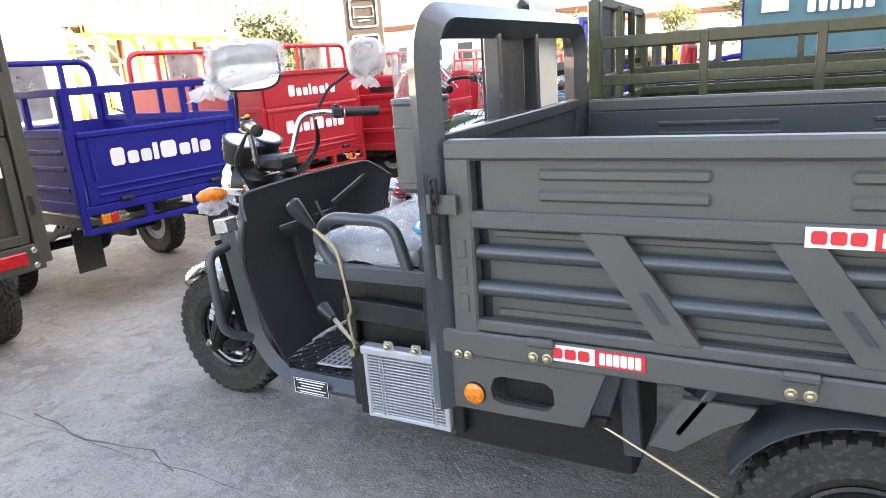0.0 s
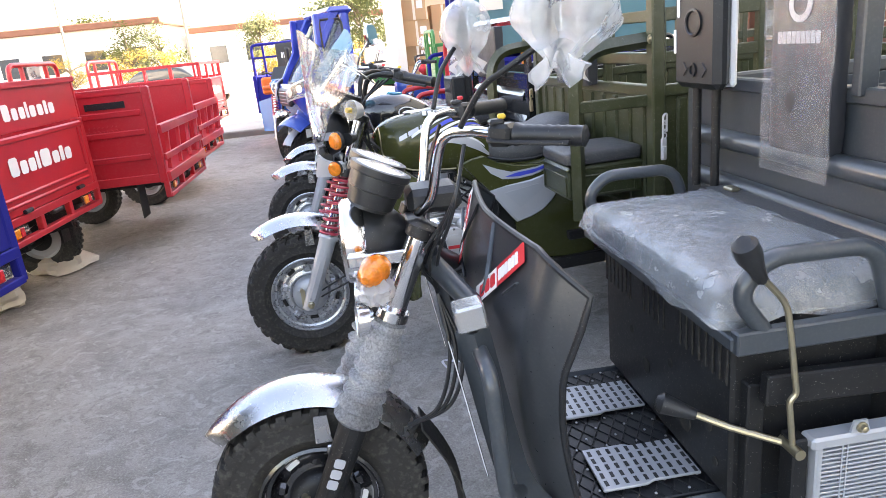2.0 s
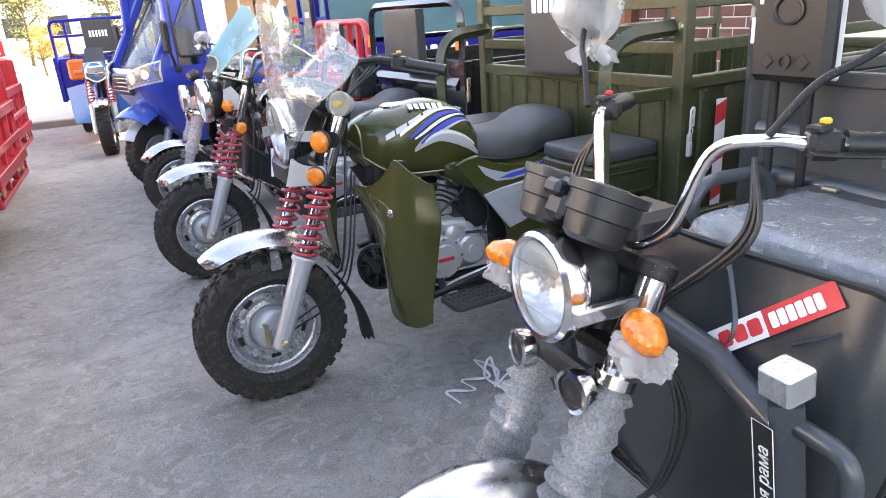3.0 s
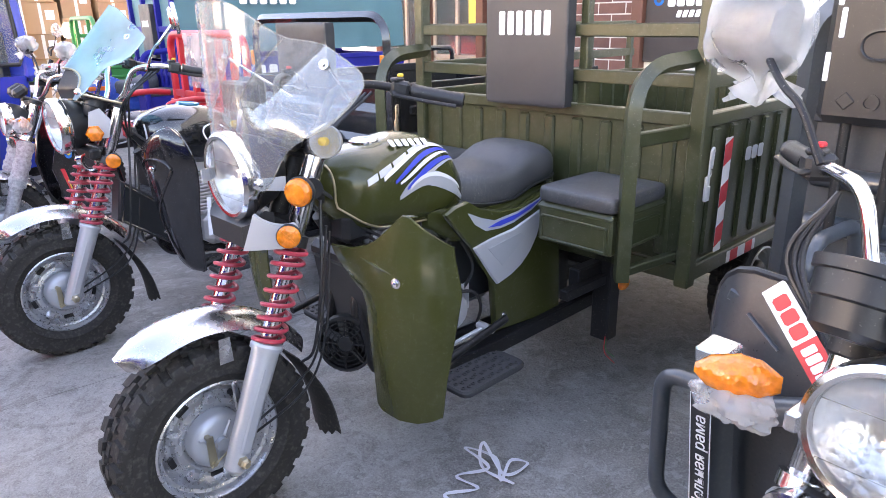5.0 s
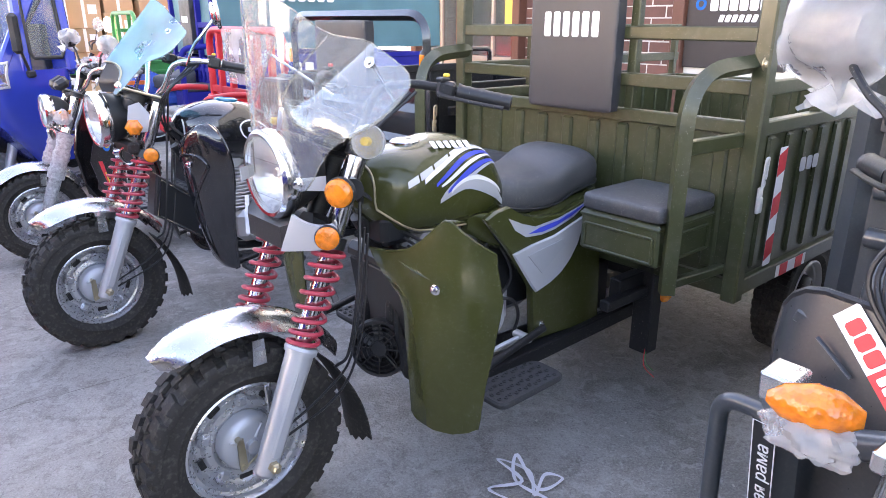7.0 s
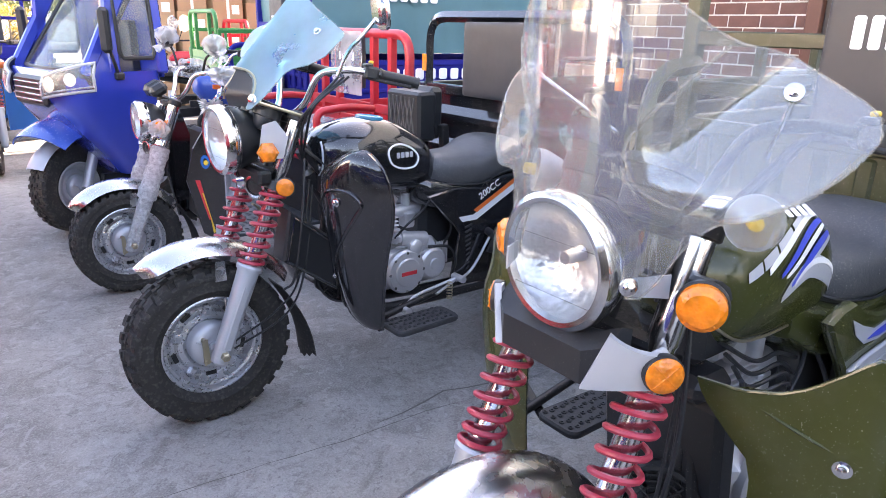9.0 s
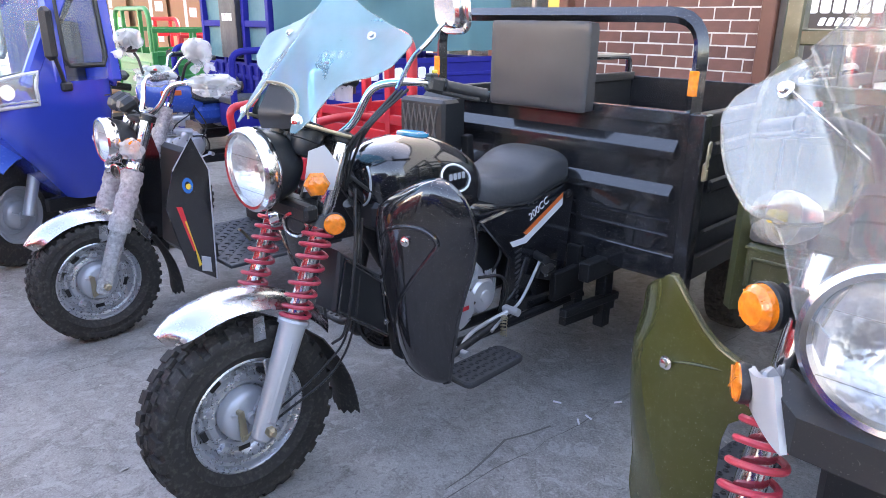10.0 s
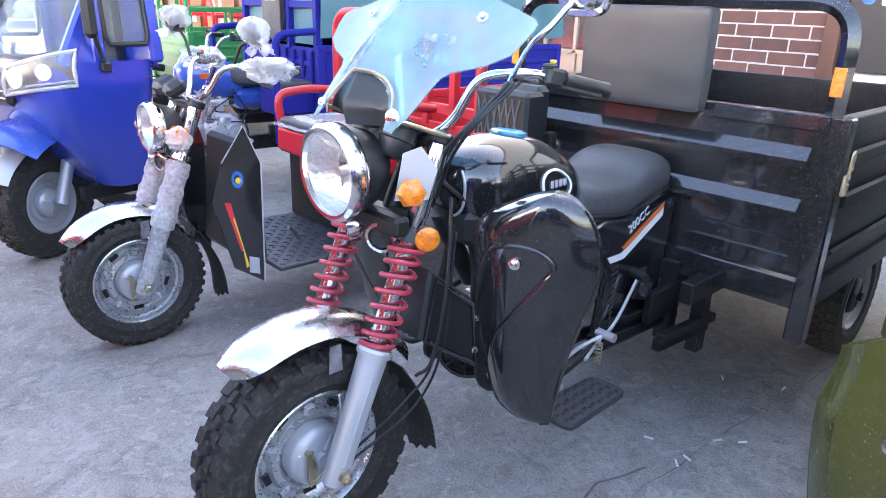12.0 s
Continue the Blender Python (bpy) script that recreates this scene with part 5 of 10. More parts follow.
        fold = [[Vector(q) + Vector((d, s * 0.3 * d, -0.1 * d)) for d in (0.0, 0.013, 0.026)] for q in rows[0][3:16]]
        part("edge_fold", Geo().sheet(fold, 0.004), M[mat], g)
        part("rim", Geo().tube([Vector(q) for q in rows[0]] + [Vector(r[-1]) for r in rows[1:]], 0.004, 8), M[mat], g)
        part("crease", Geo().tube(curve([near(0.28, 0.84), near(0.36, 0.81), near(0.42, 0.80)], 8), [0.002 + 0.005 * math.sin(math.pi * k / 16) for k in range(17)], 8, flat=0.5), M[mat], g)
    return g


def gauges(root, c, wrapped=True, bowl=0.052):
    """Twin instrument drums with raised bands in one black housing, glasses up and back."""
    g = Geo()
    for s in (-1, 1):
        m = axis((c[0], c[1] + s * (bowl + 0.006), c[2]), (0.42, 0, 0.9))
        g.lathe([(0, -0.092), (bowl * 0.66, -0.090), (bowl * 0.82, -0.080), (bowl * 0.88, -0.046), (bowl * 0.97, -0.043), (bowl * 0.99, -0.010), (bowl + 0.005, -0.008), (bowl + 0.006, 0.008), (bowl - 0.006, 0.010), (bowl - 0.010, 0.002), (0, 0.002)], 30, m)
    tilt = Matrix.Rotation(0.44, 3, "Y")
    g.box((c[0] - 0.014, c[1], c[2] - 0.030), (bowl * 1.5, bowl * 0.85, 0.075), 0.010, tilt)
    g.box((c[0] - 0.020, c[1], c[2] - 0.012), (bowl * 1.75, bowl * 0.70, 0.030), 0.008, tilt)
    d = part("gauge_pod", g, M["black_plastic"], root, "twin round instruments in a black housing")
    for s in (-1, 1):
        m = axis((c[0], c[1] + s * (bowl + 0.006), c[2]), (0.42, 0, 0.9))
        part("gauge_glass", Geo().lathe([(bowl - 0.006, 0.010), (bowl * 0.5, 0.013), (0, 0.014)], 24, m), M["foil" if wrapped else "glass"], d)
    return d


def moto_front(root, opts):
    front_wheel(root, 0.30, False, True)
    fender(root, 0.30, 34, 124, 0.392, 0.17)
    mudflap(root, 0.30, 0.275, 0.375)
    half, off = opts.get("fork", (0.118, 0.0))
    P = fork(root, 0.42, 0.30, half - 0.010, half + 0.004, 1.12)
    for ob in list(root.children):          # the fork stands a little off the frame's middle
        ob.matrix_basis = Matrix.Translation((0, off, 0)) @ ob.matrix_basis
    headlamp(root, opts["lamp"], 0.117, (-1, 0, -0.05), 0.15, "black_plastic")
    hb = handlebar(root, (0.335, 1.125), opts.get("half", 0.365), 0.12, opts.get("back", 0.355), opts.get("chrome", False), opts["grip_z"], True, 0.15, opts.get("drop", 0.0))
    for k in range(3):
        cable(root, [(0.44 + 0.02 * k, -0.21, opts["grip_z"] - 0.01), (0.36, -0.17 - 0.01 * k, opts["grip_z"] - 0.10), (0.33 + 0.02 * k, -0.10, 1.08), (0.38, -0.03, 0.95)], 0.0045)
    cable(root, [(0.34, -0.13, 0.98), (0.30, -0.165, 0.75), (0.27, -0.15, 0.55), (0.24, -0.12, 0.50)], 0.005)
    cable(root, [(0.36, -0.12, 0.90), (0.30, -0.13, 0.55), (0.22, -0.10, 0.42), (0.05, -0.09, 0.33)], 0.004)
    cable(root, [(0.37, -0.12, 0.88), (0.32, -0.14, 0.58), (0.25, -0.11, 0.40), (0.05, -0.085, 0.30)], 0.004)
    fr = Geo()
    for s in (-1, 1):
        fr.tube(curve([(0.40, s * 0.03, 0.98), (0.52, s * 0.05, 0.78), (0.50, s * 0.10, 0.48), (0.62, s * 0.14, 0.34), (1.5, s * 0.20, 0.34)], 7), 0.018, 10)
    fr.rod((0.40, 0, 0.98), (1.0, 0, 0.84), 0.03, 14)
    fr.rod((0.42, 0, 0.90), (0.56, 0, 0.66), 0.028, 14)
    part("frame", fr, M["black_steel"], root, "black tubular steel frame")
    st = Geo()
    for k in range(5):
        st.tube(curve([(0.38, -0.05 + 0.02 * k, 1.0), (0.46, -0.08 + 0.03 * k, 0.93 + 0.01 * k), (0.56, -0.09 + 0.04 * k, 0.86), (0.72, -0.06 + 0.02 * k, 0.82)], 6), 0.006, 7)
    st.box((0.50, -0.05, 0.86), (0.12, 0.10, 0.10), 0.02)
    part("wiring_loom", st, M["black_plastic"], root)
    return P


def green_trike():
    root = thing("cargo_tricycle", pose(-2.365, 3.64, 0, 0, 0, 4.0), "olive green cargo tricycle with clear windscreen and red fork springs", "cargo tricycle", "cargo tricycles")
    moto_front(root, {"lamp": (0.150, 0.018, 1.060), "grip_z": 1.285, "half": 0.40, "back": 0.30, "drop": 0.032, "fork": (0.158, 0.022)})
    lg, ys = Geo(), (-0.132, -0.094, -0.05, 0.0, 0.05, 0.094, 0.132)
    vs = []
    for y in ys:
        k, e = abs(y) / 0.132, 0.022 if abs(y) > 0.1 else 0.0
        vs += [(0.122 + e, 0.018 + y, 0.876 + 0.3 * e), (0.120 + e, 0.018 + y, 0.937 + 0.7 * e), (0.172, 0.018 + y, 0.950 + 0.030 * k ** 3), (0.200, 0.018 + y, 0.940 + 0.030 * k ** 3), (0.200, 0.018 + y, 0.880)]
    fs = [(5 * i + a, 5 * i + 5 + a, 5 * i + 5 + (a + 1) % 5, 5 * i + (a + 1) % 5) for i in range(6) for a in range(5)] + [(0, 1, 2, 3, 4), (34, 33, 32, 31, 30)]
    lb = part("light_bracket", lg.add(vs, fs), M["black_plastic"], root, "black moulded bracket below the headlamp", 20)
    for s in (-1, 1):
        rows = []
        for i in range(9):
            u = i / 8
            rows.append([(0.140 + 0.062 * u ** 1.3 - 0.022 * (1 - v) * (1 - u), 0.018 + s * (0.100 + 0.034 * v + 0.078 * u - 0.020 * u * v), 0.874 + 0.006 * u + (0.104 - 0.036 * math.sin(u * 1.57)) * v) for v in np.linspace(0, 1, 5)])
        part("end_plate", Geo().sheet(rows if s > 0 else [r[::-1] for r in rows], 0.012), M["bright_silver"], lb, "silver moulded end plate")
        part("end_cap", Geo().box((0.222, 0.018 + s * 0.172, 0.913), (0.05, 0.030, 0.060), 0.012), M["bright_silver"], lb)
        round_lens(lb, (0.200, 0.020 + s * 0.202, 0.916), (-0.55, s * 0.83, 0.0), 0.032, "amber", "side_reflector", 0.012)
        t = round_lens(root, (0.226, s * 0.214, 1.040), (-0.85, s * 0.5, 0), 0.038, "amber", "indicator", 0.028)
        part("stalk", Geo().tube([(0.27, s * 0.205, 1.04), (0.30, s * 0.17, 1.04), (0.31, s * 0.11, 1.04)], [0.03, 0.018, 0.014], 10), M["black_plastic"], t)
        c = part("position_lamp", Geo().lathe([(0.030, -0.05), (0.042, -0.02), (0.044, 0.0)], 22, axis((0.300, s * 0.235, 1.165), (-0.8, s * 0.55, 0.15))), M["bright_silver"], root)
        part("bulb_base", Geo().lathe([(0.040, -0.012), (0.030, -0.004), (0.012, 0.0), (0.011, 0.022), (0, 0.026)], 20, axis((0.300, s * 0.235, 1.165), (-0.8, s * 0.55, 0.15))), M["yellow_print"], c)
        part("lens", Geo().lathe([(0.043, 0.0), (0.042, 0.020), (0.032, 0.036), (0.015, 0.043), (0, 0.044)], 22, axis((0.300, s * 0.235, 1.165), (-0.8, s * 0.55, 0.15))), M["clear_lens"], c)
    ws = screen_sheet(root, "windscreen", clear_skin, clear_top, clear_low, 0.367, "clear curved windscreen with two bent-back wings")
    for s in (-1, 1):
        line = [(0.205, 1.420), (0.150, 1.350), (0.105, 1.285), (0.103, 1.250), (0.130, 1.208), (0.180, 1.186), (0.225, 1.180), (0.28, 1.198), (0.33, 1.238), (0.358, 1.288)]
        # pale tube stands in for the glint along crease and lower wing rim
        part("wing_edge", Geo().tube(curve([(clear_skin(q, z) - 0.003, s * q, z) for q, z in line], 6), 0.0026, 7), M["clear_lens"], ws)
        screw(ws, (clear_skin(0.26, 1.36) - 0.006, s * 0.26, 1.36), (-0.8, s * 0.4, 0.4), 0.009)
        part("bracket", Geo().slab([(0, -0.015), (0.07, -0.02), (0.07, 0.02), (0, 0.015)], 0.003, axis((0.160, s * 0.122, 1.055), (-0.5, s * 0.86, 0), (0, 0, 1))), M["silver"], ws)
        screw(ws, (0.152, s * 0.130, 1.06), (-0.5, s * 0.86, 0), 0.010)
        part("stay", Geo().rod((clear_skin(0.26, 1.36), s * 0.26, 1.36), (0.45, s * 0.16, 1.24), 0.004, 8), M["chrome"], ws)
    g = gauges(root, (0.31, 0.01, 1.215), False, 0.062)
    tk, secs = tank(root, "green", hump=0.03)
    tagged(tk, "glossy olive fuel tank with blue and silver flashes")
    part("filler_cap", Geo().lathe([(0.048, -0.004), (0.048, 0.008), (0.042, 0.012), (0.030, 0.009), (0.020, 0.013), (0, 0.013)], 24, axis(tank_point(secs, 0.60, 90, -0.006), (-0.03, 0, 1))), M["chrome"], tk)
    part("tank_edge", Geo().tube([tank_point(secs, 0.425, a, 0.004) for a in range(110, 200, 10)] + [tank_point(secs, x, float(np.interp(x, (0.43, 0.56, 0.80, 0.95), (204, 222, 226, 236))), 0.004) for x in np.linspace(0.43, 0.95, 26)], 0.0035, 7), M["brass"], tk, "thin pale gold tank edge")
    for k in range(5):
        skin_stripe(secs, ((0.505, 166), (0.64, 146), (0.865, 120)), (8, 9, 3), "silver_print", tk, "stripe", 0.0022, (0.2 * k, 0.2 * k + 0.175))
    for path, w, mt, o in ((((0.56, 165), (0.67, 146), (0.865, 123)), (5, 6, 2), "white", 0.0034),
                           (((0.60, 171), (0.715, 151), (0.875, 127)), (3, 7, 3), "blue_print", 0.0034), (((0.62, 173), (0.74, 156), (0.88, 129)), (2, 5, 2), "white", 0.0028),
                           (((0.645, 179), (0.75, 163), (0.895, 136)), (1.5, 7, 2), "blue_print", 0.0034), (((0.66, 180), (0.77, 166), (0.895, 138)), (1.5, 4, 2), "silver_print", 0.0028),
                           (((0.615, 184), (0.765, 174), (0.925, 192)), (3, 13, 8), "silver_print", 0.0024), (((0.66, 179), (0.775, 171), (0.90, 180)), (2, 4, 2), "white", 0.0036)):
        skin_stripe(secs, path, w, mt, tk, "stripe", o)
    m = axis(tank_point(secs, 0.70, 126, 0.003), (0, -0.55, 0.83), (0, 0.83, 0.55))
    pad_text(tk, m @ Matrix.Rotation(-0.12, 4, "Z"), 0.15, 0.032)
    saddle(root, 0.945, 1.405, 0.845)
    # tail and side cover
    secs2 = smooth_sections([(0.76, 0, 0.84, 0.12, 0.045), (0.88, 0, 0.79, 0.150, 0.070), (1.05, 0, 0.765, 0.160, 0.070), (1.22, 0, 0.79, 0.160, 0.065), (1.40, 0, 0.83, 0.15, 0.04)], 4)
    tail = blob(root, "tail_cover", secs2, "green", "olive moulded tail cover", 28, 60, 4.0)
    for s in (-1, 1):
        y = s * 0.168
        pnl = part("side_cover", Geo().slab([(0.765, 0.862), (0.82, 0.795), (0.886, 0.722), (1.00, 0.56), (1.02, 0.36), (1.40, 0.33), (1.375, 0.80), (1.34, 0.872), (1.24, 0.840), (1.147, 0.817), (1.03, 0.826), (0.93, 0.852), (0.87, 0.888), (0.81, 0.880)], 0.03, Matrix(((1, 0, 0, 0), (0, 0, s, y), (0, 1, 0, 0), (0, 0, 0, 1))), 0.008), M["green"], root, "olive lower side cover")
        flat = Matrix(((1, 0, 0, 0), (0, 0, s, y + s * 0.031), (0, 1, 0, 0), (0, 0, 0, 1)))
        part("silver_insert", Geo().slab([(0.884, 0.722), (0.97, 0.738), (1.09, 0.750), (1.20, 0.778), (1.246, 0.790), (1.250, 0.760), (1.228, 0.695), (1.19, 0.640), (1.14, 0.598), (1.08, 0.572), (1.008, 0.556), (0.972, 0.600)], 0.012, flat, 0.006), M["bright_silver"], pnl, "silver moulded insert")
        part("insert_recess", Geo().slab([(0.955, 0.705), (1.13, 0.728), (1.15, 0.705), (1.03, 0.625)], 0.002, Matrix.Translation((0, s * 0.0125, 0)) @ flat), M["silver"], pnl)
        part("flash", Geo().slab([(0.865, 0.850), (0.90, 0.802), (0.955, 0.768), (1.03, 0.762), (1.10, 0.768), (1.20, 0.795), (1.305, 0.848), (1.20, 0.822), (1.12, 0.806), (1.0, 0.797), (0.935, 0.818)], 0.0015, flat), M["silver_print"], pnl)
        part("flash", Geo().slab([(0.965, 0.778), (1.03, 0.772), (1.10, 0.779), (1.19, 0.802), (1.265, 0.834), (1.12, 0.798), (1.02, 0.790)], 0.0015, Matrix.Translation((0, s * 0.002, 0)) @ flat), M["blue_print"], pnl)
        bars(5, 0.08, 0.022, axis((1.30, y + s * 0.033, 0.745), (0, s, 0)), M["silver_print"], pnl, "type_mark", "small type mark")
        screw(pnl, (1.055, y + s * 0.03, 0.42), (0, s, 0), 0.008)
        screw(pnl, (1.375, y + s * 0.03, 0.80), (0, s, 0), 0.010, "black_steel")
        leg_guard(root, "green", s, True)
        foot_peg(root, 0.59, 0.89, s * 0.385, 0.385, 0.15)
    engine(root, 0.66, 0.50)
    part("radiator", Geo().box((0.53, 0.0, 0.56), (0.07, 0.30, 0.36), 0.015, Matrix.Rotation(-0.15, 3, "Y")).box((0.50, 0.0, 0.76), (0.12, 0.24, 0.06), 0.02), M["black_plastic"], root, "black radiator behind the fork")
    # Added dark block, fills the see-through gap behind the engine.
    part("air_box", Geo().box((0.98, 0.02, 0.60), (0.26, 0.24, 0.30), 0.03), M["black_plastic"], root)
    for k in range(4):
        cable(root, [(0.50, -0.10 - 0.02 * k, 0.86 - 0.02 * k), (0.60, -0.13, 0.80 - 0.03 * k), (0.72, -0.12 - 0.01 * k, 0.78 - 0.02 * k), (0.86, -0.10, 0.72 - 0.04 * k)], 0.005)
    part("skid_beam", Geo().bar((0.75, -0.20, 0.31), (1.75, -0.20, 0.33), 0.05, 0.06), M["black_steel"], root)
    part("battery_tray", Geo().box((1.42, 0, 0.45), (0.20, 0.30, 0.22), 0.01), M["black_steel"], root)
    # load bed with slatted rails
    x0, x1, h, zf, zr = 1.47, 3.25, 0.68, 0.62, 1.135
    bed = part("load_bed", Geo().box(((x0 + x1) / 2, 0, zf), (x1 - x0, 2 * h, 0.03), 0.004), M["green_frame"], root, "olive steel load bed with corrugated boards")
    for s in (-1, 1):
        g = Geo()
        y = s * h
        g.bar((x0, y, zf - 0.02), (x1, y, zf - 0.02), 0.05, 0.06).bar((x0, y, zr), (x1, y, zr), 0.04, 0.045)
        g.box(((x0 + x1) / 2, y, (zf + zr) / 2), (x1 - x0 - 0.04, 0.006, zr - zf - 0.03), 0.001)
        for k in range(13):
            g.box((x0 + 0.11 + k * 0.135, y, (zf + zr) / 2), (0.05, 0.03, zr - zf - 0.06), 0.008)
        sw = part("side_board", g, M["green_frame"], bed)
        r = Geo()
        r.bar((x0, y, 1.26), (x1, y, 1.26), 0.028, 0.045)
        r.bar((x0, y, 1.42), (x1, y, 1.42), 0.028, 0.05)
        for k in range(5):
            r.bar((x0 + 0.02 + k * 0.43, y, zr), (x0 + 0.02 + k * 0.43, y, 1.44), 0.035, 0.035)
        part("side_rail", r, M["green_frame"], bed)
    for xx, nm in ((x0, "front_board"), (x1, "tail_board")):
        g = Geo()
        g.bar((xx, -h, zf - 0.02), (xx, h, zf - 0.02), 0.05, 0.06).bar((xx, -h, zr), (xx, h, zr), 0.04, 0.045)
        g.box((xx, 0, (zf + zr) / 2), (0.006, 2 * h - 0.04, zr - zf - 0.03), 0.001)
        for k in range(10):
            g.box((xx, -h + 0.10 + k * (2 * h - 0.2) / 9, (zf + zr) / 2), (0.03, 0.05, zr - zf - 0.06), 0.008)
        part(nm, g, M["green_frame"], bed)
    g = Geo()
    for y in (-h, h):
        g.bar((x0, y, 0.55), (x0, y, 1.60), 0.055, 0.055, 0.006)
    for z in (1.26, 1.42, 1.60):
        g.bar((x0, -h, z), (x0, h, z), 0.04, 0.045)
    for y in (-0.20, 0.20):
        g.bar((x0 + 0.02, y, zr), (x0 + 0.02, y, 1.60), 0.035, 0.035)
    rack = part("headboard_rack", g, M["green_frame"], bed, "olive headboard rack of square tubes")
    cushion(rack, (x0 - 0.045, 0.02, 1.375), (0.055, 0.40, 0.47), "pad", "back_pad", 0.008, label="black padded backrest with white mark")
    pad_text(rack, axis((x0 - 0.0755, 0.02, 1.447), (-1, 0, 0)), 0.265, 0.088)
    hp = rounded([(1.16, -0.615, 0.64), (1.16, -0.615, 1.315), (x0, -0.655, 1.335)], 0.16, 8)
    hoopm = part("side_hoop", Geo().tube(hp, 0.030, 4), M["green_frame"], bed, "square-tube guard hoop")
    part("cross_tube", Geo().bar((1.16, -0.615, 1.10), (x0, -0.65, 1.10), 0.03, 0.045).bar((1.16, -0.60, 0.66), (x0, -0.64, 0.66), 0.03, 0.03), M["green_frame"], hoopm)
    hp = rounded([(1.16, 0.615, 0.64), (1.16, 0.615, 1.315), (x0, 0.655, 1.335)], 0.16, 8)
    part("side_hoop", Geo().tube(hp, 0.030, 4), M["green_frame"], bed)
    screw(hoopm, (x0 - 0.02, -0.688, 1.335), (0, -1, 0), 0.014, "brass")
    for s in (-1, 1):
        bx = part("tool_box", Geo().box((1.29, s * 0.44, 0.790), (0.33, 0.30, 0.14), 0.008), M["green_frame"], bed, "olive steel side seat box")
        part("lid_seam", Geo().box((1.29, s * 0.44, 0.845), (0.336, 0.306, 0.012), 0.003), M["green_frame"], bx)
        flat_cushion(bx, (1.29, s * 0.44, 0.865), (0.34, 0.31, 0.05), "seat", "seat_pad", "dusty black vinyl seat pad")
        for face in (Matrix.Translation((1.29, s * 0.592, 0.765)), Matrix.Translation((1.123, s * 0.44, 0.765)) @ Matrix.Rotation(radians(90), 4, "Z")):
            de = Geo()
            for a, b in (((-0.13, 0, -0.032), (0.13, 0, -0.032)), ((-0.13, 0, 0.050), (0.13, 0, 0.050)), ((-0.13, 0, -0.032), (-0.13, 0, 0.050)), ((0.13, 0, -0.032), (0.13, 0, 0.050))):
                de.bar(face @ Vector(a), face @ Vector(b), 0.009, 0.009, 0.002)
            part("door_edge", de, M["green_frame"], bx)
    latch(bed, x0 + 0.01, -h - 0.04, 0.96, 0.20)
    st = Geo()
    for k in range(3):
        st.slab([(x0 + 0.17, 0.66 + k * 0.15), (x0 + 0.225, 0.68 + k * 0.15), (x0 + 0.225, 0.755 + k * 0.15), (x0 + 0.17, 0.735 + k * 0.15)], 0.0015, Matrix(((1, 0, 0, 0), (0, 0, -1, -h - 0.017), (0, 1, 0, 0), (0, 0, 0, 1))))
    for k in range(2):
        st.slab([(x0 + 0.30 + k * 0.13, 0.575), (x0 + 0.36 + k * 0.13, 0.575), (x0 + 0.36 + k * 0.13, 0.62), (x0 + 0.30 + k * 0.13, 0.62)], 0.0015, Matrix(((1, 0, 0, 0), (0, 0, -1, -h - 0.027), (0, 1, 0, 0), (0, 0, 0, 1))))
    part("reflective_tape", st, M["red_print"], bed, "red and white warning tape")
    st = Geo()
    st.slab([(x0 + 0.17, 0.64), (x0 + 0.225, 0.64), (x0 + 0.225, 1.06), (x0 + 0.17, 1.06)], 0.0010, Matrix(((1, 0, 0, 0), (0, 0, -1, -h - 0.0165), (0, 1, 0, 0), (0, 0, 0, 1))))
    st.slab([(x0 + 0.27, 0.575), (x0 + 0.52, 0.575), (x0 + 0.52, 0.62), (x0 + 0.27, 0.62)], 0.0010, Matrix(((1, 0, 0, 0), (0, 0, -1, -h - 0.0262), (0, 1, 0, 0), (0, 0, 0, 1))))
    part("reflective_tape", st, M["white"], bed)
    bars(3, 0.16, 0.05, axis((x0 + 0.42, -h - 0.018, 0.98), (0, -1, 0)), M["silver_print"], bed, "brand_mark", "faded brand mark")
    chassis(root, 1.3, 3.2, "black_steel", 0.53, 0.33, 2.45, 0.52)
    p = part("drop_post", Geo().bar((1.48, -0.36, 0.24), (1.48, -0.36, 0.60), 0.07, 0.08).bar((1.20, -0.36, 0.50), (1.5, -0.36, 0.50), 0.04, 0.04), M["black_steel"], root)
    round_lens(p, (1.53, -0.402, 0.470), (-0.3, -0.95, 0), 0.030, "amber", "side_marker", 0.012)
    cable(p, [(1.45, -0.39, 0.27), (1.42, -0.41, 0.21), (1.45, -0.44, 0.16)], 0.002, "red_print")
    cable(p, [(1.46, -0.39, 0.27), (1.43, -0.41, 0.22), (1.46, -0.43, 0.18)], 0.002, "far_green")
    return root


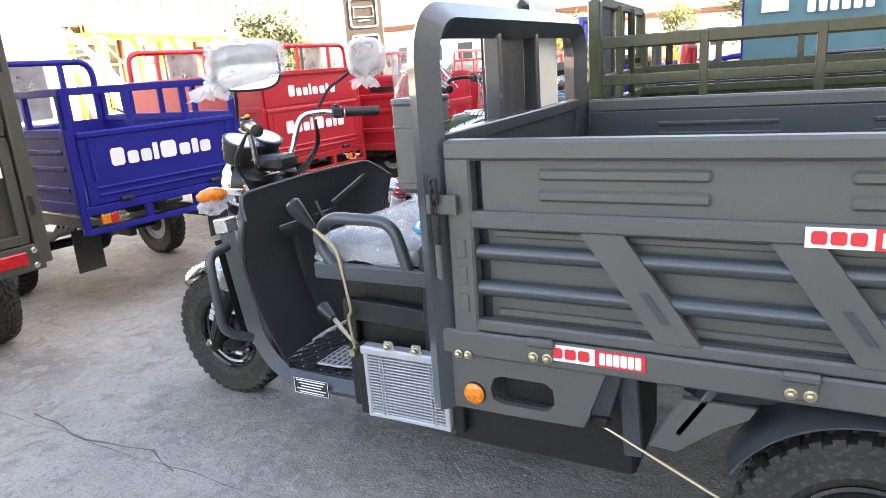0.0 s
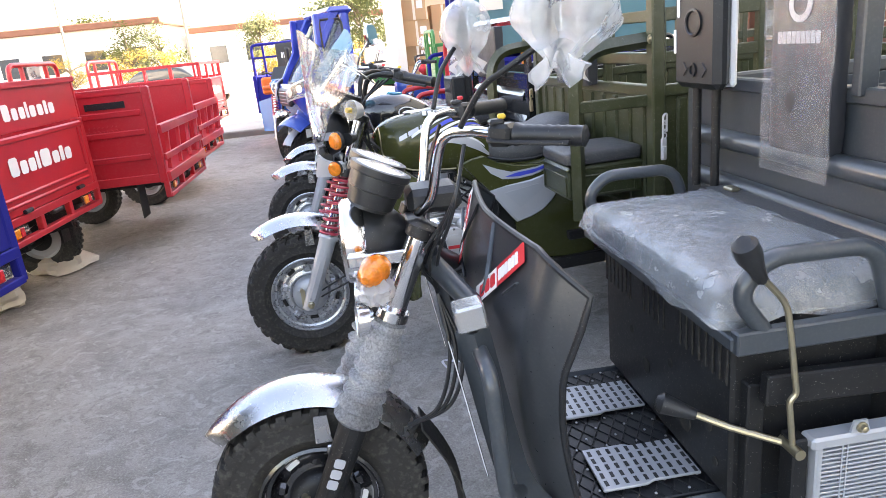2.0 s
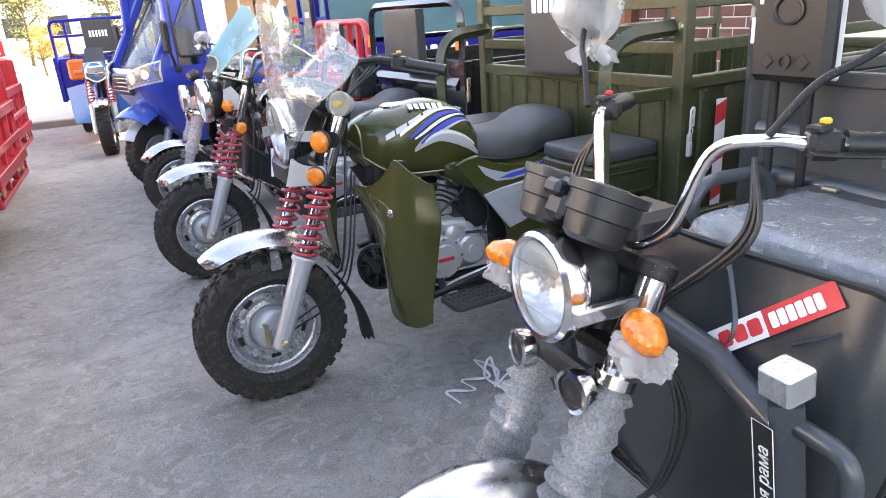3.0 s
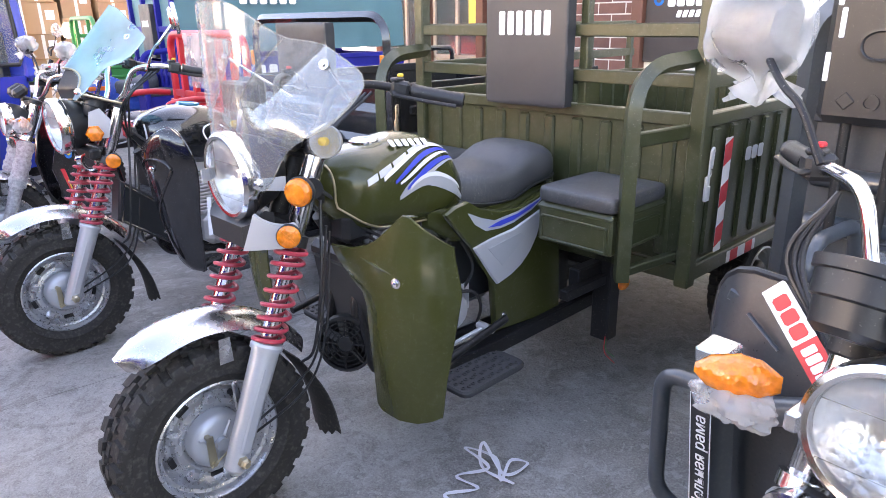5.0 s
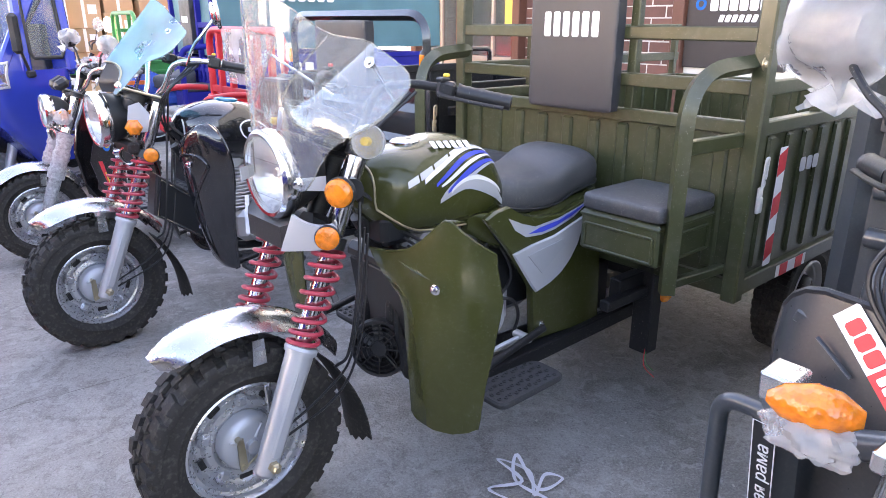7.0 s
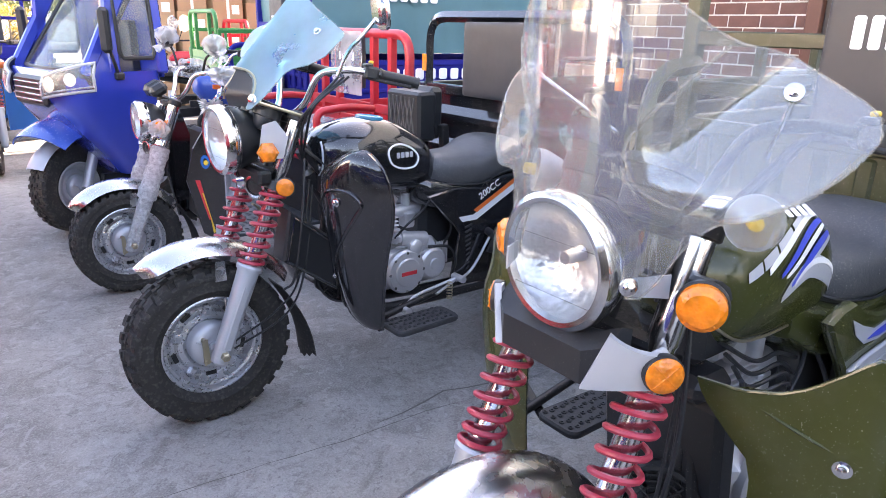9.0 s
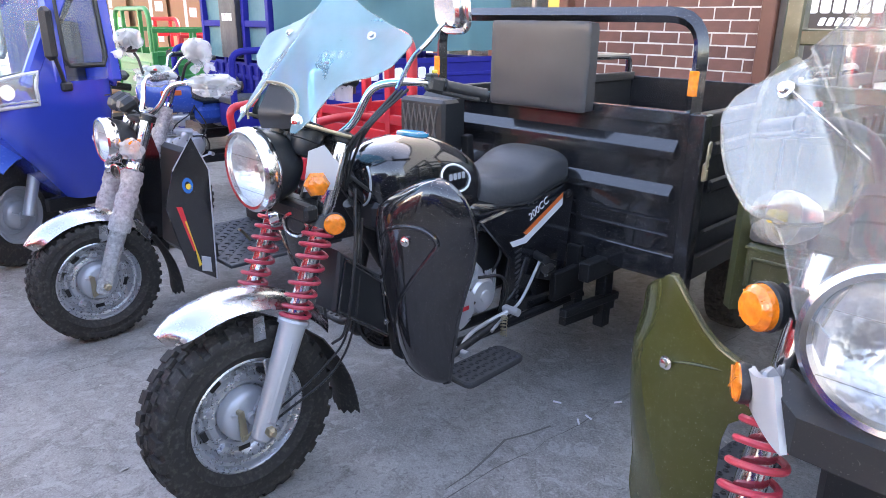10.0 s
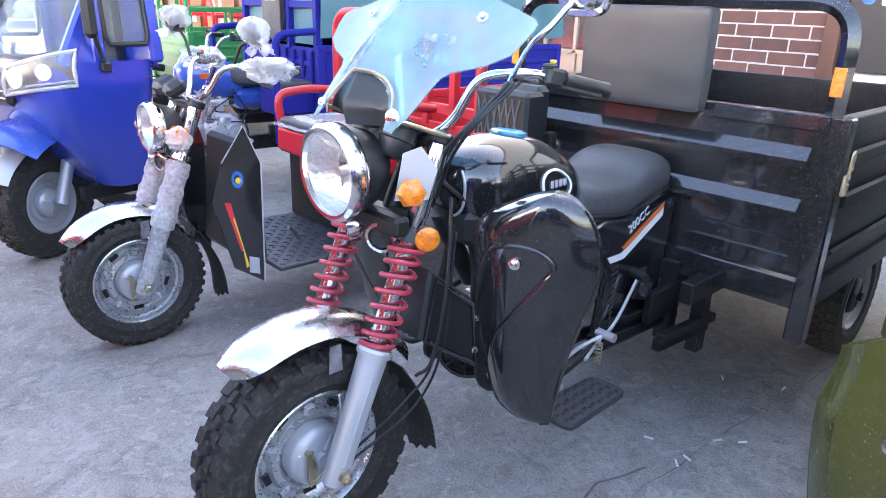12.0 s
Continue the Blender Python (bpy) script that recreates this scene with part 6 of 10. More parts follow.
def black_trike():
    root = thing("cargo_tricycle", pose(-2.44, 5.22, 0, 0, 0, 5.0), "glossy black cargo tricycle with blue-tinted windscreen and red springs", "cargo tricycle", "cargo tricycles")
    moto_front(root, {"lamp": (0.110, 0.060, 1.038), "grip_z": 1.275, "half": 0.315, "drop": 0.030, "fork": (0.130, 0.040), "chrome": True})
    for s in (-1, 1):
        br = part("indicator_bracket", Geo().slab([(-0.03, -0.055), (0.055, -0.055), (0.075, 0.02), (0.035, 0.075), (-0.01, 0.06)], 0.003, axis((0.208, s * 0.110, 1.045), (-0.45, s * 0.9, 0), (0, 0, 1))), M["bright_silver"], root, "triangular steel indicator bracket")
        m = axis((0.205, s * 0.128, 1.015), (-0.45, s * 0.9, 0))
        part("indicator", Geo().lathe([(0.034, 0.0), (0.038, 0.012), (0.030, 0.032), (0.012, 0.040), (0, 0.040)], 6, m), M["amber"], br, "amber faceted indicator")
        round_lens(root, (0.260, s * 0.130, 0.886), (-0.5, s * 0.86, 0.0), 0.032, "amber", "side_reflector", 0.012)
        horn(root, (0.190, 0.03 + s * 0.067, 0.881), (-0.8, s * 0.5, -0.1), 0.042)
    part("horn_bracket", Geo().box((0.20, 0, 0.92), (0.05, 0.22, 0.05), 0.01), M["black_steel"], root)
    ws = screen_sheet(root, "blue_screen", blue_skin, blue_top, blue_low, 0.360, "blue-tinted acrylic windscreen with gold edging")
    cowl = []
    for i in range(9):
        row = []
        for k in range(-12, 13):
            y = 0.1349 * math.sin(k * math.pi / 24)
            z = 1.158 + (0.004 + 0.124 * math.sqrt(max(0, 1 - (y / 0.135) ** 2))) * i / 8
            row.append((blue_skin(abs(y), max(z, 1.2)) + 0.012 + 0.035 * (1 - i / 8), y, z))
        cowl.append(row)
    part("cowl", Geo().sheet(cowl, 0.004), M["black_plastic"], ws, "grey smoked cowl above the headlamp")
    part("gold_edging", Geo().tube([Vector(p) + Vector((-0.016, 0, 0)) for p in cowl[-1]], 0.004, 7), M["brass"], ws)
    for s in (-1, 1):
        screw(ws, (blue_skin(0.205, 1.41) - 0.004, s * 0.205, 1.41), (-0.7, s * 0.3, 0.7), 0.009)
        screw(ws, (blue_skin(0.140, 1.190) - 0.004, s * 0.141, 1.190), (-0.9, s * 0.4, 0.2), 0.012)
        part("stay", Geo().rod((blue_skin(0.140, 1.185), s * 0.141, 1.185), (0.34, s * 0.13 - 0.03, 1.13), 0.006, 8), M["brass"], ws)
    pad_text(ws, axis((blue_skin(0.13, 1.36) - 0.004, -0.13, 1.36), (-1, -0.45, 0.9)), 0.15, 0.026, 6, "windscreen")
    gauges(root, (0.275, 0, 1.155), False, 0.05)
    for ob in list(root.children):          # the screen and instruments stand off the frame's middle, like the fork
        if ob.name.split(".")[0] in ("windscreen", "gauge_pod"):
            ob.matrix_basis = Matrix.Translation((0, 0.045, 0)) @ ob.matrix_basis
    mirror(root, (0.43, -0.22, 1.27), (0.545, -0.33, 1.485), (0.8, -0.35, 0.1), (0.112, 0.066), 0, True)
    tk, secs = tank(root, "black_gloss", 0.42, 1.0, 0.935, 0.140)
    tagged(tk, "glossy black fuel tank")
    part("filler_cap", Geo().lathe([(0.055, -0.008), (0.058, 0.0), (0.055, 0.014), (0.045, 0.018), (0.042, 0.013), (0, 0.013)], 26, axis(tank_point(secs, 0.69, 90, -0.010), (0.12, 0, 1))), M["cyan_cap"], tk, "blue plastic filler cap")
    oval = [tank_point(secs, 0.76 + 0.075 * math.cos(a), 174 + 14 * math.sin(a), 0.003) for a in [6.2832 * k / 36 for k in range(36)]]
    part("badge_ring", Geo().tube(oval, 0.004, 6, True), M["white"], tk, "white oval badge outline")
    bars(4, 0.085, 0.022, axis(tank_point(secs, 0.765, 174, 0.003), (0.05, -1, 0.06)), M["silver_print"], tk, "brand_mark", "silver brand mark", 0.25)
    part("tank_edge", Geo().tube([tank_point(secs, secs[4][0], a, 0.004) for a in range(140, 246, 8)], 0.004, 7), M["silver_print"], tk)
    saddle(root, 0.965, 1.43, 0.805)
    secs2 = smooth_sections([(0.85, 0, 0.80, 0.10, 0.055), (0.93, 0, 0.77, 0.135, 0.070), (1.08, 0, 0.755, 0.15, 0.075), (1.25, 0, 0.77, 0.15, 0.06), (1.42, 0, 0.80, 0.14, 0.04)], 4)
    blob(root, "tail_cover", secs2, "black_gloss", "black moulded tail cover", 28, 60, 4.0)
    for s in (-1, 1):
        y = s * 0.152
        pl = Matrix(((1, 0, 0, 0), (0, 0, s, y), (0, 1, 0, 0), (0, 0, 0, 1)))
        pnl = part("side_cover", Geo().slab([(0.86, 0.78), (1.03, 0.60), (0.99, 0.36), (1.38, 0.34), (1.43, 0.82), (1.2, 0.78), (1.0, 0.80)], 0.024, pl, 0.008), M["black_gloss"], root, "black side cover with engine size")
        fl = Matrix.Translation((0, s * 0.0255, 0)) @ pl
        part("flash", Geo().slab([(1.02, 0.672), (1.10, 0.672), (1.345, 0.792), (1.345, 0.760), (1.12, 0.648), (1.04, 0.648)], 0.001, fl), M["white"], pnl)
        part("flash", Geo().slab([(1.10, 0.692), (1.345, 0.812), (1.345, 0.790), (1.12, 0.680)], 0.001, fl), M["orange_print"], pnl)
        if s < 0:
            mm = Matrix.Translation((1.19, y - 0.026, 0.772)) @ Matrix(((1, 0, 0, 0), (0, 0, -1, 0), (0, 1, 0, 0), (0, 0, 0, 1))) @ Matrix.Rotation(radians(26), 4, "Z")
            lettering("200CC", 0.032, mm, M["white"], pnl, "engine_size", "white engine size lettering")
        rb = Geo()
        for k in range(11):
            rb.bar((1.055 + 0.002 * k, y + s * 0.026, 0.62 - k * 0.021), (1.095 - 0.001 * k, y + s * 0.026, 0.63 - k * 0.021), 0.006, 0.009, 0.002)
        part("vent_rib", rb, M["black_plastic"], pnl)
        screw(pnl, (1.38, y + s * 0.024, 0.80), (0, s, 0), 0.012, "black_steel")
        leg_guard(root, "black_gloss", s, False)
        foot_peg(root, 0.56, 0.86, s * 0.338, 0.345, 0.14)
    engine(root, 0.72, 0.50)
    # Made-up black block that darkens the open gap behind this engine.
    part("air_box", Geo().box((1.02, 0.02, 0.58), (0.26, 0.22, 0.30), 0.03), M["black_plastic"], root)
    ra = part("side_radiator", Geo().slab([(0.27, 0.80), (0.43, 0.68), (0.455, 0.455), (0.235, 0.615)], 0.10, Matrix(((1, 0, 0, 0), (0, 0, 1, -0.138), (0, 1, 0, 0), (0, 0, 0, 1))), 0.010), M["black_plastic"], root, "black side radiator")
    part("side_frame", Geo().tube([(0.285, -0.141, 0.772), (0.425, -0.141, 0.665), (0.446, -0.141, 0.475), (0.252, -0.141, 0.612)], 0.006, 6, True), M["black_gloss"], ra)
    screw(ra, (0.435, -0.140, 0.62), (0, -1, 0), 0.007)
    screw(ra, (0.440, -0.140, 0.52), (0, -1, 0), 0.007)
    pd = part("brake_pedal", Geo().tube(curve([(0.86, -0.24, 0.38), (0.95, -0.22, 0.40), (1.08, -0.20, 0.43), (1.18, -0.21, 0.58)], 6), 0.006, 9), M["alloy"], root)
    part("pedal_rubber", Geo().rod((1.16, -0.25, 0.585), (1.19, -0.17, 0.585), 0.017, 14), M["black_plastic"], pd)
    part("return_spring", helix((0.93, -0.24, 0.34), (0.93, -0.24, 0.42), 0.012, 7, 0.0022, 10), M["brass"], pd)
    # Added dark box; stands in for the deep shade below the bed.
    part("battery_box", Geo().box((1.95, 0.12, 0.45), (0.36, 0.5, 0.22), 0.02), M["black_steel"], root, "added dark box standing in for deep shade under the bed")
    sf = part("step_frame", Geo().bar((1.22, -0.30, 0.36), (1.62, -0.30, 0.33), 0.035, 0.035), M["black_steel"], root, "black frame bars below the bed")
    part("frame_bar", Geo().bar((1.28, -0.26, 0.30), (1.66, -0.26, 0.27), 0.035, 0.05), M["black_steel"], sf)
    part("frame_bar", Geo().bar((1.55, -0.28, 0.20), (1.55, -0.28, 0.60), 0.06, 0.05), M["black_steel"], sf)
    pg = part("peg_bracket", Geo().slab([(1.16, 0.50), (1.27, 0.46), (1.29, 0.54), (1.20, 0.58)], 0.012, Matrix(((1, 0, 0, 0), (0, 0, -1, -0.20), (0, 1, 0, 0), (0, 0, 0, 1))), 0.003), M["black_steel"], root)
    part("peg", Geo().rod((1.16, -0.245, 0.545), (1.24, -0.215, 0.530), 0.016, 14), M["black_plastic"], pg)
    for dx, dz in ((1.20, 0.545), (1.255, 0.53), (1.21, 0.505), (1.26, 0.49)):
        screw(pg, (dx, -0.213, dz), (0, -1, 0), 0.007)
    # pressed-steel load bed
    x0, x1, h, zf, zr = 1.455, 3.25, 0.655, 0.60, 1.135
    bed = part("load_bed", Geo().box(((x0 + x1) / 2, 0, zf), (x1 - x0, 2 * h, 0.03), 0.004), M["black_bed"], root, "glossy black pressed-steel load bed")
    fb = Geo()
    fb.box((x0, 0, (zf + zr) / 2), (0.012, 2 * h - 0.02, zr - zf), 0.003)
    fb.bar((x0, -h, zr), (x0, h, zr), 0.045, 0.05).bar((x0, -h, zf - 0.02), (x0, h, zf - 0.02), 0.05, 0.10)
    for z0, z1, d in ((0.985, 1.072, 0.034), (0.825, 0.905, 0.034), (0.745, 0.772, 0.014), (0.690, 0.715, 0.014)):
        fb.slab([(x0 + 0.004, z1), (x0 - d, z1 - 0.62 * (z1 - z0)), (x0 - d, z0 + 0.006), (x0 + 0.004, z0)], 2 * h - 0.14, Matrix(((1, 0, 0, 0), (0, 0, 1, -h + 0.07), (0, 1, 0, 0), (0, 0, 0, 1))))
    part("front_board", fb, M["black_bed"], bed)
    for s in (-1, 1):
        g = Geo()
        wall_panel(g, x0, x1, s * h, zf, zr, 0.012, [(x0 + 0.1, x1 - 0.1, 1.0, 1.05), (x0 + 0.1, x1 - 0.1, 0.86, 0.91), (x0 + 0.1, x1 - 0.1, 0.70, 0.72)], s, 0.02)
        g.bar((x0, s * h, zr), (x1, s * h, zr), 0.045, 0.05).bar((x0, s * h, zf - 0.02), (x1, s * h, zf - 0.02), 0.05, 0.09)
        part("side_board", g, M["black_steel"], bed)
        g = Geo()
        g.bar((x0, s * h, 0.42), (x0, s * h, 1.16), 0.06, 0.06, 0.006)
        part("corner_post", g, M["black_bed"], bed)
        part("rear_hoop", Geo().tube(rounded([(x1 - 0.35 - 0.4, s * h, zr), (x1 - 0.75, s * h, 1.26), (x1 - 0.05, s * h, 1.26), (x1 - 0.05, s * h, zr)], 0.06, 5), 0.020, 10), M["black_bed"], bed)
    part("tail_board", Geo().box((x1, 0, (zf + zr) / 2), (0.02, 2 * h, zr - zf), 0.004), M["black_bed"], bed)
    hp = hoop(bed, x0, h - 0.03, 1.10, 1.485, 0.027, "black_bed", 0.13, "front_hoop", True)
    cushion(hp, (x0 - 0.055, 0.008, 1.293), (0.065, 0.485, 0.335), "pad", "back_pad", label="plain black vinyl backrest pad", seed=3)
    for s in (-1, 1):
        part("reflector", Geo().box((x0 - 0.033, s * (h - 0.03), 1.26), (0.006, 0.035, 0.085), 0.002), M["amber"], hp, "amber strip reflector")
    latch(bed, x0 - 0.02, -h - 0.045, 1.00, 0.15, "brass")
    # coolant box at the bed's front corner
    cb = part("coolant_box", Geo().box((1.24, 0.485, 1.018), (0.11, 0.28, 0.235), 0.014).box((1.31, 0.47, 1.03), (0.08, 0.22, 0.25), 0.02), M["black_plastic"], root, "black coolant box with lattice grille")
    lt = Geo()
    for k in range(6):
        lt.bar((1.183, 0.38 + k * 0.036, 0.925), (1.183, 0.42 + k * 0.036, 1.11), 0.008, 0.008, 0.002, (1, 0, 0))
        lt.bar((1.183, 0.42 + k * 0.036, 0.925), (1.183, 0.38 + k * 0.036, 1.11), 0.008, 0.008, 0.002, (1, 0, 0))
    part("grille", lt, M["grey"], cb)
    part("bracket", Geo().bar((1.36, 0.34, 0.70), (1.33, 0.34, 0.98), 0.04, 0.04).bar((1.24, 0.50, 0.66), (1.24, 0.50, 0.88), 0.04, 0.04).bar((1.24, 0.5, 0.66), (1.45, 0.5, 0.60), 0.04, 0.04), M["black_steel"], cb)
    chassis(root, 1.3, 3.2, "black_steel", 0.52, 0.33, 2.45, 0.52)
    part("drop_post", Geo().bar((1.44, -0.20, 0.26), (1.44, -0.20, 0.58), 0.06, 0.06).bar((1.25, -0.22, 0.44), (1.46, -0.22, 0.44), 0.03, 0.12), M["black_steel"], root)
    return root


def grey_trike():
    root = thing("cargo_tricycle", pose(-2.25, 2.07, 0), "gunmetal grey cargo tricycle with leg shield and film-wrapped bench seat", "cargo tricycle", "cargo tricycles")
    front_wheel(root, 0.285, True, False)
    fender(root, 0.285, 20, 140, 0.335, 0.15)
    mudflap(root, 0.285, 0.285, 0.36)
    P = fork(root, 0.47, 0.285, 0.105, 0.115, 1.0, "boot", (0.60, 0.80))
    for s in (-1, 1):
        bars(3, 0.09, 0.026, axis(P(0.44, s) + Vector((-0.012, s * 0.055, 0.0)), (0, s, 0.0)) @ Matrix.Rotation(radians(65), 4, "Z"), M["silver_print"], root, "brand_mark", "silver brand mark on the fork")
    headlamp(root, (0.172, 0.0, 0.970), 0.098, (-1, 0, 0.03), 0.14, "black_plastic")
    for s in (-1, 1):
        m = axis((0.222, s * 0.205, 0.955), (-0.35, s * 0.9, 0))
        ind = part("indicator", Geo().tube([m @ Vector((0, 0, -0.05)), m @ Vector((0, 0, -0.02)), m @ Vector((0, 0, 0.01)), m @ Vector((0, 0, 0.05)), m @ Vector((0, 0, 0.07))], [0.012, 0.030, 0.034, 0.024, 0.008], 16), M["amber"], root, "amber indicator in loose film")
        bag(ind, (0.215, s * 0.212, 0.915), (0.040, 0.062, 0.034), 11 + s, "plastic_bag")
        horn(root, (0.170, s * 0.093, 0.80), (-0.97, s * 0.1, 0.05), 0.042)
        part("lamp_stay", Geo().bar((0.16, s * 0.11, 0.95), (0.31, s * 0.11, 0.95), 0.02, 0.03), M["chrome"], root)
    part("horn_bracket", Geo().box((0.205, 0, 0.81), (0.03, 0.20, 0.05), 0.008), M["black_steel"], root)
    gauges(root, (0.262, 0.008, 1.142), True, 0.066)
    part("headset_cover", Geo().box((0.38, 0.0, 1.055), (0.13, 0.12, 0.06), 0.015), M["black_plastic"], root)
    handlebar(root, (0.34, 1.03), 0.365, 0.18, 0.30, True, 1.215, True, 0.15)
    mirror(root, (0.43, -0.23, 1.24), (0.625, -0.352, 1.415), (0.90, -0.42, 0), (0.118, 0.075), 5, slip=1.15)
    mirror(root, (0.43, 0.23, 1.24), (0.568, 0.425, 1.430), (0.9, -0.1, 0), (0.085, 0.070), 8, slip=0.3)
    for k in range(3):
        cable(root, [(0.44, -0.20, 1.20), (0.40, -0.22 - 0.012 * k, 1.08), (0.33 + 0.02 * k, -0.10, 0.93), (0.36, -0.06, 0.84)], 0.0045)
        cable(root, [(0.44, 0.20, 1.20), (0.40, 0.22 + 0.012 * k, 1.08), (0.33 + 0.02 * k, 0.10, 0.93), (0.36, 0.06, 0.84)], 0.0045)
    for k in range(3):
        cable(root, [(0.36, -0.10, 0.84), (0.37 + 0.015 * k, -0.135, 0.70), (0.33 + 0.015 * k, -0.13, 0.56), (0.25, -0.10, 0.50)], 0.005)
    # leg shield, frame tube and floor
    rows = []
    for i in range(19):
        v = i / 18
        row = []
        for j in range(29):
            u = -1 + j / 14
            top = 1.00 - 0.075 * max(0, (abs(u) - 0.80) / 0.20) ** 1.8
            z = 0.345 + (top - 0.345) * v
            half = 0.335 + 0.118 * min(1, (z - 0.345) / 0.52) ** 0.9
            fold = max(0, (abs(u) - 0.86) / 0.14)
            x = 0.455 + 0.05 * abs(u) ** 1.5 + 0.055 * max(0, v - 0.70) / 0.30 + 0.14 * max(0, 0.55 - v) ** 1.5 + 0.055 * fold ** 1.5
            row.append((x, u * half, z))
        rows.append(row)
    sh = part("leg_shield", Geo().sheet(rows, 0.008), M["shield"], root, "dark slate leg shield with red and white stickers")
    part("shield_rim", Geo().tube([Vector(q) for q in [r[0] for r in rows] + rows[-1][1:-1] + [r[-1] for r in rows[::-1]]], 0.008, 8), M["black_plastic"], sh)
    for s in (-1, 1):
        part("shield_crease", Geo().tube(curve([(0.508, s * 0.10, 0.995), (0.462, s * 0.17, 0.865), (0.455, s * 0.10, 0.80)], 8), 0.006, 8, flat=0.5).tube(curve([(0.50, s * 0.34, 0.93), (0.485, s * 0.27, 0.885)], 5), 0.005, 8, flat=0.5), M["grey_dark"], sh)
        part("head_tube_stay", Geo().tube([(0.36, s * 0.05, 0.90), (0.43, s * 0.16, 0.83), (0.42, s * 0.31, 0.77)], 0.026, 12), M["grey_dark"], sh)
        cen, al = Vector((0.498, s * 0.222, 0.905)), Vector((0.35, s * -0.8, 0.675)) * -1
        al = Vector((0.070, s * 0.160, 0.135)).normalized()
        nrm = Vector((-1, 0, 0.28)) - al * Vector((-1, 0, 0.28)).dot(al)
        nrm.normalize()
        yy = nrm.cross(al)
        mk = Matrix((al, yy, nrm)).transposed().to_4x4()
        if s > 0:
            mk = mk @ Matrix.Rotation(math.pi, 4, "Z")
        mk.translation = cen + nrm * 0.012
        stk = part("sticker", Geo().slab([(-0.125, -0.024), (-0.01, -0.024), (-0.01, 0.024), (-0.125, 0.024)], 0.0012, mk), M["white"], sh, "white and red brand sticker")
        part("red_field", Geo().slab([(-0.01, -0.024), (0.125, -0.024), (0.125, 0.024), (-0.01, 0.024)], 0.0012, mk), M["red_print"], stk)
        bars(3, 0.09, 0.030, mk @ Matrix.Translation((-0.06, 0, 0.0014)), M["red_print"], stk, "brand_mark")
        bars(6, 0.10, 0.028, mk @ Matrix.Translation((0.049, 0, 0.0014)), M["white"], stk, "brand_mark")
    edge = curve([(0.500, 0.06, 0.885), (0.545, 0.06, 0.74), (0.585, 0.06, 0.58), (0.620, 0.06, 0.42), (0.628, 0.06, 0.335)], 6)
    part("tunnel_fin", Geo().sheet([[p, p + Vector((0.028 + 0.030 * min(1, k / 8), -0.03, 0.004))] for k, p in enumerate(edge)], 0.010), M["shield"], sh, "curved inner fin of the leg shield")
    part("shield_rib", Geo().tube(curve([(0.487, -0.08, 0.77), (0.500, -0.05, 0.575), (0.550, -0.02, 0.38)], 8), 0.011, 8), M["shield"], sh)
    part("brace_bar", Geo().bar((0.535, 0.40, 0.945), (0.520, 0.14, 0.858), 0.008, 0.026), M["grey_dark"], sh)
    part("brace_bar", Geo().bar((0.505, 0.19, 0.826), (0.500, -0.17, 0.826), 0.008, 0.022), M["grey_dark"], sh)
    for s in (-1, 1):
        tb = Geo()
        post = rounded([(0.40, s * 0.335, 0.845), (0.44, s * 0.335, 0.60), (0.47, s * 0.335, 0.44), (0.58, s * 0.335, 0.305), (0.75, s * 0.335, 0.300), (1.45, s * 0.335, 0.300)], 0.16, 7)
        tb.tube(post, 0.036, 4)
        fr = part("frame_tube", tb, M["grey_dark"], root, "slate square frame tube")
        cp = part("end_cap", Geo().box((0.398, s * 0.335, 0.875), (0.062, 0.062, 0.055), 0.005, Matrix.Rotation(-0.12, 3, "Y")), M["foil"], fr, "foil-wrapped square tube end")
        hb = rounded([(0.41, s * 0.355, 0.80), (0.412, s * 0.450, 0.795), (0.425, s * 0.450, 0.50), (0.47, s * 0.36, 0.455)], 0.06, 7)
        part("guard_handle", Geo().tube(hb, 0.017, 12), M["grey_dark"], fr, "bent tube leg guard")
        fp = axis((0.385, s * 0.336, 0.66), (-0.985, 0, -0.16))
        pl = part("name_strip", Geo().slab([(-0.022, -0.16), (0.022, -0.16), (0.022, 0.16), (-0.022, 0.16)], 0.0012, fp @ Matrix.Translation((0, 0, 0.006))), M["black_plastic"], fr, "black strip with white lettering")
        part("strip_edge", Geo().tube([fp @ Vector((a, b, 0.0078)) for a, b in ((-0.020, -0.157), (0.020, -0.157), (0.020, 0.157), (-0.020, 0.157))], 0.0012, 4, True), M["white"], pl)
        lettering("Цельная рама", 0.024, fp @ Matrix.Translation((0.0, 0, 0.0076)) @ Matrix.Rotation(radians(90), 4, "Z"), M["white"], pl, "lettering", "white lettering up the strip")
    fl = part("floor_plate", Geo().box((0.79, 0, 0.325), (0.56, 0.63, 0.012), 0.003), M["black_plastic"], root, "black diamond-tread rubber floor")
    dm = Geo()
    for k in range(-10, 21):
        for a in (1, -1):
            p0 = Vector((0.55, -0.31 if a > 0 else 0.31, 0.333)) + Vector((0.042 * k, 0, 0))
            p1 = p0 + Vector((0.36, a * 0.62, 0))
            t0, t1 = max(0, (0.52 - p0.x) / 0.36), min(1, (1.06 - p0.x) / 0.36)
            if t1 > t0:
                dm.bar(p0.lerp(p1, t0), p0.lerp(p1, t1), 0.004, 0.004, 0.001)
    part("tread", dm, M["black_plastic"], fl)
    dots = Geo()
    for i in range(13):
        for j in range(15):
            if (i + j) % 2 == 0:
                dots.box((0.56 + i * 0.0415, -0.30 + j * 0.043, 0.336), (0.006, 0.006, 0.004), 0.001)
    part("stud", dots, M["silver"], fl)
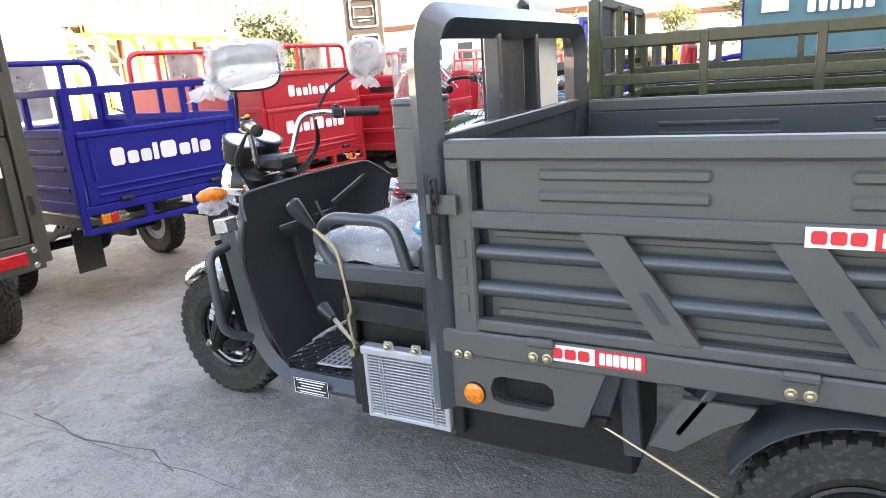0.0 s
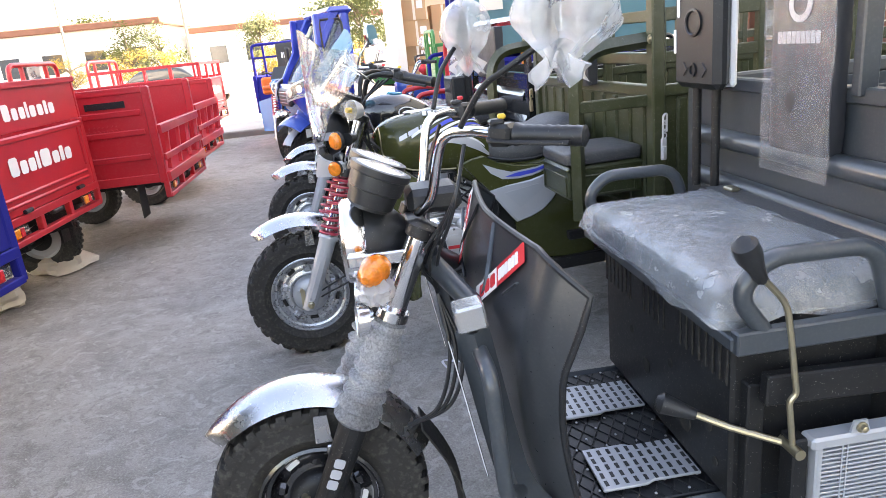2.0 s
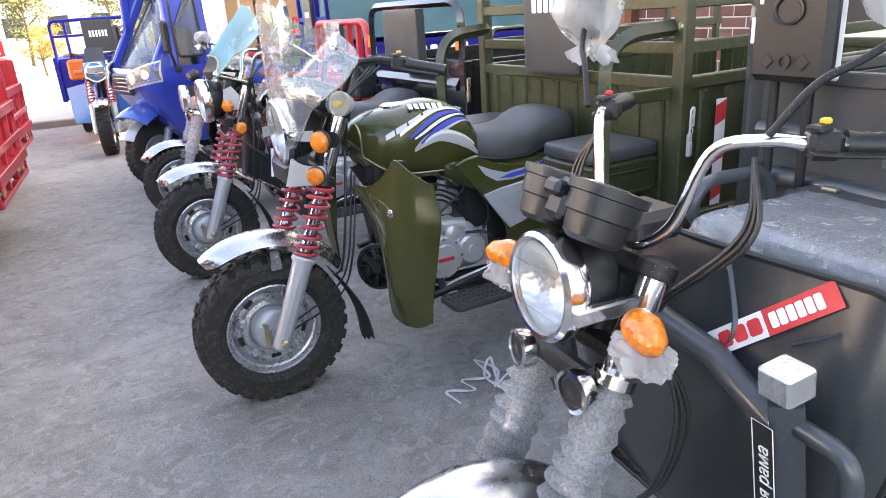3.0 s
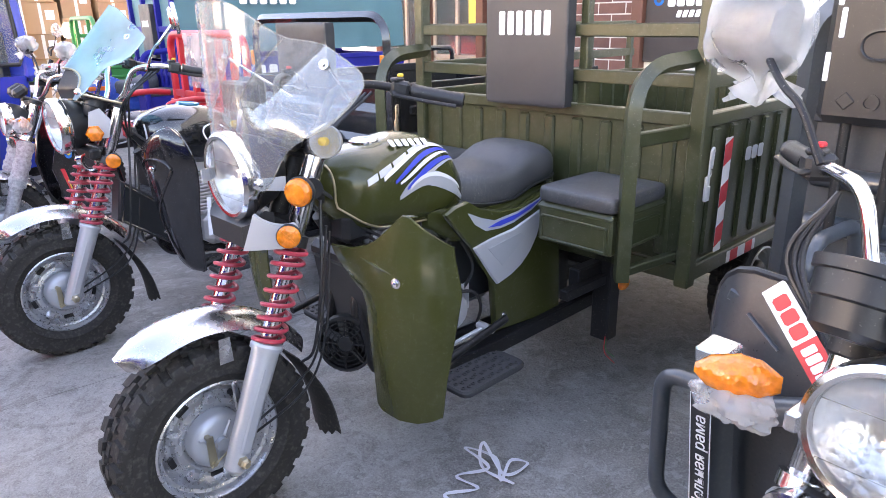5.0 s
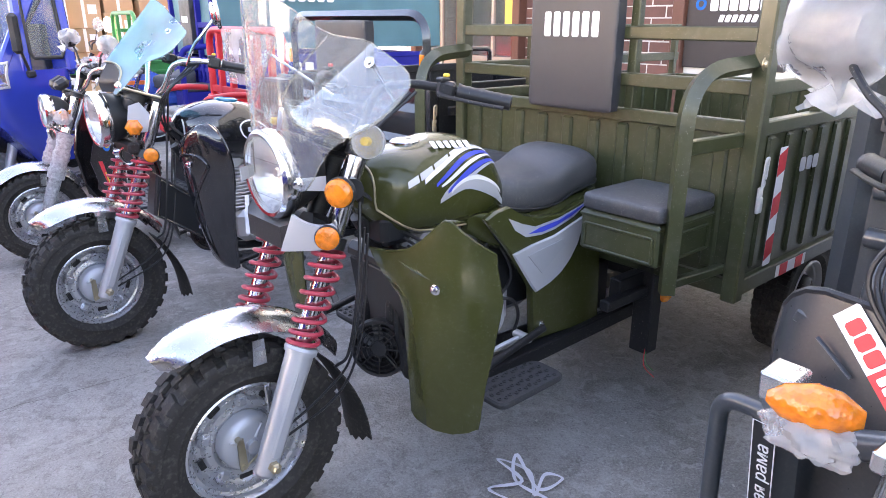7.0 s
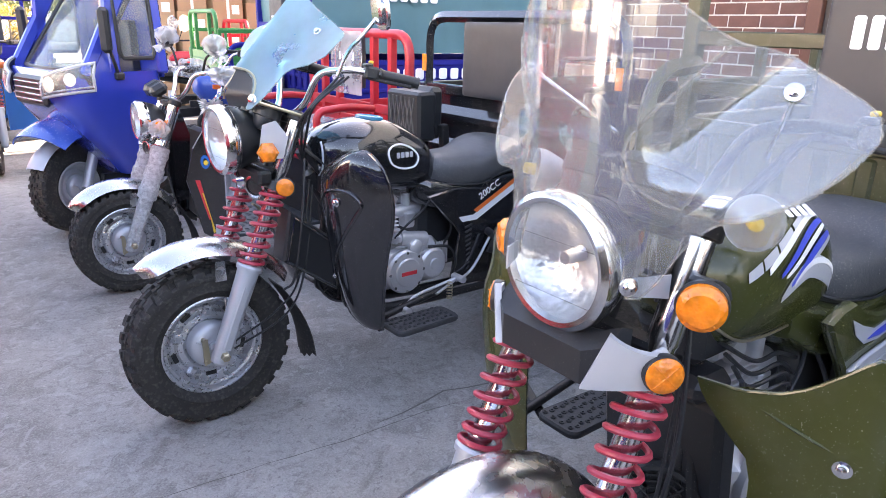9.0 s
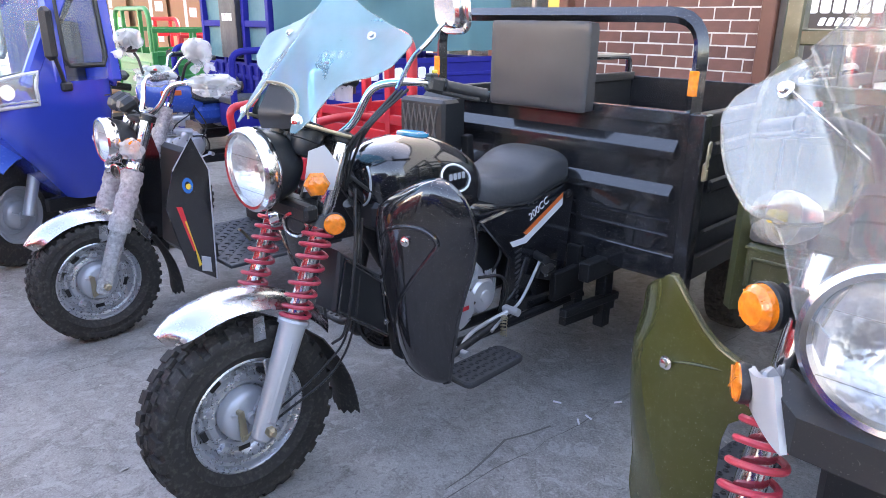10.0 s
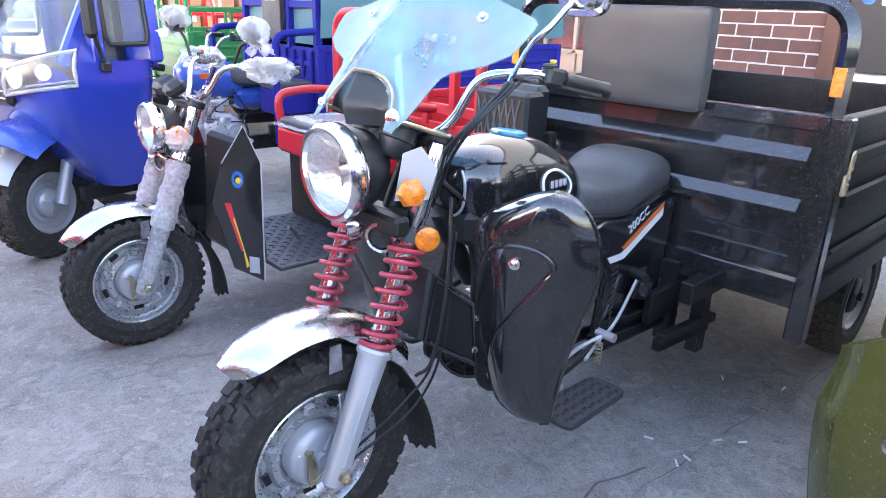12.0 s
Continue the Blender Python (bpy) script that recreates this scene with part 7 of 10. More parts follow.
    for y in (-0.19, 0.14):
        pe = Geo()
        pe.slab([(0.69, y - 0.085), (0.80, y - 0.085), (0.82, y - 0.075), (0.94, y - 0.075), (0.94, y + 0.075), (0.82, y + 0.075), (0.80, y + 0.085), (0.69, y + 0.085)], 0.008, pose(0, 0, 0.340), 0.002)
        pp = part("foot_pad", pe, M["silver"], fl, "silver slotted foot pad")
        sl = Geo()
        for i in range(10):
            for j in range(5):
                sl.box((0.705 + i * 0.025, y - 0.062 + j * 0.031, 0.3484), (0.009, 0.021, 0.0012), 0.0004)
        part("slot", sl, M["black_plastic"], pp)
    lp = part("data_plate", Geo().box((0.735, -0.374, 0.302), (0.155, 0.003, 0.062), 0.001), M["black_plastic"], root, "black data plate, small print")
    tx = Geo()
    for k in range(5):
        tx.box((0.735, -0.376, 0.324 - k * 0.011), (0.13 - 0.02 * (k % 3), 0.001, 0.004), 0.0002)
    for k in (-1, 1):
        tx.box((0.735, -0.376, 0.302 + k * 0.029), (0.152, 0.001, 0.002), 0.0002).box((0.735 + k * 0.075, -0.376, 0.302), (0.002, 0.001, 0.06), 0.0002)
    part("print", tx, M["white"], lp)
    # bench seat
    bx = part("seat_box", Geo().box((1.13, -0.02, 0.57), (0.38, 0.74, 0.44), 0.008), M["black_steel"], root, "black slotted steel seat box")
    sl = Geo()
    for k in range(24):
        if k in (8, 9, 15, 16):
            continue
        sl.box((0.939, -0.37 + k * 0.031, 0.69), (0.004, 0.010, 0.10), 0.001)
    for y, z, r in ((-0.30, 0.50, 0.016), (-0.18, 0.44, 0.030), (-0.10, 0.56, 0.012), (0.05, 0.48, 0.022), (0.15, 0.55, 0.012), (-0.33, 0.42, 0.012)):
        sl.lathe([(r, 0), (r, 0.003), (0, 0.003)], 14, axis((0.941, y, z), (-1, 0, 0)))
    part("vent_slot", sl, M["rubber"], bx)
    part("seat_rail", Geo().bar((0.90, -0.46, 0.785), (1.34, -0.46, 0.785), 0.03, 0.05).bar((0.90, 0.42, 0.785), (1.34, 0.42, 0.785), 0.03, 0.05).bar((0.91, -0.46, 0.78), (0.91, 0.42, 0.78), 0.03, 0.03), M["grey_dark"], bx)
    cu = flat_cushion(bx, (1.09, -0.02, 0.80), (0.40, 0.78, 0.065), "seat", "seat_cushion", "black seat cushion under clear film")
    wr = []
    for i in range(25):
        row = []
        for j in range(45):
            u, v = -1 + i / 12, -1 + j / 22
            e = max(abs(u) ** 18, abs(v) ** 24)
            x, y = 1.09 + 0.222 * u, -0.02 + 0.410 * v
            zz = 0.892 - 0.085 * e + 0.006 * noise.noise(Vector((x * 9, y * 9, 0))) + 0.004 * noise.noise(Vector((x * 30, y * 30, 2))) + 0.007 * abs(noise.noise(Vector((x * 17 + y * 6, y * 13, 4)))) - (0.03 * noise.noise(Vector((x * 6, y * 6, 5))) * e)
            row.append((x, y, zz))
        wr.append(row)
    part("film_cover", Geo().sheet(wr, 0.001), M["film"], cu, "wrinkled clear film over the cushion")
    for y in (-0.455, 0.415):
        ar = rounded([(0.965, y, 0.80), (0.905, y, 0.885), (0.965, y, 0.955), (1.195, y, 0.950), (1.238, y, 0.80)], 0.055, 7)
        part("arm_rail", Geo().tube(ar, 0.0185, 14), M["grey_dark"], bx, "bent tube seat arm rail")
    tkb = part("side_tank", Geo().box((1.335, -0.02, 0.64), (0.13, 0.88, 0.48), 0.012), M["black_steel"], root, "black narrow tank behind the seat")
    part("filler_neck", Geo().rod((1.335, -0.40, 0.87), (1.315, -0.43, 0.93), 0.032, 16), M["black_steel"], tkb)
    part("filler_cap", Geo().lathe([(0.04, -0.012), (0.046, -0.006), (0.048, 0.006), (0.044, 0.014), (0.036, 0.012), (0.030, 0.016), (0, 0.018)], 26, axis((1.310, -0.437, 0.944), (-0.2, -0.35, 0.9))), M["cyan_cap"], tkb, "translucent blue filler cap")
    part("dust_strip", Geo().box((1.335, -0.02, 0.884), (0.10, 0.80, 0.004), 0.001), M["seat"], tkb)
    part("brass_lug", Geo().box((1.325, 0.30, 0.892), (0.03, 0.05, 0.012), 0.004), M["brass"], tkb)
    # control levers
    lv = part("gear_lever", Geo().tube(rounded([(0.91, -0.505, 0.955), (1.00, -0.475, 0.86), (1.03, -0.475, 0.66), (1.015, -0.475, 0.645), (1.03, -0.475, 0.52)], 0.03, 4), 0.0065, 10), M["brass"], root, "zinc-yellow gear lever with black knob")
    part("knob", Geo().tube([(0.935, -0.49, 0.925), (0.915, -0.50, 0.955), (0.895, -0.51, 0.985), (0.882, -0.515, 1.010), (0.878, -0.517, 1.016)], [0.012, 0.017, 0.025, 0.024, 0.014], 16), M["black_plastic"], lv)
    lv = part("parking_lever", Geo().tube([(0.84, -0.35, 0.588), (0.93, -0.40, 0.555), (1.04, -0.455, 0.525)], 0.008, 10), M["brass"], root, "zinc-yellow low lever with black knob")
    part("knob", Geo().tube([(0.87, -0.37, 0.578), (0.84, -0.355, 0.588), (0.805, -0.34, 0.602), (0.795, -0.335, 0.605)], [0.012, 0.018, 0.024, 0.014], 16), M["black_plastic"], lv)
    part("pivot", Geo().rod((1.04, -0.475, 0.525), (1.04, -0.43, 0.525), 0.016, 12).rod((1.03, -0.50, 0.53), (1.03, -0.44, 0.53), 0.012, 12), M["brass"], lv)
    # radiator
    x0, x1, y, z0, z1 = 1.068, 1.362, -0.475, 0.318, 0.556
    rd = part("oil_cooler", Geo().box(((x0 + x1) / 2, y, z1 - 0.012), (x1 - x0 + 0.02, 0.045, 0.028), 0.006).box(((x0 + x1) / 2, y, z0 + 0.008), (x1 - x0, 0.04, 0.016), 0.004).box((x0 + 0.008, y, (z0 + z1) / 2), (0.016, 0.042, z1 - z0), 0.003).box((x1 - 0.008, y, (z0 + z1) / 2), (0.016, 0.042, z1 - z0), 0.003), M["silver"], root, "aluminium oil cooler with thin fins")
    fn = Geo()
    for k in range(19):
        fn.box(((x0 + x1) / 2, y - 0.002, z0 + 0.022 + k * 0.0102), (x1 - x0 - 0.03, 0.034, 0.0045), 0.001)
    part("fin", fn, M["silver"], rd)
    part("core", Geo().box(((x0 + x1) / 2, y + 0.006, (z0 + z1) / 2), (x1 - x0 - 0.02, 0.02, z1 - z0 - 0.03), 0.001), M["black_steel"], rd)
    fn = Geo()
    for k in (0.2, 0.24, 0.80, 0.84):
        fn.bar((x0 + (x1 - x0) * k, y - 0.02, z0 + 0.01), (x0 + (x1 - x0) * k, y - 0.02, z1 - 0.02), 0.003, 0.003, 0.001)
    part("tie", fn, M["silver"], rd)
    for k in (0.33, 0.66):
        part("mount", Geo().slab([(-0.022, 0), (0.022, 0), (0.014, 0.028), (-0.014, 0.028)], 0.006, axis((x0 + (x1 - x0) * k, y - 0.012, z1), (0, -1, 0))), M["silver"], rd)
        screw(rd, (x0 + (x1 - x0) * k, y - 0.020, z1 + 0.014), (0, -1, 0), 0.008, "brass")
    part("side_plate", Geo().box((x0 - 0.022, y + 0.02, (z0 + z1) / 2 - 0.005), (0.035, 0.05, z1 - z0), 0.004).box((x1 + 0.022, y + 0.02, (z0 + z1) / 2 - 0.005), (0.035, 0.05, z1 - z0), 0.004), M["black_steel"], rd)
    part("under_seat_beam", Geo().bar((0.98, -0.44, 0.66), (1.42, -0.44, 0.64), 0.03, 0.07).bar((0.98, -0.40, 0.30), (0.98, -0.40, 0.66), 0.04, 0.04), M["black_steel"], root)
    # load bed
    X0, X1, yl, yr, zf = 1.41, 3.28, -0.585, 0.67, 0.66
    bed = part("load_bed", Geo().box(((X0 + X1) / 2, (yl + yr) / 2, zf), (X1 - X0, yr - yl, 0.03), 0.003), M["grey"], root, "gunmetal steel load bed with braced boards")
    for y, s in ((yl, -1), (yr, 1)):
        g = Geo()
        g.box(((X0 + X1) / 2 + 0.025, y, 1.177), (X1 - X0 - 0.05, 0.05, 0.05), 0.008)                         # top rail
        g.box((X0 + 0.085, y, 0.93), (0.07, 0.044, 0.46), 0.006)                                  # stile
        g.box(((X0 + X1) / 2 + 0.03, y, 1.005), (X1 - X0 - 0.08, 0.038, 0.045), 0.006)            # middle rail
        g.box(((X0 + X1) / 2 + 0.03, y, 0.725), (X1 - X0 - 0.08, 0.038, 0.032), 0.006)
        g.box(((X0 + X1) / 2 + 0.06, y - s * 0.008, 1.09), (X1 - X0 - 0.16, 0.016, 0.14), 0.003)   # upper sheet
        sb = part("side_board", g, M["grey"], bed, "pressed gunmetal side board")
        rb = Geo()
        for xa in (1.70, 2.33, 2.96):
            for z in (1.118, 1.068):
                rb.box((xa + 0.19, y + s * 0.004, z), (0.38, 0.014, 0.028), 0.006)
        part("pressed_rib", rb, M["grey"], sb)
        part("back_sheet", Geo().box(((X0 + X1) / 2 + 0.06, y - s * 0.03, 0.86), (X1 - X0 - 0.16, 0.006, 0.26), 0.002).box(((X0 + X1) / 2 + 0.06, y - s * 0.022, 0.965), (X1 - X0 - 0.2, 0.012, 0.02), 0.004).box(((X0 + X1) / 2 + 0.06, y - s * 0.022, 0.755), (X1 - X0 - 0.2, 0.012, 0.02), 0.004), M["grey"], sb)
        for z in (0.918, 0.822):
            part("rail_tube", Geo().tube([(X0 + 0.12, y - s * 0.008, z), (X1 - 0.03, y - s * 0.008, z)], 0.021, 16), M["grey_dark"], sb, "round slate rail tube")
        for k in range(5):
            xa = 1.80 + k * 0.395
            br = part("diagonal_brace", Geo().slab([(xa, 0.985), (xa + 0.10, 0.985), (xa + 0.275, 0.735), (xa + 0.175, 0.735)], 0.02, Matrix(((1, 0, 0, 0), (0, 0, s, y - s * 0.0), (0, 1, 0, 0), (0, 0, 0, 1))), 0.004), M["grey"], sb)
            # darker slate plate paints the shade of a recess; nothing is cut
            part("brace_recess", Geo().slab([(xa + 0.135, 0.855), (xa + 0.155, 0.855), (xa + 0.205, 0.785), (xa + 0.185, 0.785)], 0.002, Matrix(((1, 0, 0, 0), (0, 0, s, y + s * 0.0205), (0, 1, 0, 0), (0, 0, 0, 1))), 0.0), M["grey_dark"], br)
        ln = Geo().box(((X0 + X1) / 2 + 0.02, y - s * 0.040, 0.925), (X1 - X0 - 0.10, 0.008, 0.46), 0.002)
        for z in (1.105, 1.065):
            ln.box((1.95, y - s * 0.046, z), (0.42, 0.010, 0.016), 0.004).box((2.65, y - s * 0.046, z), (0.42, 0.010, 0.016), 0.004)
        part("inner_liner", ln, M["grey_dark"], sb, "dark slate inner sheet")
        st = Geo()
        for z in (0.93, 0.86, 0.785):
            st.box((X0 + 0.085, y + s * 0.022, z), (0.028, 0.008, 0.05), 0.003)
        part("stile_emboss", st, M["grey"], sb)
        g = Geo().box(((X0 + X1) / 2, y, 0.672), (X1 - X0, 0.05, 0.07), 0.006)
        sill = part("bed_sill", g, M["grey"], bed)
        for xa in (1.70, 2.27, 2.85):
            hg = part("hinge", Geo().box((xa, y + s * 0.032, 0.705), (0.075, 0.022, 0.022), 0.006).box((xa, y + s * 0.028, 0.675), (0.065, 0.008, 0.045), 0.002), M["grey"], sill)
            for d in (-0.018, 0.018):
                screw(hg, (xa + d, y + s * 0.032, 0.666), (0, s, 0), 0.009, "brass")
        for d in (0.03, 0.058):
            screw(sill, (X0 + d + 0.03, y + s * 0.027, 0.642), (0, s, 0), 0.008, "brass")
    for xs, red in ((1.835, True), (2.375, True)):
        z = 0.703 if xs < 2 else 1.003
        mk = Matrix(((1, 0, 0, 0), (0, 0, -1, 0), (0, 1, 0, 0), (0, 0, 0, 1)))
        mk.translation = Vector((xs, yl - 0.027 - (0.0 if xs < 2 else -0.004), z - (0.02 if xs < 2 else 0)))
        stk = part("sticker", Geo().slab([(-0.118, -0.021), (0.0, -0.021), (0.0, 0.021), (-0.118, 0.021)], 0.0014, mk), M["white"], bed, "white and red brand sticker")
        part("red_field", Geo().slab([(0.0, -0.021), (0.118, -0.021), (0.118, 0.021), (0.0, 0.021)], 0.0014, mk), M["red_print"], stk)
        bars(3, 0.10, 0.027, mk @ Matrix.Translation((-0.06, 0, 0.0015)), M["red_print"], stk, "brand_mark")
        bars(6, 0.10, 0.030, mk @ Matrix.Translation((0.06, 0, 0.0015)), M["white"], stk, "brand_mark")
    part("tail_board", Geo().box((X1, (yl + yr) / 2, 0.94), (0.04, yr - yl, 0.54), 0.006), M["grey"], bed)
    fb = Geo().box((X0, (yl + yr) / 2, 0.93), (0.02, yr - yl - 0.06, 0.54), 0.004).bar((X0, yl, 1.19), (X0, yr, 1.19), 0.04, 0.04)
    for z in (0.88, 1.02):
        fb.rod((X0 - 0.03, yl + 0.06, z), (X0 - 0.03, yr - 0.06, z), 0.030, 14)
    part("front_board", fb, M["grey_dark"], bed)
    yc, hh = (yl + yr) / 2, (yr - yl) / 2
    path = rounded([(X0, yl + 0.006, 0.47), (X0, yl + 0.006, 1.49), (X0, yr - 0.006, 1.49), (X0, yr - 0.006, 0.47)], 0.12, 9)
    hp = part("front_hoop", Geo().tube(path, 0.046, 4), M["grey_dark"], bed, "slate square-tube front hoop")
    hb = Geo()
    for y in (-0.13, 0.19):
        hb.bar((X0 - 0.01, y, 1.19), (X0 - 0.01, y, 1.50), 0.05, 0.03)
    part("hoop_bar", hb, M["grey_dark"], hp)
    bp = cushion(hp, (X0 - 0.045, 0.03, 1.27), (0.05, 0.24, 0.46), "pad", "back_pad", label="black padded backrest under clear film")
    part("film_cover", Geo().sheet([[(X0 - 0.078 - 0.008 * noise.noise(Vector((y * 8, z * 8, 1))), y, z) for y in np.linspace(-0.11, 0.17, 15)] for z in np.linspace(0.98, 1.54, 24)], 0.0012), M["film_clear"], bp, "clear film with creases")
    bars(9, 0.17, 0.030, axis((X0 - 0.074, 0.03, 1.33), (-1, 0, 0)), M["silver_print"], bp, "brand_mark", "grey brand mark")
    part("emblem", Geo().lathe([(0.045, 0), (0.045, 0.002), (0.028, 0.002), (0.028, 0)], 18, axis((X0 - 0.072, 0.03, 1.41), (-1, 0, 0)), True), M["silver_print"], bp)
    # tall moulded backrest board on two posts
    br = part("backrest_board", Geo().box((1.31, 0.465, 1.385), (0.055, 0.27, 0.40), 0.02), M["black_plastic"], root, "black moulded backrest board on two posts")
    em = Geo().lathe([(0.052, 0), (0.052, 0.005), (0.044, 0.006), (0.040, 0.003), (0.040, 0)], 28, axis((1.281, 0.465, 1.385), (-1, 0, 0)) @ Matrix.Diagonal((1, 0.8, 1, 1)), True)
    for z in (1.245, 1.525):
        em.lathe([(0.022, 0), (0.022, 0.005), (0.014, 0.005), (0.014, 0)], 18, axis((1.281, 0.465, z), (-1, 0, 0)), True)
        for dy in (-0.06, 0.06):
            em.box((1.281, 0.465 + dy, z), (0.006, 0.035, 0.035), 0.003, Matrix.Rotation(0.785, 3, "X"))
    part("emboss", em, M["black_plastic"], br)
    for z, dy in ((1.52, 0.0), (1.44, -0.012), (1.33, 0.012)):
        part("edge_slot", Geo().box((1.281, 0.572 + dy, z), (0.006, 0.014, 0.075), 0.003), M["white"], br, "pale slot through the board")
    part("post", Geo().rod((1.33, 0.41, 0.86), (1.33, 0.41, 1.20), 0.014, 12).rod((1.33, 0.53, 0.86), (1.33, 0.53, 1.20), 0.014, 12), M["black_steel"], br)
    part("edge_film", Geo().box((1.350, 0.465, 1.385), (0.02, 0.25, 0.39), 0.008), M["white"], br, "pale foam backing")
    # canister at the hoop
    cn = []
    outl = [(0.055 * abs(math.cos(a)) ** 0.5 * (1 if math.cos(a) > 0 else -1), 0.085 * abs(math.sin(a)) ** 0.5 * (1 if math.sin(a) > 0 else -1)) for a in [6.2832 * k / 28 for k in range(28)]]
    ca = part("air_canister", Geo().slab([(x, y) for x, y in outl], 0.24, pose(1.325, -0.46, 1.055, 0, 0, 0), 0.012).slab([(x * 1.05, y * 1.04) for x, y in outl], 0.018, pose(1.325, -0.46, 1.285), 0.005).slab([(x * 1.03, y * 1.02) for x, y in outl], 0.012, pose(1.325, -0.46, 1.225), 0.004).slab([(x * 1.03, y * 1.02) for x, y in outl], 0.012, pose(1.325, -0.46, 1.08), 0.004), M["grey"], root, "grey moulded air canister strapped to the hoop")
    part("clip", Geo().box((1.265, -0.47, 1.262), (0.014, 0.03, 0.06), 0.004), M["black_steel"], ca)
    latch(bed, X0 + 0.03, yl - 0.042, 1.03, 0.19, "black_steel")
    part("latch_plate", Geo().box((X0 + 0.045, yl - 0.036, 1.045), (0.085, 0.008, 0.05), 0.002).box((X0 + 0.03, yl - 0.040, 0.90), (0.018, 0.014, 0.10), 0.004), M["grey"], bed)
    # skirt with oval hole, marker lamp, brake rod
    sk = Geo()
    Z = Matrix(((1, 0, 0, 0), (0, 0, -1, yl + 0.01), (0, 1, 0, 0), (0, 0, 0, 1)))
    sk.slab([(1.395, 0.645), (1.395, 0.475), (1.58, 0.475), (1.58, 0.505), (1.555, 0.515), (1.548, 0.545), (1.558, 0.575), (1.58, 0.585), (1.58, 0.645)], 0.02, Z, 0.0)
    sk.slab([(1.58, 0.645), (1.58, 0.585), (1.70, 0.585), (1.722, 0.57), (1.725, 0.53), (1.712, 0.512), (1.69, 0.505), (1.58, 0.505), (1.58, 0.475), (1.80, 0.48), (1.86, 0.645)], 0.02, Z, 0.0)
    skp = part("skirt_plate", sk, M["grey"], bed, "grey skirt plate with rounded opening")
    round_lens(skp, (1.502, yl - 0.012, 0.525), (0, -1, 0), 0.030, "amber", "side_marker", 0.012)
    part("inner_box", Geo().box((1.66, yl + 0.10, 0.545), (0.20, 0.10, 0.12), 0.01), M["black_steel"], skp)
    part("brake_rod", Geo().rod((1.80, yl + 0.03, 0.49), (2.12, yl + 0.0, 0.355), 0.0045, 8), M["brass"], root, "thin zinc-yellow brake rod")
    part("rod_clevis", Geo().box((1.83, yl + 0.03, 0.485), (0.05, 0.03, 0.025), 0.006), M["black_steel"], root)
    part("battery_box", Geo().box((1.62, -0.30, 0.40), (0.55, 0.30, 0.26), 0.01), M["black_steel"], root)
    part("brake_bracket", Geo().bar((1.87, yl + 0.05, 0.66), (1.82, yl + 0.04, 0.47), 0.02, 0.05).bar((1.88, yl + 0.1, 0.66), (1.90, yl + 0.1, 0.36), 0.05, 0.02), M["grey_dark"], root)
    fd = arc_sheet(2.42, 0.285, 0.33, 28, 152, 0.20, 0.012, 0.005, 16, 5)
    ob = part("rear_mudguard", fd, M["grey_dark"], root)
    ob.location = (0, -0.50, 0)
    ob = part("rear_mudguard", arc_sheet(2.42, 0.285, 0.33, 28, 152, 0.20, 0.012, 0.005, 16, 5), M["grey_dark"], root)
    ob.location = (0, 0.52, 0)
    ls = Geo().bar((2.05, -0.40, 0.56), (2.26, -0.42, 0.60), 0.06, 0.10).bar((2.02, yl + 0.06, 0.50), (2.10, yl + 0.06, 0.63), 0.12, 0.02)
    part("spring_hanger", ls, M["grey_dark"], root)
    part("guard_plate", Geo().slab([(2.03, 0.60), (2.19, 0.60), (2.175, 0.57), (2.11, 0.53), (2.02, 0.455), (1.955, 0.458)], 0.02, Matrix(((1, 0, 0, 0), (0, 0, -1, yl + 0.02), (0, 1, 0, 0), (0, 0, 0, 1))), 0.004), M["grey"], root, "grey mudguard stay plate")
    REAR_RIM[0] = "black_steel"
    chassis(root, 1.0, 3.2, "black_steel", 0.56, 0.30, 2.42, 0.50)
    REAR_RIM[0] = "silver"
    return root


green_trike()
black_trike()
grey_trike()

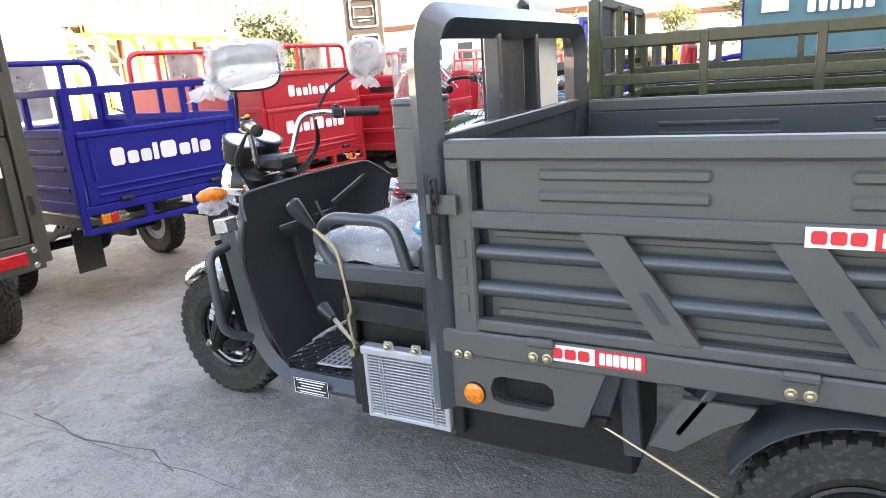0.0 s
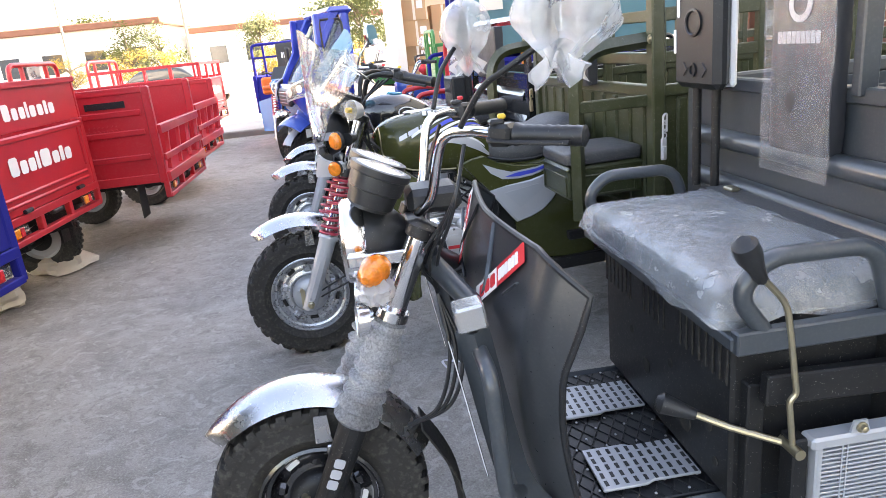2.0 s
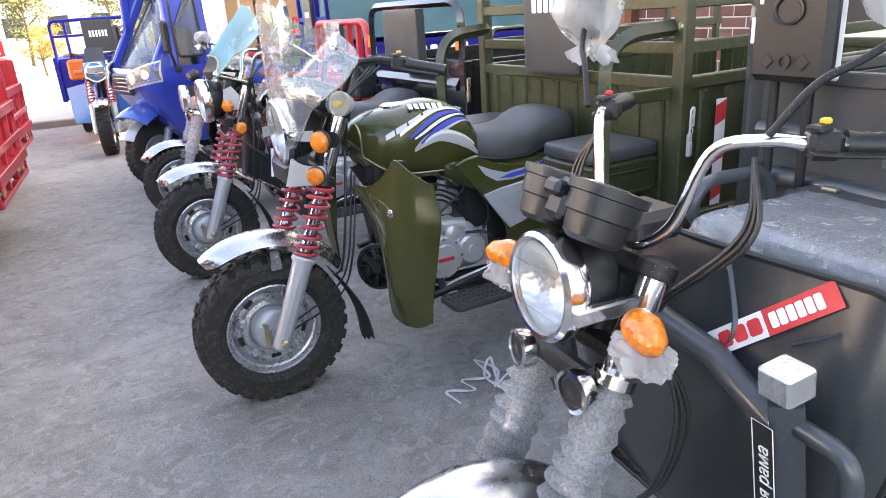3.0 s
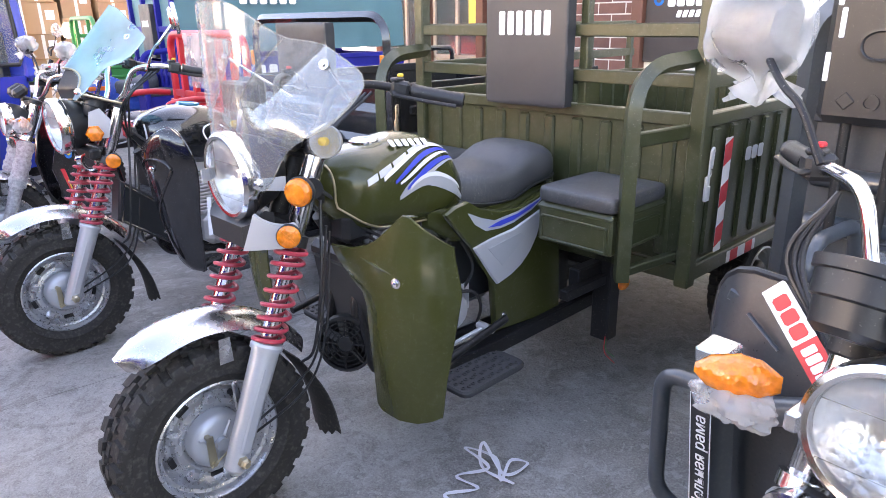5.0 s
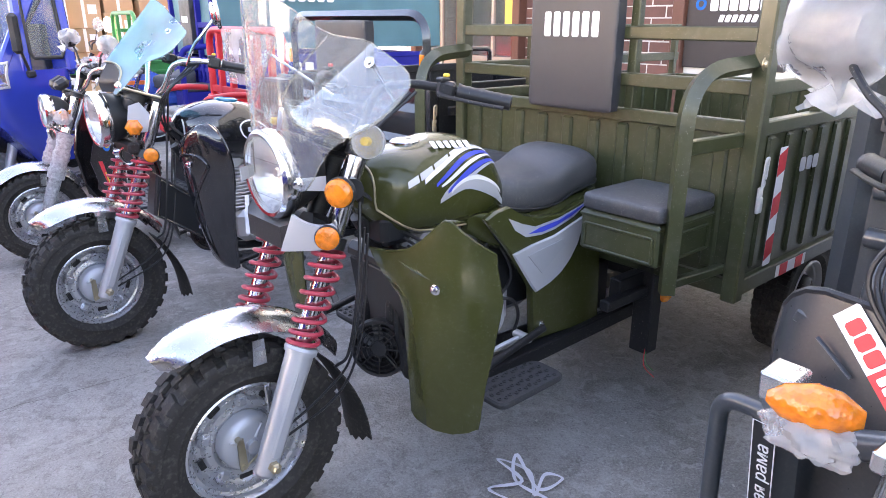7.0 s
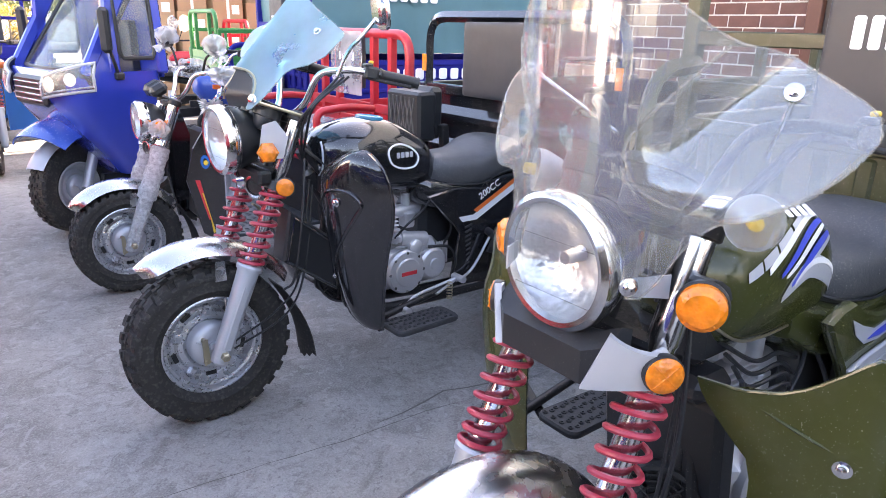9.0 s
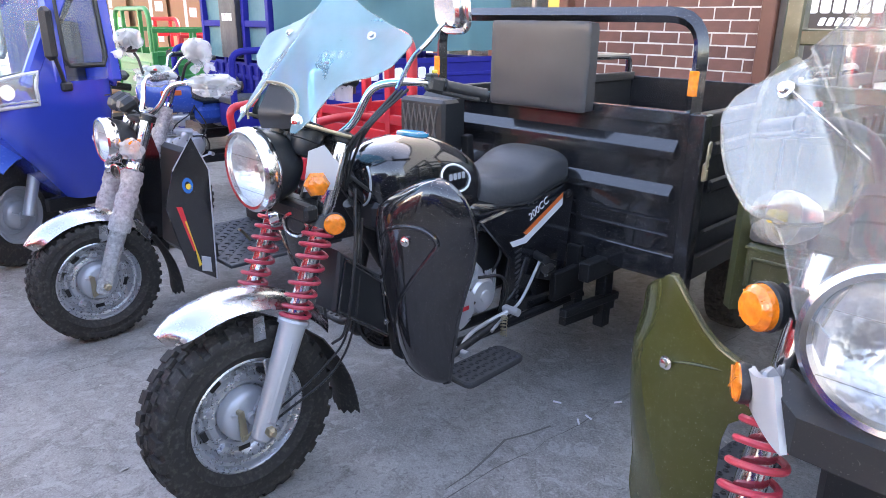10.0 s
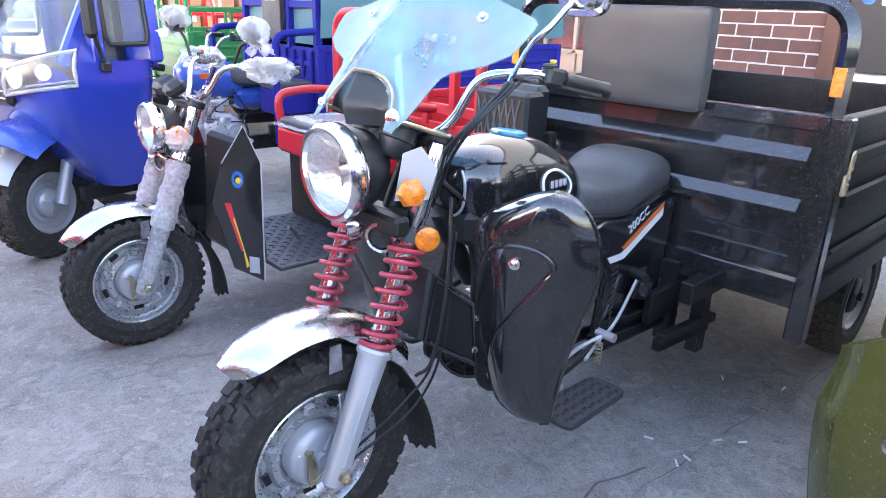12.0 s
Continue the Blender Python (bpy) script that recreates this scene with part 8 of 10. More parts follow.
# ---- the tricycles further along, and the row opposite ----
def scooter_trike():
    """The fourth of the row: black leg shield, red seat and bed, film round the fork and mirrors."""
    root = thing("cargo_tricycle", pose(-2.48, 6.78, 0, 0, 0, 4.0), "black and red cargo tricycle, fork and mirrors still film-wrapped", "cargo tricycle", "cargo tricycles")
    front_wheel(root, 0.285, False, False)
    fender(root, 0.285, 30, 140, 0.335, 0.15)
    mudflap(root, 0.285, 0.275, 0.35)
    fork(root, 0.40, 0.285, 0.10, 0.112, 1.02, "film", (0.58, 0.80))
    headlamp(root, (0.13, 0, 0.925), 0.098, (-1, 0, 0), 0.13)
    for s in (-1, 1):
        horn(root, (0.14, s * 0.06, 0.79), (-0.9, s * 0.3, 0), 0.036)
        ind = part("indicator", Geo().rod((0.20, s * 0.10, 0.915), (0.18, s * 0.20, 0.915), 0.026, 14), M["amber"], root)
        bag(ind, (0.18, s * 0.17, 0.90), (0.045, 0.06, 0.045), 21 + s)
    handlebar(root, (0.33, 1.03), 0.36, 0.15, 0.30, True, 1.165, True, 0.15)
    bag(root, (0.52, -0.32, 1.17), (0.10, 0.11, 0.05), 31, "film_on_grip")
    bag(root, (0.52, 0.32, 1.17), (0.10, 0.10, 0.05), 33, "film_on_grip")
    mirror(root, (0.42, -0.22, 1.19), (0.45, -0.34, 1.31), (0.9, -0.2, 0.1), (0.07, 0.05), 41)
    mirror(root, (0.42, 0.22, 1.19), (0.40, 0.30, 1.34), (0.9, 0.2, 0.1), (0.07, 0.05), 43)
    part("meter", Geo().box((0.24, 0.06, 1.085), (0.10, 0.10, 0.07), 0.02, Matrix.Rotation(-0.5, 3, "Y")).box((0.23, -0.05, 1.085), (0.09, 0.08, 0.06), 0.02, Matrix.Rotation(-0.5, 3, "Y")), M["black_plastic"], root)
    part("front_panel", Geo().box((0.44, 0, 0.60), (0.05, 0.36, 0.52), 0.02, Matrix.Rotation(0.10, 3, "Y")).box((0.47, 0, 0.36), (0.10, 0.44, 0.10), 0.02), M["black_plastic"], root)
    for s in (-1, 1):
        face = Matrix(((0.87, 0, -0.49, 0.30), (-0.49 * -s, 0, 0.87 * s, 0.21 * s), (0, 1, 0, 0), (0, 0, 0, 1)))
        out = [(0.126, 0.945), (0.19, 0.79), (0.179, 0.25), (0.05, 0.32), (-0.02, 0.62), (0.03, 0.79)]
        sh = part("leg_shield", Geo().slab(out, 0.022, face @ Matrix.Translation((0, 0, -0.022)), 0.006), M["black_gloss"], root, "glossy black leg shield with coloured flashes")
        part("flash", Geo().slab([(0.030, 0.62), (0.055, 0.62), (0.100, 0.40), (0.086, 0.40)], 0.0012, face), M["red_print"], sh)
        part("flash", Geo().slab([(0.060, 0.55), (0.068, 0.55), (0.116, 0.33), (0.104, 0.32), (0.092, 0.42)], 0.0018, face), M["yellow_print"], sh)
        part("emblem", Geo().lathe([(0.030, 0), (0.030, 0.002), (0.016, 0.002), (0.016, 0)], 18, face @ Matrix.Translation((0.09, 0.72, 0.0)) @ Matrix.Diagonal((0.8, 1.25, 1, 1)), True), M["sky_blue"], sh)
        part("emblem_dot", Geo().lathe([(0.014, 0), (0.014, 0.002), (0, 0.002)], 14, face @ Matrix.Translation((0.095, 0.715, 0.0))), M["yellow_print"], sh)
        part("side_lamp", Geo().slab([(0.115, 0.30), (0.160, 0.29), (0.160, 0.365), (0.118, 0.375)], 0.006, face, 0.002), M["bright_silver"], sh)
        part("rim", Geo().tube([face @ Vector((u, w, 0.0)) for u, w in ((0.03, 0.79), (0.126, 0.945), (0.19, 0.79), (0.179, 0.25))], 0.0035, 7), M["silver_print"], sh)
    fl = part("floor_plate", Geo().box((0.83, 0, 0.315), (0.66, 0.72, 0.02), 0.004), M["checker"], root, "dark checker-plate floor")
    ck = Geo()
    for i in range(16):
        for j in range(16):
            ck.bar((0.53 + i * 0.04 - 0.010, -0.32 + j * 0.042, 0.327), (0.53 + i * 0.04 + 0.010, -0.32 + j * 0.042 + (0.014 if (i + j) % 2 else -0.014), 0.327), 0.006, 0.004, 0.001)
    part("tread", ck, M["checker"], fl)
    part("pedal", Geo().tube(curve([(0.75, -0.10, 0.34), (0.70, -0.12, 0.40), (0.66, -0.16, 0.43)], 5), 0.008, 8), M["brass"], root)
    bx = part("seat_box", Geo().box((1.16, 0, 0.50), (0.36, 0.74, 0.36), 0.01), M["black_steel"], root)
    for k in range(8):
        part("vent_slot", Geo().box((0.978, -0.30 + k * 0.085, 0.50), (0.004, 0.05, 0.012), 0.001), M["rubber"], bx)
    part("seat_skirt", Geo().box((1.14, 0, 0.74), (0.42, 0.82, 0.14), 0.02), M["red"], bx, "red moulded seat skirt")
    flat_cushion(bx, (1.14, 0, 0.80), (0.42, 0.80, 0.055), "seat", "seat_cushion")
    part("film_cover", Geo().sheet([[(1.14 + 0.22 * u, 0.42 * v, 0.872 - 0.06 * max(abs(u), abs(v)) ** 8 + 0.006 * noise.noise(Vector((u * 4, v * 6, 3)))) for v in np.linspace(-1, 1, 22)] for u in np.linspace(-1, 1, 12)], 0.001), M["wrap"], bx)
    for y in (-0.42, 0.42):
        part("arm_rail", Geo().tube(rounded([(0.98, y, 0.76), (0.95, y, 0.97), (1.16, y, 0.99), (1.33, y, 0.97)], 0.07, 6), 0.022, 12), M["red"], bx, "red bent tube arm rail")
    bed_box(root, 1.46, 3.25, 0.64, 0.60, 0.88, "red", ())
    hp = hoop(root, 1.46, 0.60, 0.86, 1.39, 0.028, "red", 0.13, "front_hoop", False, [(y, 0.86, y, 1.37) for y in (-0.42, -0.22, 0.22, 0.42)])
    part("hoop_bar", Geo().bar((1.46, -0.60, 0.95), (1.46, 0.60, 0.95), 0.035, 0.05), M["red"], hp)
    cushion(hp, (1.42, 0, 1.22), (0.05, 0.30, 0.32), "pad", "back_pad", label="black padded backrest in clear film")
    pad_text(hp, axis((1.393, 0, 1.25), (-1, 0, 0)), 0.20, 0.05)
    part("film_cover", Geo().sheet([[(1.388 - 0.01 * noise.noise(Vector((y * 9, z * 9, 7))), y, z) for y in np.linspace(-0.19, 0.19, 12)] for z in np.linspace(1.02, 1.40, 14)], 0.001), M["wrap"], hp)
    chassis(root, 1.0, 3.2, "black_steel", 0.50, 0.30, 2.42, 0.52)
    return root


def bed_box(root, x0, x1, h, z0, z1, mat, styles=(), gate=True, rails=0.0, low_ribs=True):
    """A pressed-steel load bed: floor, two side boards, front board and tailgate as parts."""
    bed = part("load_bed", Geo().box(((x0 + x1) / 2, 0, z0 + 0.02), (x1 - x0, 2 * h, 0.03), 0.004), M[mat], root)
    H = z1 - z0
    ribs = [(x0 + 0.08, x1 - 0.08, z0 + H * f, z0 + H * (f + 0.07)) for f in (0.22, 0.50, 0.72)]
    for s in (-1, 1):
        g = wall_panel(Geo(), x0, x1, s * h, z0, z1, 0.02, ribs, s, 0.016)
        g.bar((x0, s * h, z1), (x1, s * h, z1), 0.045, 0.05).bar((x0, s * h, z0), (x1, s * h, z0), 0.045, 0.07)
        part("side_board", g, M[mat], bed)
        for xx in (x0, x1 - 0.02):
            part("corner_post", Geo().bar((xx, s * h, z0 - 0.04), (xx, s * h, z1 + 0.02), 0.06, 0.06, 0.008), M[mat], bed)
    g = Geo().box((x0, 0, (z0 + z1) / 2), (0.02, 2 * h - 0.06, H), 0.004)
    for f in (0.25, 0.55, 0.78):
        g.box((x0 - 0.012, 0, z0 + H * f), (0.02, 2 * h - 0.2, H * 0.08), 0.008)
    part("front_board", g, M[mat], bed)
    if gate:
        g = Geo().box((x1, 0, (z0 + z1) / 2), (0.024, 2 * h - 0.08, H - 0.02), 0.004)
        g.box((x1 + 0.008, 0, z1 - 0.02), (0.03, 2 * h - 0.06, 0.04), 0.010)
        for f in (0.14, 0.24):
            g.box((x1 + 0.012, 0, z0 + H * f), (0.02, 2 * h - 0.2, H * 0.05), 0.008)
        for s in (-1, 1):
            g.box((x1 + 0.012, s * (h - 0.10), z0 + H * 0.62), (0.02, 0.02, H * 0.6), 0.006)
        tg = part("tailgate", g, M[mat], bed)
        for s in (-1, 1):
            part("hinge", Geo().rod((x1 + 0.025, s * h * 0.55 - 0.04, z0 + 0.02), (x1 + 0.025, s * h * 0.55 + 0.04, z0 + 0.02), 0.014, 10), M["black_steel"], tg)
    return bed


def tail_light(root, x, y, z, w=0.17, h=0.065):
    t = part("tail_light", Geo().box((x, y, z), (0.03, w, h), 0.006), M["clear_lens"], root, "amber, red and clear tail light")
    for dy, ww, mt in ((-0.30, 0.34, "amber"), (0.02, 0.28, "red_lens")):
        part("lens", Geo().box((x + 0.012, y + w * dy * (1), z), (0.014, w * ww, h * 0.86), 0.004), M[mt], t)
    return t


def opposite_trike(x_tail, y, yaw, mat, h=0.60, z0=0.66, z1=1.14, text=True, upper=0.0, rails=False, hoop_z=1.62, label="", L=1.75, gate=True, hoop_pad=True, front=True, wheel=-0.62):
    """A tricycle of the row opposite, its tail to the aisle. Origin at the tail's middle; local x runs to the back."""
    root = thing("cargo_tricycle", pose(x_tail, y, 0, 0, 0, yaw), label, "cargo tricycle", "cargo tricycles")
    bed = bed_box(root, -L, -0.012, h, z0, z1, mat, gate=gate)
    if text:
        bars(8, 2 * h * 0.62, (z1 - z0) * 0.24, axis((0.004, -0.02, z0 + (z1 - z0) * 0.62), (1, 0, 0)), M["white"], bed, "brand_mark", "white brand mark", 0.2, 0.0, (1.1, 0.9, 0.9, 0.45, 1.4, 1.0, 0.6, 1.0), (1, 0.72, 0.72, 1, 1, 0.72, 0.9, 0.72))
    if upper:
        for s in (-1, 1):
            part("upper_side_board", Geo().box((-L / 2, s * h, z1 + upper / 2 + 0.02), (L, 0.025, upper), 0.004).bar((-L, s * h, z1 + upper + 0.02), (0, s * h, z1 + upper + 0.02), 0.04, 0.04), M[mat], bed)
        up = part("upper_tailgate", Geo().box((-0.01, 0, z1 + upper / 2 + 0.02), (0.024, 2 * h - 0.06, upper), 0.004).bar((0, -h, z1 + upper + 0.02), (0, h, z1 + upper + 0.02), 0.04, 0.04), M[mat], bed)
        bars(8, 2 * h * 0.5, upper * 0.36, axis((0.004, -0.02, z1 + upper * 0.5), (1, 0, 0)), M["white"], up, "brand_mark", "", 0.25, 0.0, (1.1, 0.9, 0.9, 0.45, 1.0, 1.0, 0.6, 1.0), (1, 0.72, 0.72, 1, 0.72, 0.72, 0.9, 0.72))
    if rails:
        g = Geo()
        for s in (-1, 1):
            g.bar((-L, s * h, z1 + 0.235), (0, s * h, z1 + 0.235), 0.04, 0.045)
            for k in range(5):
                g.bar((-L + 0.02 + k * (L - 0.06) / 4, s * h, z1), (-L + 0.02 + k * (L - 0.06) / 4, s * h, z1 + 0.235), 0.035, 0.035)
        g.bar((-0.02, -h, z1 + 0.235), (-0.02, h, z1 + 0.235), 0.04, 0.045)
        for y2 in (-h * 0.98, -h * 0.34, h * 0.34, h * 0.98):
            g.bar((-0.02, y2, z1 - 0.02), (-0.02, y2, z1 + 0.235), 0.035, 0.04)
        part("top_rail", g, M[mat], bed)
    hp = hoop(root, -L, h - 0.04, z1 - 0.1, hoop_z, 0.026, mat, 0.13, "front_hoop", False, [(-0.30, z1, -0.30, hoop_z), (0.30, z1, 0.30, hoop_z)])
    if hoop_pad:
        cushion(hp, (-L - 0.03, 0, (z1 + hoop_z) / 2 + 0.02), (0.05, 0.36, hoop_z - z1 - 0.02), "pad", "back_pad")
        part("film_cover", Geo().sheet([[(-L + 0.012 + 0.02 * noise.noise(Vector((yy * 9, z * 9, y))), yy, z) for yy in np.linspace(-0.20, 0.20, 10)] for z in np.linspace(z1 - 0.02, hoop_z - 0.02, 12)], 0.001), M["wrap"], hp)
    b = Geo().bar((-0.02, -h, z0 - 0.02), (-0.02, h, z0 - 0.02), 0.05, 0.05).bar((-0.02, -h, z0 - 0.15), (-0.02, h, z0 - 0.15), 0.05, 0.035)
    for yy in (-h, -h * 0.3, h * 0.3, h):
        b.bar((-0.02, yy, z0 - 0.16), (-0.02, yy, z0), 0.04, 0.045)
    bm = part("rear_bumper", b, M[mat], root)
    tail_light(bm, -0.01, -h * 0.72, z0 - 0.085)
    tail_light(bm, -0.01, h * 0.72, z0 - 0.085)
    part("plate_lamp", Geo().box((-0.01, 0, z0 - 0.06), (0.04, 0.12, 0.03), 0.008), M["black_plastic"], bm)
    chassis(root, -L - 0.3, -0.05, "black_steel", 0.50, 0.30, wheel, h + 0.0)
    for s in (-1, 1):
        part("mud_guard", Geo().box((-0.26, s * (h - 0.10), 0.40), (0.008, 0.18, 0.28), 0.002), M["rubber"], root)
    if front:
        F = part("front_frame", Geo().rod((-L - 0.9, 0, 0.86), (-L - 0.1, 0, 0.72), 0.04, 12).rod((-L - 1.0, 0, 1.0), (-L - 1.30, 0, 0.42), 0.03, 12).bar((-L - 0.9, 0, 0.35), (-L, 0, 0.40), 0.30, 0.10), M["black_steel"], root)
        ob = rear_wheel(root, -L - 1.38, 0, 0.285, -1)
        part("seat", Geo().box((-L - 0.35, 0, 0.86), (0.45, 0.30, 0.10), 0.04), M["seat"], root)
        part("tank_cover", Geo().box((-L - 0.75, 0, 0.92), (0.42, 0.26, 0.20), 0.08), M[mat], root)
        g = Geo()
        for s in (-1, 1):
            g.tube(curve([(-L - 1.0, 0, 1.06), (-L - 0.98, s * 0.16, 1.16), (-L - 0.75, s * 0.36, 1.18)], 6), 0.012, 8)
        hb = part("handlebar", g, M["black_steel"], root)
        for s in (-1, 1):
            bag(hb, (-L - 0.80, s * 0.36, 1.40), (0.07, 0.11, 0.10), 50 + int(10 * y) + s, "plastic_bag")
            part("mirror_stalk", Geo().rod((-L - 0.88, s * 0.30, 1.17), (-L - 0.80, s * 0.36, 1.40), 0.006, 7), M["black_steel"], hb)
    return root


def blue_far_trike():
    root = thing("cargo_tricycle", pose(-3.08, 10.45, 0, 0, 0, 86), "bright blue cargo tricycle with orange seat side and red springs", "cargo tricycle", "cargo tricycles")
    moto_front(root, {"lamp": (0.16, 0, 0.99), "grip_z": 1.19})
    part("nose_fairing", Geo().box((0.20, 0, 1.03), (0.14, 0.28, 0.16), 0.05, Matrix.Rotation(-0.4, 3, "Y")), M["sky_blue"], root, "bright blue headlamp fairing")
    part("head_light", Geo().box((0.125, 0, 1.02), (0.03, 0.20, 0.10), 0.02, Matrix.Rotation(-0.4, 3, "Y")), M["mirror"], root)
    part("fly_screen", Geo().sheet([[(0.22 + 0.25 * v + 0.6 * y * y, y * (1 - 0.25 * v), 1.10 + 0.17 * v) for y in np.linspace(-0.13, 0.13, 9)] for v in np.linspace(0, 1, 6)], 0.004), M["black_plastic"], root)
    for s in (-1, 1):
        part("indicator", Geo().rod((0.22, s * 0.15, 1.00), (0.20, s * 0.25, 1.00), 0.034, 12, 0.026), M["orange_paint"], root)
        rows = [[(0.38 + 0.22 * u + 0.05 * v, s * (0.16 + 0.26 * u), 0.86 - 0.06 * u - 0.50 * v + 0.05 * u * v) for u in np.linspace(0, 1, 8)] for v in np.linspace(0, 1, 10)]
        part("leg_guard", Geo().sheet(rows, 0.008), M["sky_blue"], root, "bright blue leg guard")
    tank(root, "sky_blue")
    saddle(root, 0.945, 1.405, 0.845)
    part("side_cover", Geo().box((1.10, 0.0, 0.62), (0.4, 0.34, 0.40), 0.04), M["sky_blue"], root)
    part("seat_side", Geo().box((0.98, 0.30, 1.0), (0.10, 0.22, 0.26), 0.03), M["orange_paint"], root, "orange seat side")
    bed_box(root, 1.47, 3.2, 0.60, 0.60, 1.13, "blue")
    hp = hoop(root, 1.47, 0.58, 0.95, 1.62, 0.022, "blue", 0.08, "front_hoop", False, [(-0.58, 1.42, 0.58, 1.42), (-0.40, 1.13, -0.40, 1.6), (0.40, 1.13, 0.40, 1.6)])
    cushion(hp, (1.43, 0, 1.40), (0.05, 0.38, 0.42), "pad", "back_pad")
    pad_text(hp, axis((1.40, 0, 1.43), (-1, 0, 0)), 0.24, 0.085)
    chassis(root, 1.0, 3.1, "black_steel", 0.50, 0.30, 2.42, 0.50)
    return root


def cab_trike():
    root = thing("cab_tricycle", pose(-2.60, 8.15, 0, 0, 0, 37), "blue three-wheeled cab with windscreen, headlamps and door", "cab tricycle", "cargo tricycles")
    z = 0.315
    w = shared("cab_rim", "front_wheel", lambda: rim_geo(0.172), M["silver"], root, Matrix.Translation((0, 0, z)))
    shared("cab_tyre", "tyre", lambda: tyre_geo(z, 0.13, 0.168, 36, 0.010, False), M["rubber"], w)
    shared("front_hub", "hub", hub_geo, M["silver"], w)
    part("wheel_arch", arc_sheet(0, z, 0.36, 20, 150, 0.15, 0.03, 0.004), M["silver"], root, "grey inner mudguard")
    for s in (-1, 1):
        part("fork_leg", Geo().tube([(0.0, s * 0.115, z), (0.10, s * 0.115, 0.56), (0.16, s * 0.11, 0.72)], [0.034, 0.036, 0.028], 14), M["silver"], root)
    part("nose_guard", arc_sheet(-0.02, z + 0.04, 0.44, 62, 128, 0.46, 0.10, 0.012, 14, 11), M["nose_blue"], root, "pale blue front mudguard")
    # shell: rings from the floor to the roof
    def ring(zz):
        """Half width, front x, back x of the cab at height zz."""
        t = (zz - 0.42) / 1.40
        front = float(np.interp(zz, (0.42, 0.55, 0.70, 0.84, 0.95, 1.04, 1.12, 1.30, 1.78), (0.26, 0.16, 0.04, -0.06, -0.115, -0.12, -0.09, 0.02, 0.34)))
        hw = 0.38 + 0.18 * min(1, t * 2.4) - 0.10 * max(0, t - 0.5)
        return hw, front - 0.06, 0.50 - 0.05 * max(0, t - 0.6)
    def outline(zz, n=40):
        hw, f, b = ring(zz)
        pts = []
        for k in range(n):
            a = 2 * math.pi * k / n
            ca, sa = math.cos(a), math.sin(a)
            e = 0.45
            pts.append(((f + b) / 2 - (b - f) / 2 * abs(ca) ** e * (1 if ca > 0 else -1), hw * abs(sa) ** e * (1 if sa > 0 else -1), zz))
        return pts
    zs = list(np.linspace(0.42, 1.12, 18))
    g, n = Geo(), 40
    vs, fs = [], []
    for zz in zs:
        vs += outline(zz)
    for i in range(len(zs) - 1):
        for j in range(n):
            fs.append([i * n + j, i * n + (j + 1) % n, (i + 1) * n + (j + 1) % n, (i + 1) * n + j])
    fs += [list(range(n)), [(len(zs) - 1) * n + j for j in range(n)]]
    g.add(vs, fs)
    body = part("cab_body", g, M["cab_blue"], root, "glossy blue moulded cab shell", 50)
    # pillars, roof
    zt = 1.78
    for y in (-1, 1):
        hw0, f0, b0 = ring(1.10)
        hw1, f1, b1 = ring(zt)
        for xa, xb in ((f0 + 0.10, f1 + 0.05), (0.12, 0.15), (b0 - 0.05, b1 - 0.05)):
            part("pillar", Geo().bar((xa, y * (hw0 - 0.03), 1.10), (xb, y * (hw1 - 0.03), zt), 0.05, 0.08, 0.015, (1, 0, 0)), M["cab_blue"], body)
        part("door_glass", Geo().sheet([[(0.165 + 0.235 * u, y * (hw0 - 0.02 + (hw1 - hw0) * v), 1.20 + 0.52 * v) for u in (0, 0.5, 1)] for v in (0, 0.5, 1)], 0.004), M["cab_glass"], body)
        part("door_seal", Geo().tube([(0.165 + 0.235 * u, y * (hw0 - 0.014 + (hw1 - hw0) * v), 1.20 + 0.52 * v) for u, v in ((0.08, 0), (0.92, 0), (1, 0.08), (1, 0.92), (0.92, 1), (0.08, 1), (0, 0.92), (0, 0.08))], 0.014, 8, True), M["black_plastic"], body)
        part("quarter_panel", Geo().sheet([[(f0 + 0.10 + (0.15 - f0 - 0.10) * u + (f1 - f0) * v * (1 - u), y * (hw0 - 0.022 + (hw1 - hw0) * v), 1.10 + 0.68 * v) for u in np.linspace(0, 1, 5)] for v in np.linspace(0, 1, 5)], 0.02), M["cab_blue"], body)
        part("door_handle", Geo().box((0.135, y * (ring(1.09)[0] + 0.010), 1.095), (0.06, 0.035, 0.05), 0.010), M["black_plastic"], body)
        part("door_gap", Geo().tube(rounded([(0.13, y * (ring(1.08)[0] + 0.001), 1.09), (0.12, y * (ring(0.95)[0] + 0.001), 1.03), (0.42, y * (ring(0.95)[0] + 0.001), 1.03)], 0.03, 4), 0.004, 6), M["black_plastic"], body)
        part("mirror", Geo().box((0.06, y * (hw0 + 0.045), 1.37), (0.07, 0.05, 0.27), 0.024), M["black_plastic"], body, "tall black wing mirror")
        part("mirror_arm", Geo().rod((0.13, y * (hw0 + 0.01), 1.10), (0.07, y * (hw0 + 0.045), 1.28), 0.011, 8), M["black_plastic"], body)
        hl = []
        for i in range(5):
            v = i / 4
            hl.append([(ring(0.96 + 0.14 * v)[1] - 0.016 + 0.17 * u ** 2.4, y * (0.26 + 0.29 * u), 0.955 + 0.06 * u + (0.155 - 0.02 * u) * v + 0.03 * u * v - 0.03 * (1 - u) * v) for u in np.linspace(0, 1, 8)])
        out = lambda q, k, d: (q[0] - d * (1 - 0.75 * k / 7), q[1] + y * d * 1.1 * k / 7, q[2])
        lamp = part("headlamp", Geo().sheet([[out(q, k, 0.004) for k, q in enumerate(r)] for r in hl], 0.012), M["black_plastic"], body)
